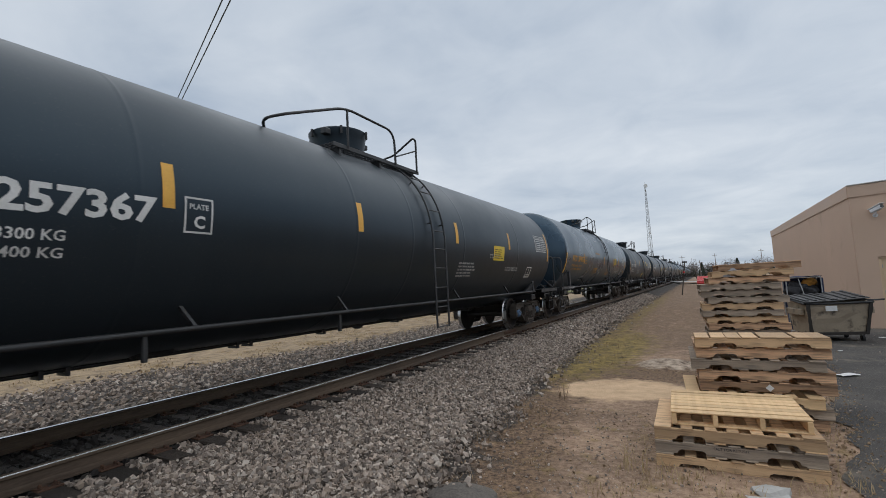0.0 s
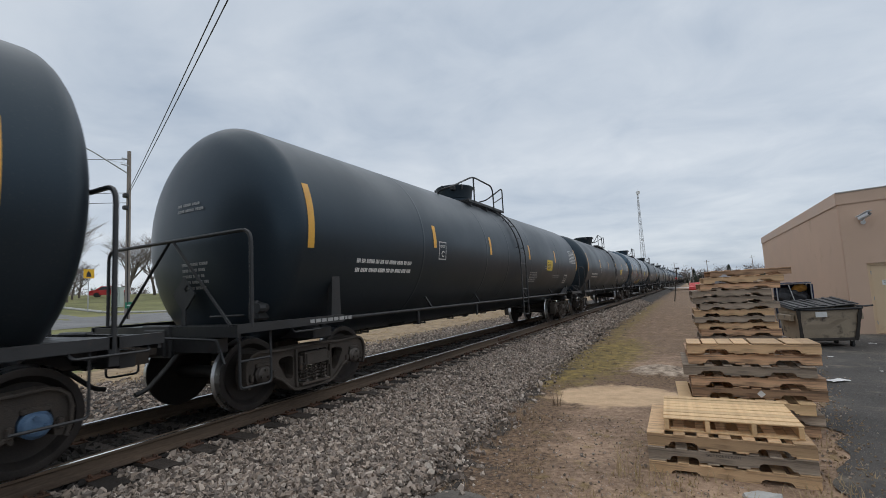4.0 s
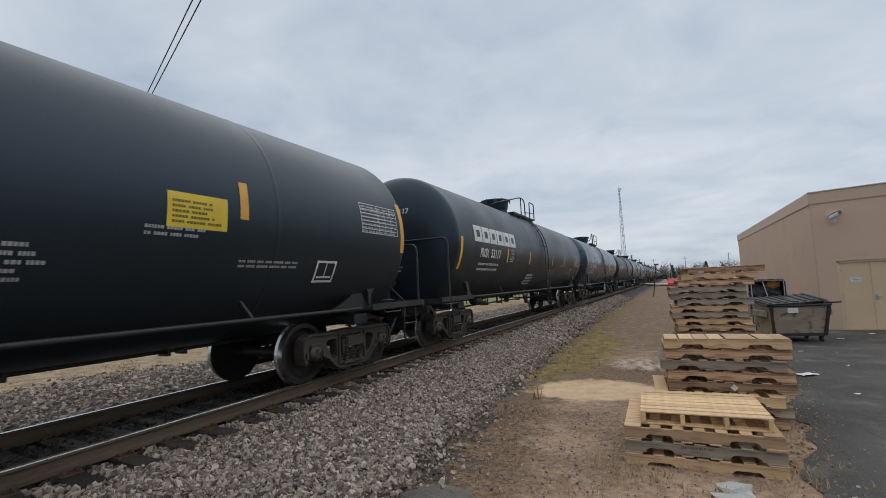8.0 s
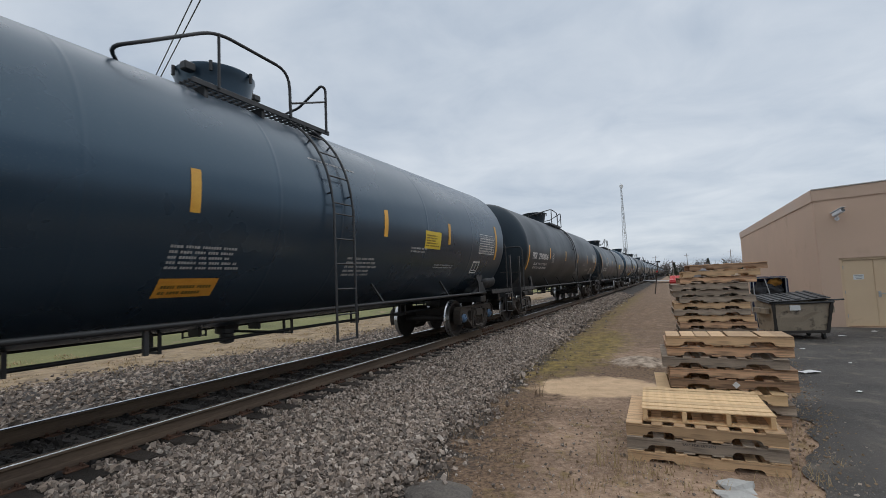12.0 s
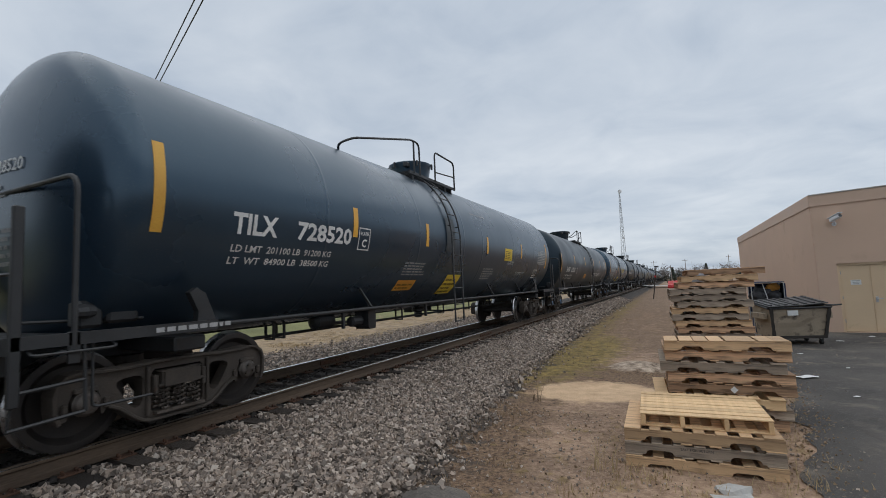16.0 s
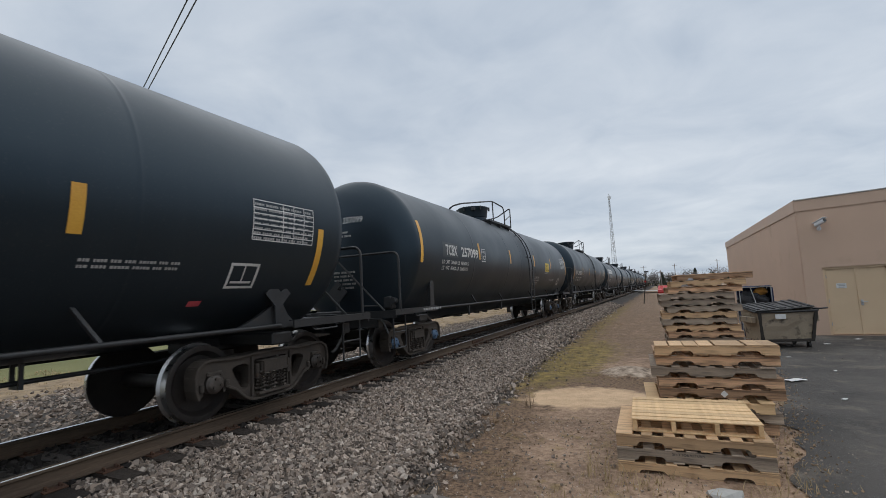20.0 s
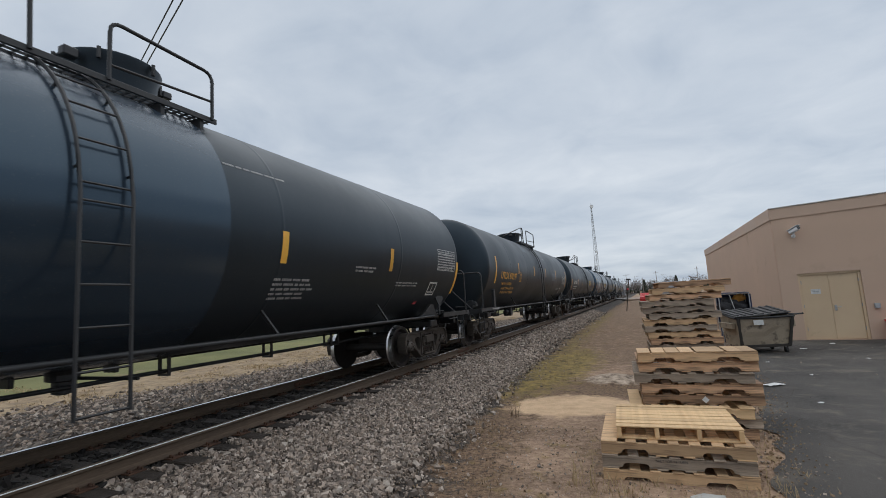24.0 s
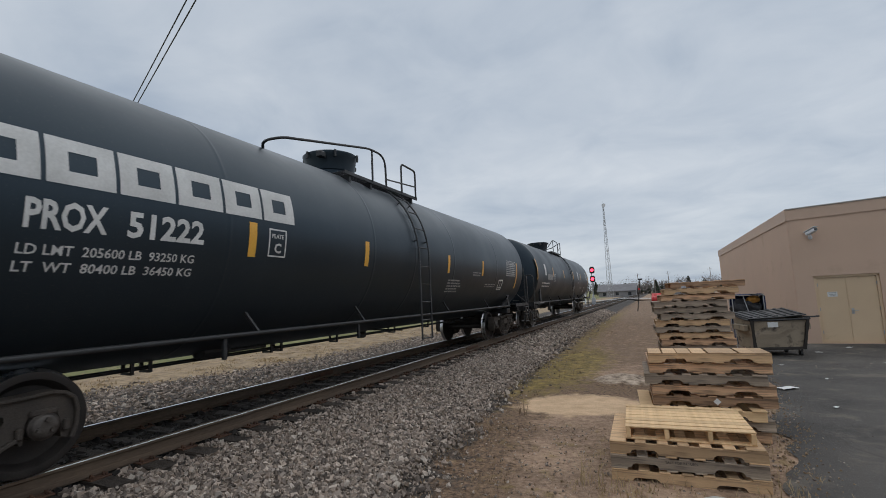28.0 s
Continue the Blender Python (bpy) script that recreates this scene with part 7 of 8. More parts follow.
def conifer(m, height, seed, label):
    rnd = random.Random(seed)
    t = thing("conifer", m, label, "tree")
    bm = bmesh.new()
    tube(bm, [(0, 0, -0.2), (0, 0, height * 0.95)], [height * 0.02, height * 0.003], 6)
    part("trunk", bm, M_BARK, t)
    bm = bmesh.new()
    for k in range(5200):
        z = height * (0.12 + 0.86 * rnd.random() ** 0.9)
        r = height * 0.25 * (1 - z / height) ** 0.8 + 0.1
        a, q = rnd.uniform(0, 6.28), r * rnd.uniform(0.45, 1.05)
        c = Vector((q * math.cos(a), q * math.sin(a), z - 0.15 * q))
        s = height * 0.017 * rnd.uniform(0.6, 1.4)
        vs = [bm.verts.new(c + Vector((rnd.uniform(-1, 1), rnd.uniform(-1, 1), rnd.uniform(-0.6, 0.6))) * s) for _ in range(4)]
        for f in ((0, 1, 2), (0, 2, 3), (0, 3, 1), (1, 3, 2)):
            bm.faces.new([vs[j] for j in f])
    part("foliage", bm, M_NEEDLE, t)
    return t


def street_things():
    # utility pole with a lamp arm
    zg = ground_z(-29, 17.5)
    p = thing("utility_pole", pose(-29, 17.5, zg), "grey timber utility pole with a street lamp arm", "utility pole")
    bm = bmesh.new()
    tube(bm, [(0, 0, -0.3), (0, 0, 11.8)], [0.17, 0.12], 12)
    part("pole", bm, M_POLE, p)
    bm = bmesh.new()
    tube(bm, bend([(0, -0.1, 10.2), (0.1, -2.6, 11.35), (0.2, -4.0, 11.55)], 0.6, 5), 0.04, 6)
    tube(bm, [(0, 0, 10.9), (0.05, -1.4, 10.85)], 0.012, 4)
    arm = part("lamp_arm", bm, M_GALV, p)
    bm = bmesh.new()
    box(bm, (0.2, -4.35, 11.55), (0.26, 0.8, 0.13), None, 0.05)
    part("lamp_head", bm, M_GALV, arm, "grey cobra-head street lamp")
    for z, r in ((8.55, 0.2), (7.7, 0.14)):
        bm = bmesh.new()
        box(bm, (0.12, -0.25, z), (0.3, 0.34, 0.3), None, 0.06)
        part("junction_box", bm, M_LID, p)
    bm = bmesh.new()
    tube(bm, [(0.16, -0.1, 8.4), (0.19, -0.1, 3.0), (0.19, -0.05, 0.0)], 0.035, 6)
    part("conduit", bm, M_LID, p)
    for k in (0, 1):
        bm = bmesh.new()
        box(bm, (0.05, -0.3, 10.75 + 0.45 * k), (0.1, 0.5 - 0.1 * k, 0.06), None, 0.01)
        part("insulator", bm, M_GALV, p)
    bm = bmesh.new()
    box(bm, (0.2, -0.02, 0.95), (0.02, 0.42, 0.42), None, 0.02)
    sg = part("green_sign", bm, M_SIGNGREEN, p, "small green route sign")
    bm = bmesh.new()
    box(bm, (0.213, -0.02, 0.95), (0.004, 0.22, 0.06))
    part("sign_mark", bm, M_WHITEPLASTIC, sg)
    # the two wires that cross high over the tracks
    for k, dz in enumerate((0.0, 0.22)):
        a, b = Vector((-29, 17.4, 9.2 + dz)), Vector((40, -10.6 - 0.3 * k, 10.4 + dz))
        pts = [a.lerp(b, t) - Vector((0, 0, 1.4 * 4 * t * (1 - t) * 0.35)) for t in np.linspace(0, 1, 40)]
        bm = bmesh.new()
        tube(bm, pts, 0.017, 5)
        tagged(part("overhead_wire", bm, M_LID), "black overhead cable crossing above the railway", "cable", "overhead wires")
    for k, (y0, z0) in enumerate(((40, 7.8), (40, 8.5), (40, 10.9))):
        a, b = Vector((-29, 17.5, z0 + 1.0)), Vector((-70, -20, z0 + 3))
        bm = bmesh.new()
        tube(bm, [a.lerp(b, t) - Vector((0, 0, 0.8 * 4 * t * (1 - t))) for t in np.linspace(0, 1, 20)], 0.02, 4)
        tagged(part("utility_line", bm, M_LID), "thin black utility line along the street", "cable", "overhead wires")
    # crossing sign
    s = thing("warning_sign", pose(-38, 19.1, ground_z(-38, 19.1)), "yellow diamond-backed pedestrian warning sign on a steel post", "road sign")
    bm = bmesh.new()
    box(bm, (0, 0, 1.65), (0.06, 0.06, 3.4), None, 0.008)
    part("post", bm, M_GALV, s)
    bm = bmesh.new()
    box(bm, (0.05, 0, 3.1), (0.012, 0.75, 0.75), None, 0.02)
    pl = part("plate", bm, M_SIGNYELLOW, s)
    bm = bmesh.new()
    prism(bm, [(-0.18, 2.85), (0.18, 2.85), (0.12, 3.15), (-0.05, 3.33), (-0.15, 3.15)], 0.058, 0.062, "yz")
    part("sign_mark", bm, M_LID, pl)
    # pale cabinet on the verge
    c = thing("utility_cabinet", pose(-42, 23.2, ground_z(-42, 23.2), 0, 0, 25), "pale grey-green utility cabinet on the grass verge", "utility cabinet")
    bm = bmesh.new()
    box(bm, (0, 0, 0.9), (0.8, 0.6, 1.8), None, 0.03)
    part("body", bm, M_CABINET, c)
    bm = bmesh.new()
    box(bm, (0.42, 0, 0.95), (0.03, 0.5, 1.5), None, 0.01)
    part("door", bm, M_CABINET, c)
    bm = bmesh.new()
    box(bm, (0, 0, 1.83), (0.9, 0.7, 0.06), None, 0.01)
    part("lid", bm, M_CABINET, c)
    # red car parked up the verge
    car_shape("parked_car", pose(-64, 33, ground_z(-64, 33), 0, 0, 60), M_CARRED, "red saloon car parked beyond the grass verge")
    house_shape("house", pose(-62, 46, 3.0, 0, 0, 35), 9, 7, 3.0, 2.6, "grey house with a dark gable roof behind the trees")
    house_shape("house", pose(-75, 18, 3.4, 0, 0, 80), 12, 7, 2.6, 2.0, "low pale house beside the street")
    bare_tree(pose(-54, 24, ground_z(-54, 24)), 12.5, 3, "large bare grey deciduous tree on the verge", 0.75, 6)
    bare_tree(pose(-57, 31.5, ground_z(-57, 31.5)), 12, 5, "bare grey deciduous tree beside the parked car", 0.7, 6)
    bare_tree(pose(-66, 40, 3.2), 11, 9, "bare grey deciduous tree behind the parked car", 0.7)
    for k, (x, y, h) in enumerate(((-60, 27, 6.0), (-63, 29, 6.5), (-66, 27.5, 7.0))):
        bare_tree(pose(x, y, ground_z(x, y)), h, 20 + k, "dense reddish-brown bare shrub on the verge", 1.0, 6, "shrub")
    conifer(pose(-58, 40, 3.2), 9, 14, "dark green conifer beside the house")


def car_shape(name, m, paint, label):
    c = thing(name, m, label, "car")
    bm = bmesh.new()
    prism(bm, [(-2.2, 0.3), (2.2, 0.3), (2.25, 0.65), (2.1, 0.85), (1.2, 0.95), (0.6, 1.42), (-0.9, 1.45), (-1.6, 0.98), (-2.15, 0.9), (-2.25, 0.6)], -0.85, 0.85, "xz")
    part("body", bm, paint, c)
    for s in (-0.853, 0.853):
        bm = bmesh.new()
        prism(bm, [(-1.3, 0.98), (0.95, 0.98), (0.5, 1.36), (-0.85, 1.38)], s, s * 1.01, "xz")
        part("side_window", bm, M_DARKGLASS, c)
        for x in (-1.4, 1.4):
            bm = bmesh.new()
            tube(bm, [(x, s * 0.85, 0.32), (x, s * 1.03, 0.32)], 0.32, 16)
            part("wheel", bm, M_RUBBER, c)
    return c


def house_shape(name, m, w, d, h, r, label):
    c = thing(name, m, label, "house")
    bm = bmesh.new()
    prism(bm, [(-d / 2, -1), (d / 2, -1), (d / 2, h), (0, h + r - 0.15), (-d / 2, h)], -w / 2, w / 2, "yz")
    part("wall", bm, M_HOUSE, c)
    bm = bmesh.new()
    for s in (-1, 1):
        prism(bm, [(s * (d / 2 + 0.4), h - 0.25), (s * (d / 2 + 0.4), h - 0.05), (0, h + r + 0.1), (0, h + r - 0.1)], -w / 2 - 0.4, w / 2 + 0.4, "yz")
    part("roof", bm, M_HOUSEROOF, c)
    for k in range(3):
        for s in (-1, 1):
            bm = bmesh.new()
            box(bm, (-w / 3 + k * w / 3, s * (d / 2 + 0.01), h * 0.52), (1.1, 0.06, 1.2))
            part("window", bm, M_DARKGLASS, c)
    for s in (-1, 1):
        bm = bmesh.new()
        box(bm, (s * (w / 2 + 0.01), 0.8, h * 0.52), (0.06, 1.1, 1.2))
        part("window", bm, M_DARKGLASS, c)
    return c


street_things()


def distance():
    """The end of the view: crossing road, signals, tower, low houses and winter woods."""
    sheet("crossing_road", axis_steps((-60, 60, 6)), axis_steps((96, 104, 2)), 0.26, M_CONC, "pale concrete road crossing the railway", "road")
    # signal mast with two red lamps
    s = thing("railway_signal", pose(-4.15, 80, -0.4), "railway signal mast with two red lamps lit", "railway signal")
    bm = bmesh.new()
    tube(bm, [(0, 0.15, 0), (0, 0.15, 6.2)], 0.08, 8)
    part("mast", bm, M_GALV, s)
    bm = bmesh.new()
    box(bm, (0, 0.1, 0.5), (0.6, 0.5, 1.0), None, 0.03)
    part("relay_box", bm, M_GALV, s)
    for z in (5.6, 4.12):
        bm = bmesh.new()
        lathe(bm, [(-0.1, 0.38), (-0.13, 0.38), (-0.13, 0.3), (-0.1, 0.3)], "y", (0.12, 0, z), 16)
        box(bm, (0.12, 0.02, z), (0.8, 0.24, 1.1), None, 0.2)
        h = part("signal_head", bm, M_LID, s)
        bm = bmesh.new()
        tube(bm, [(0.12, -0.17, z), (0.12, -0.11, z)], 0.26, 14)
        part("lamp", bm, M_REDLAMP, h, "glowing red signal lamp")
    # lattice tower
    t = thing("lattice_tower", pose(-6.9, 147, -0.3), "tall slender steel lattice radio tower with dish antennas", "radio tower")
    H, b = 28.6, 0.82
    def leg(k, z):
        a = radians(90 + 120 * k)
        r = b * (1 - z / H) + 0.17
        return Vector((r * math.cos(a), r * math.sin(a), z))
    for k in range(3):
        bm = bmesh.new()
        tube(bm, [leg(k, 0), leg(k, H)], 0.055, 5)
        part("leg", bm, M_GALV, t)
    bm = bmesh.new()
    zs = np.linspace(0, H, 26)
    for z0, z1 in zip(zs, zs[1:]):
        for k in range(3):
            tube(bm, [leg(k, z0), leg((k + 1) % 3, z1)], 0.022, 3)
            tube(bm, [leg((k + 1) % 3, z0), leg(k, z1)], 0.022, 3)
    part("bracing", bm, M_GALV, t)
    for z, r in ((28.3, 0.55), (14.2, 0.35)):
        bm = bmesh.new()
        lathe(bm, [(-0.5, r), (-0.2, r), (0.25, 0.2)], "y", (0.2, -0.5, z), 16)
        part("dish", bm, M_WHITEPLASTIC, t, "pale round dish antenna")
    bm = bmesh.new()
    tube(bm, [(0, 0, H - 0.5), (0, 0, H + 1.0)], 0.03, 5)
    part("mast", bm, M_GALV, t)
    # crossing post beside the track
    p = thing("marker_post", pose(3.6, 46.5, ground_z(3.6, 46.5)), "leaning dark steel post with a small red marker", "marker post")
    bm = bmesh.new()
    tube(bm, [(0, 0, -0.1), (0.45, 0, 2.95)], 0.05, 6)
    part("post", bm, M_TRUCK, p)
    bm = bmesh.new()
    box(bm, (0.3, -0.07, 2.05), (0.16, 0.03, 0.16), None, 0.02)
    part("marker", bm, M_RED, p)
    bm = bmesh.new()
    box(bm, (0.45, -0.02, 2.95), (0.4, 0.1, 0.14), None, 0.03)
    part("cap", bm, M_LID, p)
    # crossing gate stubs
    for x in (-4.6, -6.0):
        g = thing("crossing_post", pose(x, 84, -0.4), "white crossing post beside the road", "post")
        bm = bmesh.new()
        tube(bm, [(0, 0, 0), (0, 0, 1.6)], 0.14, 8)
        part("post", bm, M_WHITEPLASTIC, g)
    house_shape("house", pose(-7.8, 190, -0.5, 0, 0, 0), 13.4, 9, 2.3, 2.4, "grey house with a broad shingle roof beyond the crossing")
    house_shape("house", pose(13.5, 192, -0.5, 0, 0, 8), 8, 7, 2.3, 2.0, "pale house beyond the crossing road")
    house_shape("house", pose(-30, 200, -0.5, 0, 0, -10), 16, 10, 2.8, 2.4, "low grey building beyond the crossing")
    car_shape("parked_car", pose(5.7, 72.5, -0.5, 0, 0, 86), M_CARRED, "red car parked beside the dirt strip")
    for k, (x, y, h) in enumerate(((5.3, 112, 4.6), (9.2, 150, 7.2), (21, 160, 8), (-20, 170, 8), (0.2, 175, 8))):
        q = thing("utility_pole", pose(x, y, -0.5), "distant grey timber utility pole", "utility pole", "distant poles")
        bm = bmesh.new()
        tube(bm, [(0, 0, 0), (0, 0, h)], [0.12, 0.08], 6)
        part("pole", bm, M_POLE, q)
        bm = bmesh.new()
        box(bm, (0, 0, h - 0.5), (1.3 if k != 4 else 2.0, 0.09, 0.09))
        part("crossarm", bm, M_POLE, q)
    rnd = random.Random(12)
    for k in range(4):
        conifer(pose(-22 + 14 * k, rnd.uniform(235, 260), -0.5), rnd.uniform(6, 8.5), 50 + k, "distant dark green conifer behind houses")
    for k in range(12):
        bare_tree(pose(-20 + 7.5 * k + rnd.uniform(-2, 2), rnd.uniform(190, 250), -0.5), rnd.uniform(6.5, 9.5), 80 + k, "distant bare winter tree", 0.8, 4)
    # the far wood is one mass of twigs
    def wood(name, x0, y0, x1, y1, count, h, mat, seed, label, n_=120, leaf=0.4):
        r = np.random.RandomState(seed)
        tris = []
        for k in range(count):
            t = r.rand()
            x, y = x0 + (x1 - x0) * t + r.randn() * 7, y0 + (y1 - y0) * t + r.randn() * 7
            top = h * r.uniform(0.5, 1.0) * (0.8 + 0.2 * math.sin(t * 97 + seed))
            wide = top * r.uniform(0.2, 0.42)
            # an uneven crown, thickest in its middle, with a few stems below
            d = r.randn(n_, 3)
            d *= (r.rand(n_, 1) ** 0.45) / np.linalg.norm(d, axis=1, keepdims=True)
            c = np.array([x, y, ground_z(x, 300)]) + np.concatenate([d[:, :2] * wide, 0.56 * top + 0.44 * top * d[:, 2:]], 1)
            tris.append(c[:, None] + r.uniform(-1, 1, (n_, 3, 3)) * r.uniform(0.35 * leaf, leaf, (n_, 1, 1)) * np.array([0.8, 0.8, 1.2]))
            # the close-grown heart of the crown
            k_ = n_ // 3
            c = np.array([x, y, ground_z(x, 300) + 0.42 * top]) + d[:k_] * np.array([0.8 * wide, 0.8 * wide, 0.4 * top])
            tris.append(c[:, None] + r.uniform(-1, 1, (k_, 3, 3)) * r.uniform(0.4, 0.9, (k_, 1, 1)))
            stem = np.array([x, y, ground_z(x, 300)])
            tris.append(np.array([[stem + (-0.2, 0, 0), stem + (0.2, 0, 0), stem + (0, 0, top * 0.8)]]))
        bm_v = np.concatenate(tris).reshape(-1, 3)
        bm_f = [(3 * k, 3 * k + 1, 3 * k + 2) for k in range(len(bm_v) // 3)]
        tagged(new(name, raw_mesh(name, bm_v, bm_f, mat)), label, "woodland", kind="stuff")
    wood("far_wood", -260, 300, 420, 300, 900, 12.5, M_FARWOOD, 3, "distant belt of bare winter woodland")
    wood("far_wood", -260, 290, 420, 300, 260, 9.0, M_NEEDLE, 5, "distant belt of dark conifer woodland")
    wood("far_wood", -240, -80, -200, 420, 330, 14, M_FARWOOD, 8, "bare woodland beyond the street", 260, 0.25)
    wood("far_wood", 60, 160, 300, 420, 200, 11, M_FARWOOD, 9, "bare woodland behind the houses", 320, 0.24)
    wood("far_wood", 25, 232, 42, 236, 9, 9.6, M_NEEDLE, 14, "clump of dark evergreen trees behind the houses", 700, 0.3)


distance()


# ---- small things on the ground ----
def litter():
    rnd = random.Random(21)
    spots = [(7.05, 9.7, 0.3), (7.6, 12.8, 0.1), (9.0, 15.6, 0.16), (7.9, 10.9, 0.08), (9.6, 13.4, 0.1), (8.7, 16.9, 0.24), (10.0, 16.8, 0.2), (7.3, 8.3, 0.09)]
    for x, y, s in spots:
        bm = bmesh.new()
        n_ = 5
        vs = [[bm.verts.new(((i / n_ - 0.5) * s, (j / n_ - 0.5) * s * 0.6, 0.012 + 0.05 * s * rnd.random())) for j in range(n_ + 1)] for i in range(n_ + 1)]
        for i in range(n_):
            for j in range(n_):
                bm.faces.new((vs[i][j], vs[i + 1][j], vs[i + 1][j + 1], vs[i][j + 1]))
        tagged(part("paper_scrap", bm, M_PAPER, at=pose(x, y, ground_z(x, y) + 0.015, 0, 0, rnd.uniform(0, 180))), "crumpled scrap of white paper on the asphalt", "litter", "litter")
    # a lump of broken concrete in front of the nearest stack
    bm = bmesh.new()
    bmesh.ops.create_icosphere(bm, subdivisions=2, radius=0.13)
    for v in bm.verts:
        k = 1 + 0.6 * noise.noise(v.co * 13)
        v.co = Vector((v.co.x * 1.1 * k, v.co.y * 0.7 * k, max(v.co.z, -0.12) * 0.42 * k))
    tagged(part("concrete_lump", bm, M_CONC, at=pose(5.52, 4.52, -0.3)), "pale lump of broken concrete in the grass", "rubble")
    bm = bmesh.new()
    bmesh.ops.create_icosphere(bm, subdivisions=2, radius=0.15)
    for v in bm.verts:
        k = 1 + 0.6 * noise.noise(v.co * 11 + Vector((3, 0, 0)))
        v.co = Vector((v.co.x * 1.2 * k, v.co.y * 0.6 * k, max(v.co.z, -0.1) * 0.3 * k))
    tagged(part("concrete_lump", bm, M_CONC, at=pose(5.49, 4.3, -0.3)), "pale flat lump of broken concrete in the grass", "rubble")
    bm = bmesh.new()
    bmesh.ops.create_icosphere(bm, subdivisions=3, radius=0.2)
    for v in bm.verts:
        k = 1 + 0.3 * noise.noise(v.co * 6)
        v.co = Vector((v.co.x * 1.5 * k, v.co.y * k, max(v.co.z, -0.1) * 0.4 * k))
    tagged(part("flat_stone", bm, M_FIELDSTONE, at=pose(3.42, 3.55, -0.3)), "flat grey stone half buried in the dirt", "stone")


litter()


def blades(name, spots, mat, label, category, seed, droop=0.6, width=0.004):
    """Tufts of thin blades, as one object."""
    rnd = random.Random(seed)
    vs, fs = [], []
    for x, y, r, count, h in spots:
        for k in range(count):
            a, q = rnd.uniform(0, 6.28), r * math.sqrt(rnd.random())
            p = Vector((x + q * math.cos(a), y + q * math.sin(a), 0))
            p.z = ground_z(p.x, p.y) - 0.01
            d = Vector((rnd.uniform(-1, 1), rnd.uniform(-1, 1), 0)) * droop
            L = h * rnd.uniform(0.4, 1.1)
            side = Vector((-d.y, d.x, 0))
            side = side.normalized() * width if side.length > 1e-6 else Vector((width, 0, 0))
            prev = None
            for j in range(4):
                t = j / 3
                c = p + d * L * t * t + Vector((0, 0, L * (t - 0.35 * droop * t * t)))
                w = side * (1 - 0.8 * t)
                b = len(vs)
                vs += [c - w, c + w]
                if j:
                    fs.append((b - 2, b - 1, b + 1, b))
    return tagged(new(name, raw_mesh(name, vs, fs, mat)), label, category, kind="stuff")


def plants():
    rnd = random.Random(31)
    straw = [(4.52, 4.66, 0.12, 26, 0.34), (4.75, 4.55, 0.2, 34, 0.2), (5.15, 4.6, 0.3, 50, 0.12), (5.98, 4.86, 0.2, 50, 0.14), (5.8, 4.62, 0.2, 40, 0.12), (6.1, 5.4, 0.25, 30, 0.1), (6.2, 6.2, 0.25, 40, 0.1), (6.3, 7.0, 0.2, 30, 0.08)]
    straw += [(rnd.uniform(4.2, 6.1), rnd.uniform(4.0, 4.7), 0.15, 14, 0.1) for _ in range(14)]
    straw += [(rnd.uniform(5.9, 6.3) + 0.1 * (y - 5), y, 0.2, 12, 0.07) for y in np.arange(5, 14, 0.35)]
    blades("dry_grass", straw, M_STRAW, "pale dry straw grass round the pallets", "grass", 3)
    weeds = []
    for k in range(44):
        y = rnd.uniform(3.3, 9)
        weeds.append((foot_x(y) + rnd.uniform(-0.35, 0.75), y, 0.18, rnd.randint(6, 22), rnd.uniform(0.03, 0.11)))
    weeds += [(3.3, 6.9, 0.08, 12, 0.34), (3.1, 5.9, 0.12, 16, 0.2), (2.95, 4.9, 0.15, 18, 0.16)]
    for k in range(60):
        y = rnd.uniform(9, 26)
        weeds.append((foot_x(y) + rnd.uniform(-0.1, 1.4), y, 0.3, rnd.randint(8, 20), rnd.uniform(0.05, 0.14)))
    blades("dead_weeds", weeds, M_WEED, "brown dead weeds along the foot of the ballast", "weeds", 4, 0.7, 0.005)
    far = []
    for k in range(700):
        y = rnd.uniform(2, 45)
        far.append((far_edge(y) + 0.4 - 6.0 * rnd.random() ** 1.3, y, 0.3, 26, rnd.uniform(0.03, 0.14)))
    blades("dry_grass", far, M_STRAW, "tall dry grass beyond the gravel", "grass", 5, 0.9, 0.01)


plants()


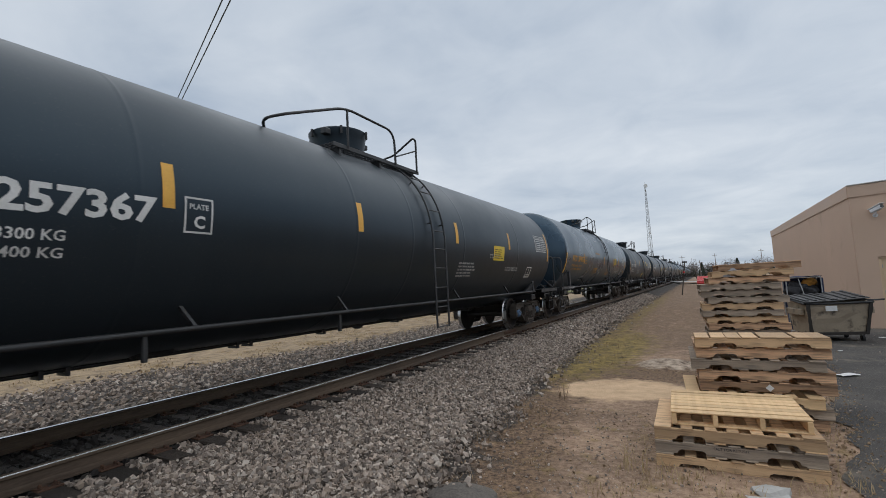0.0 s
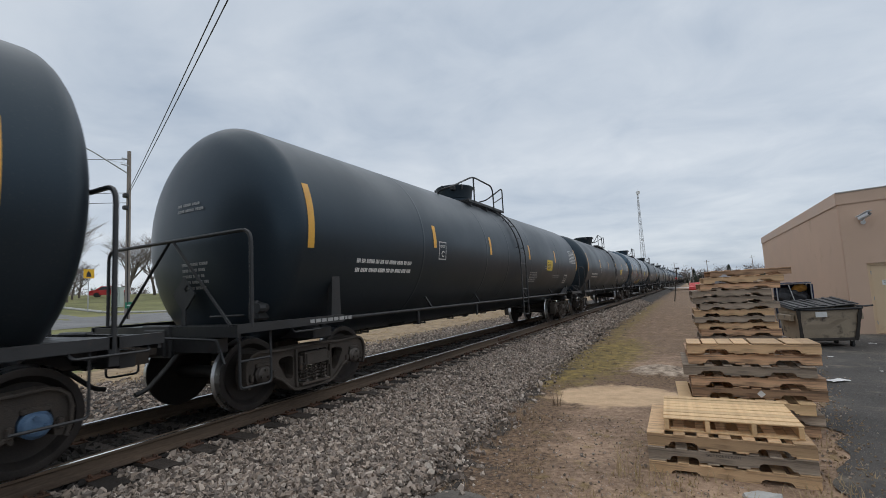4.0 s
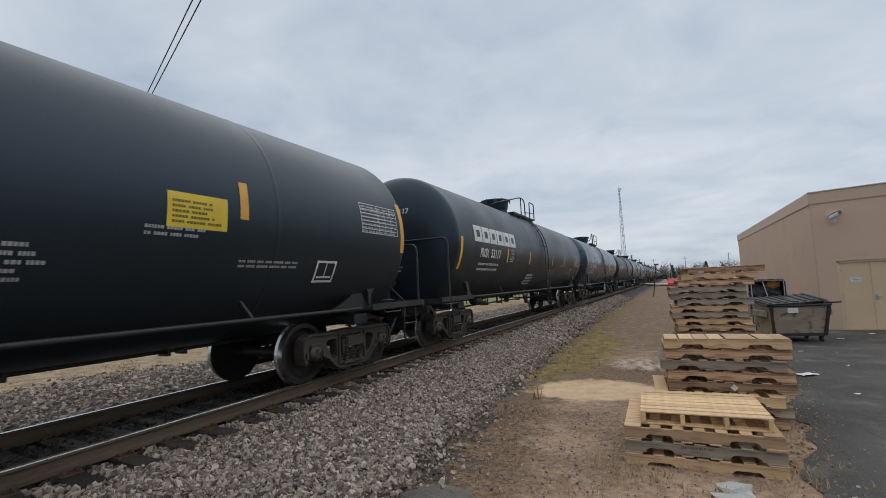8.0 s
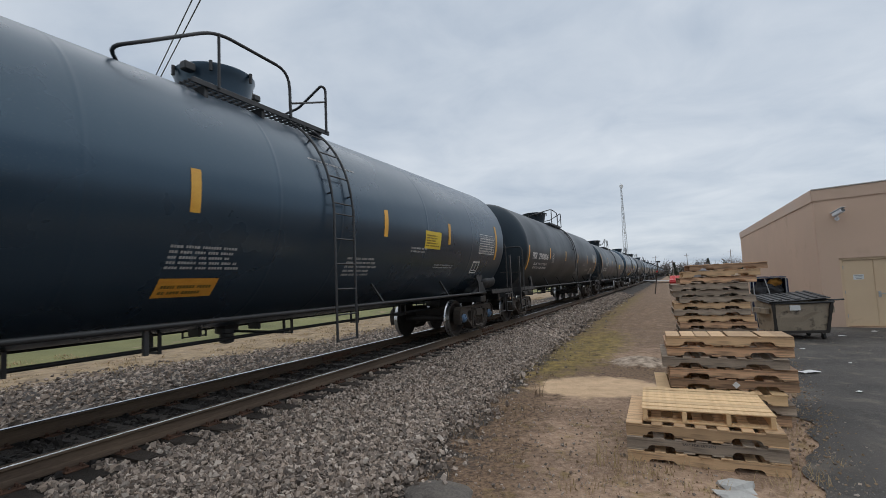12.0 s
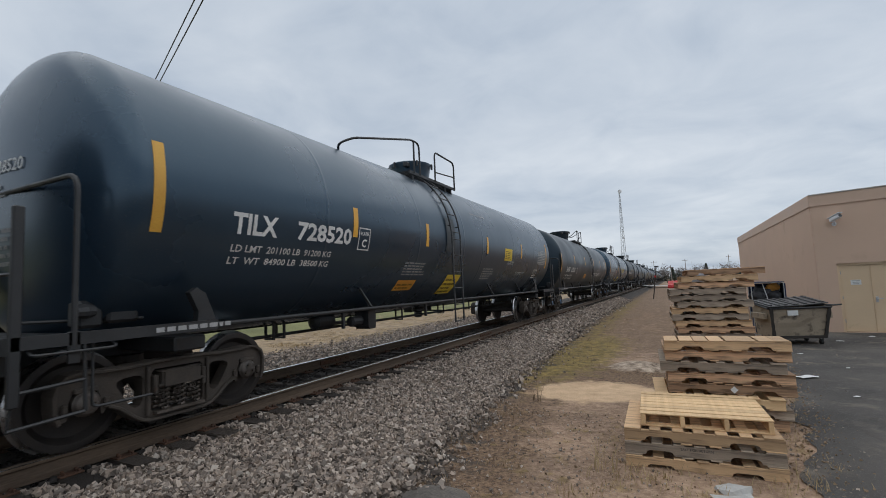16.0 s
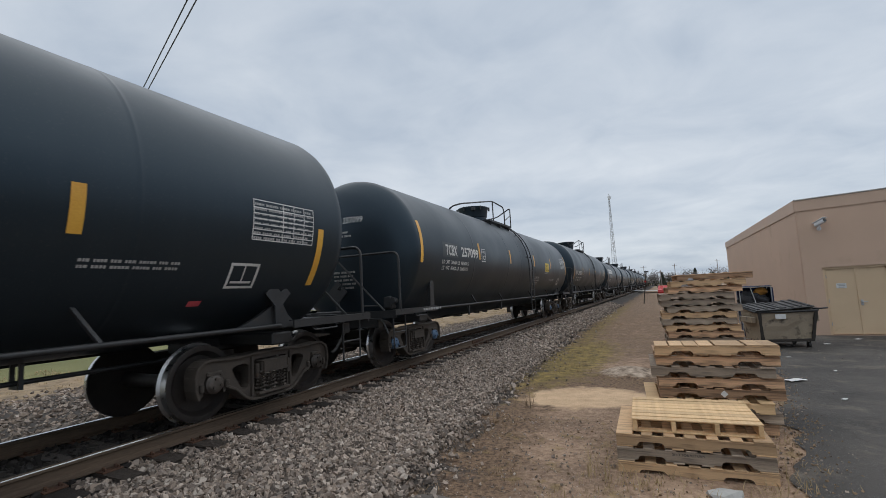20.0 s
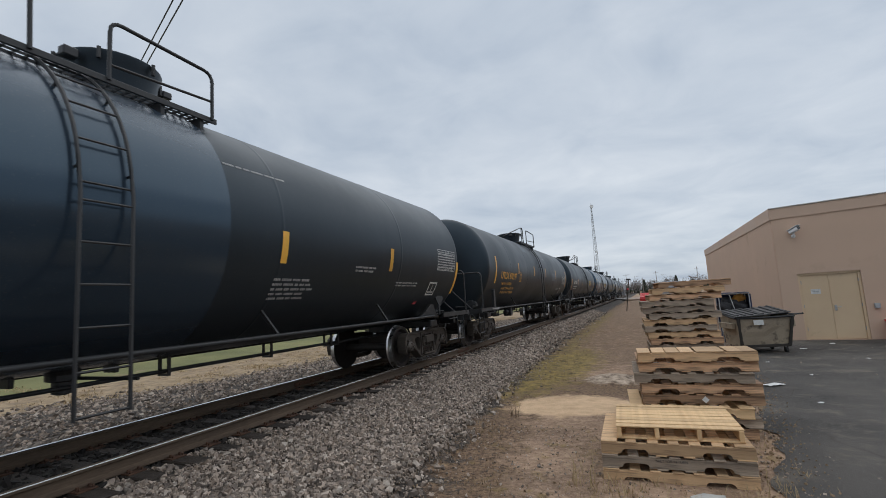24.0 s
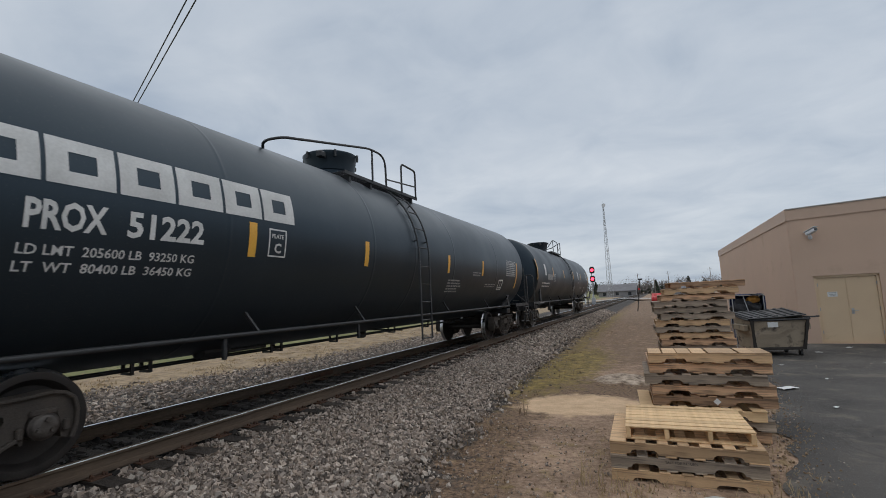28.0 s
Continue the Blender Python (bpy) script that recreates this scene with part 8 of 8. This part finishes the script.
# ---- ballast stones, by far the most numerous ----
def stones(name, count, spot, size, seed, label, mat=None):
    r = np.random.RandomState(seed)
    base = np.array([(-1, -1, -1), (1, -1, -1), (1, 1, -1), (-1, 1, -1), (-1, -1, 1), (1, -1, 1), (1, 1, 1), (-1, 1, 1)], float) * 0.5
    quad = np.array([(0, 3, 2, 1), (4, 5, 6, 7), (0, 1, 5, 4), (1, 2, 6, 5), (2, 3, 7, 6), (3, 0, 4, 7)])
    P = spot(r, count)
    s = size * (0.5 + 1.1 * r.rand(len(P), 1, 1) ** 1.5) * r.uniform(0.55, 1.3, (len(P), 1, 3))
    v = base[None] * s + r.uniform(-0.32, 0.32, (len(P), 8, 3)) * s
    q = r.randn(len(P), 4)
    q /= np.linalg.norm(q, axis=1, keepdims=True)
    w, x, y, z = q.T
    rot = np.stack([1 - 2 * (y * y + z * z), 2 * (x * y - w * z), 2 * (x * z + w * y), 2 * (x * y + w * z), 1 - 2 * (x * x + z * z), 2 * (y * z - w * x), 2 * (x * z - w * y), 2 * (y * z + w * x), 1 - 2 * (x * x + y * y)], 1).reshape(-1, 3, 3)
    v = np.einsum("nij,nkj->nki", rot, v) + P[:, None]
    f = (quad[None] + 8 * np.arange(len(P))[:, None, None]).reshape(-1, 4)
    me = bpy.data.meshes.new(name)
    me.vertices.add(8 * len(P))
    me.vertices.foreach_set("co", v.ravel())
    me.loops.add(f.size)
    me.loops.foreach_set("vertex_index", f.ravel())
    me.polygons.add(len(f))
    me.polygons.foreach_set("loop_start", np.arange(0, f.size, 4))
    me.update(calc_edges=True)
    me.materials.append(mat or M_STONES)
    me.shade_flat()
    return tagged(new(name, me), label, "ballast", kind="stuff")


def shoulder(y0, y1, power=1.0):
    def spot(r, n_):
        y = y0 + (y1 - y0) * r.rand(n_) ** power
        xf = np.array([foot_x(t) for t in y])
        x = 0.62 + (xf - 0.3 - 0.62) * r.rand(n_) ** 0.85
        far = r.rand(n_) < 0.16
        x = np.where(far, xf - 0.4 + r.exponential(0.15, n_), x)
        z = np.array([ground_z(a, b) for a, b in zip(x, y)])
        return np.stack([x, y, z + r.uniform(-0.012, 0.05, n_)], 1)
    return spot


def strip(xa, xb, y0, y1, power=1.0, cribs=False, ragged=False):
    def spot(r, n_):
        y = y0 + (y1 - y0) * r.rand(n_) ** power
        if cribs:
            # between the ties only
            y = -4.0 + 0.47 * (np.floor((y + 4.0) / 0.47) + 0.5) + r.uniform(-0.1, 0.1, n_)
        x = xa + (xb - xa) * r.rand(n_)
        if ragged:
            x = np.array([far_edge(v) for v in y]) * r.rand(n_) ** 0.9 + xb * (1 - r.rand(n_)) * 0.3
            x = np.minimum(x, xb - 0.6 * r.rand(n_) ** 2) + 0.25 * r.randn(n_) * (x < xb - 2.5)
        z = np.array([ground_z(a, b) for a, b in zip(x, y)])
        return np.stack([x, y, z + r.uniform(-0.01, 0.015, n_)], 1)
    return spot


stones("ballast_stones", 76000, shoulder(1.5, 14, 1.2), 0.0275, 1, "crushed grey ballast stone on the track shoulder")
stones("ballast_stones", 26000, shoulder(-12, 1.5, 0.8), 0.034, 10, "crushed grey ballast stone on the track shoulder")
stones("ballast_stones", 16000, shoulder(14, 45, 1.25), 0.055, 2, "crushed grey ballast stone on the track shoulder")
stones("ballast_stones", 8000, strip(-1.75, 0.12, 0, 30, 1.3), 0.045, 3, "oily ballast stone between the rails, darkened for the shade under the train", M_OILSHADE_STONES)
stones("ballast_stones", 3500, strip(0.1, 0.62, 1, 30, 1.3, True), 0.034, 6, "crushed grey ballast stone between tie ends")
stones("ballast_stones", 4000, strip(-2.15, -1.6, 1, 30, 1.3, True), 0.045, 7, "grey ballast stone at the far tie ends")
stones("ballast_stones", 30000, strip(-8.0, -2.1, 1, 40, 1.25, False, True), 0.046, 4, "crushed grey ballast stone beyond the track")
stones("scattered_gravel", 600, strip(6.3, 11, 3.5, 17, 1.2), 0.014, 9, "scattered grit and pebbles on asphalt")
def lot_edge(r, n_):
    y = 2.0 + 15 * r.rand(n_) ** 1.2
    x = 5.5 + 0.135 * y + r.randn(n_) * 0.16
    return np.stack([x, y, np.array([ground_z(a, b) for a, b in zip(x, y)]) + 0.012], 1)


stones("scattered_gravel", 700, lot_edge, 0.012, 11, "grit and pebbles along a broken asphalt edge")
stones("leaf_litter", 1200, lot_edge, 0.013, 12, "brown leaf litter along a broken asphalt edge", M_WEED)
stones("leaf_litter", 1300, strip(2.4, 5.6, 2.2, 6.4, 1.0), 0.01, 13, "brown leaf litter scattered over bare dirt", M_WEED)
stones("scattered_gravel", 2400, strip(2.4, 5.4, 2.2, 6.5, 1.0), 0.011, 5, "scattered small gravel on bare dirt")


# ---- what moves ----
def travelled(t):
    return 21.527 * t + 0.001446 * t * t


def motions():
    for car, front in zip(TRAIN, FRONTS):
        walk(car, [(t, pose(XC, front - travelled(t), 0)) for t in range(0, 29, 2)])
    # wheels turn while their car is within sight of the camera
    for w, y, car in WHEELSETS:
        front = FRONTS[TRAIN.index(car)]
        rows, last = [], None
        for k in range(0, 841):
            t = k / 30
            if k in (0, 840) or -12 < front + y - travelled(t) < 90:
                at = min(max(travelled(t), front + y - 90), front + y + 12)
                rows.append((t, pose(0, y, 0.457, math.degrees((at - front) / 0.462) % 360)))
        walk(w, rows)


motions()
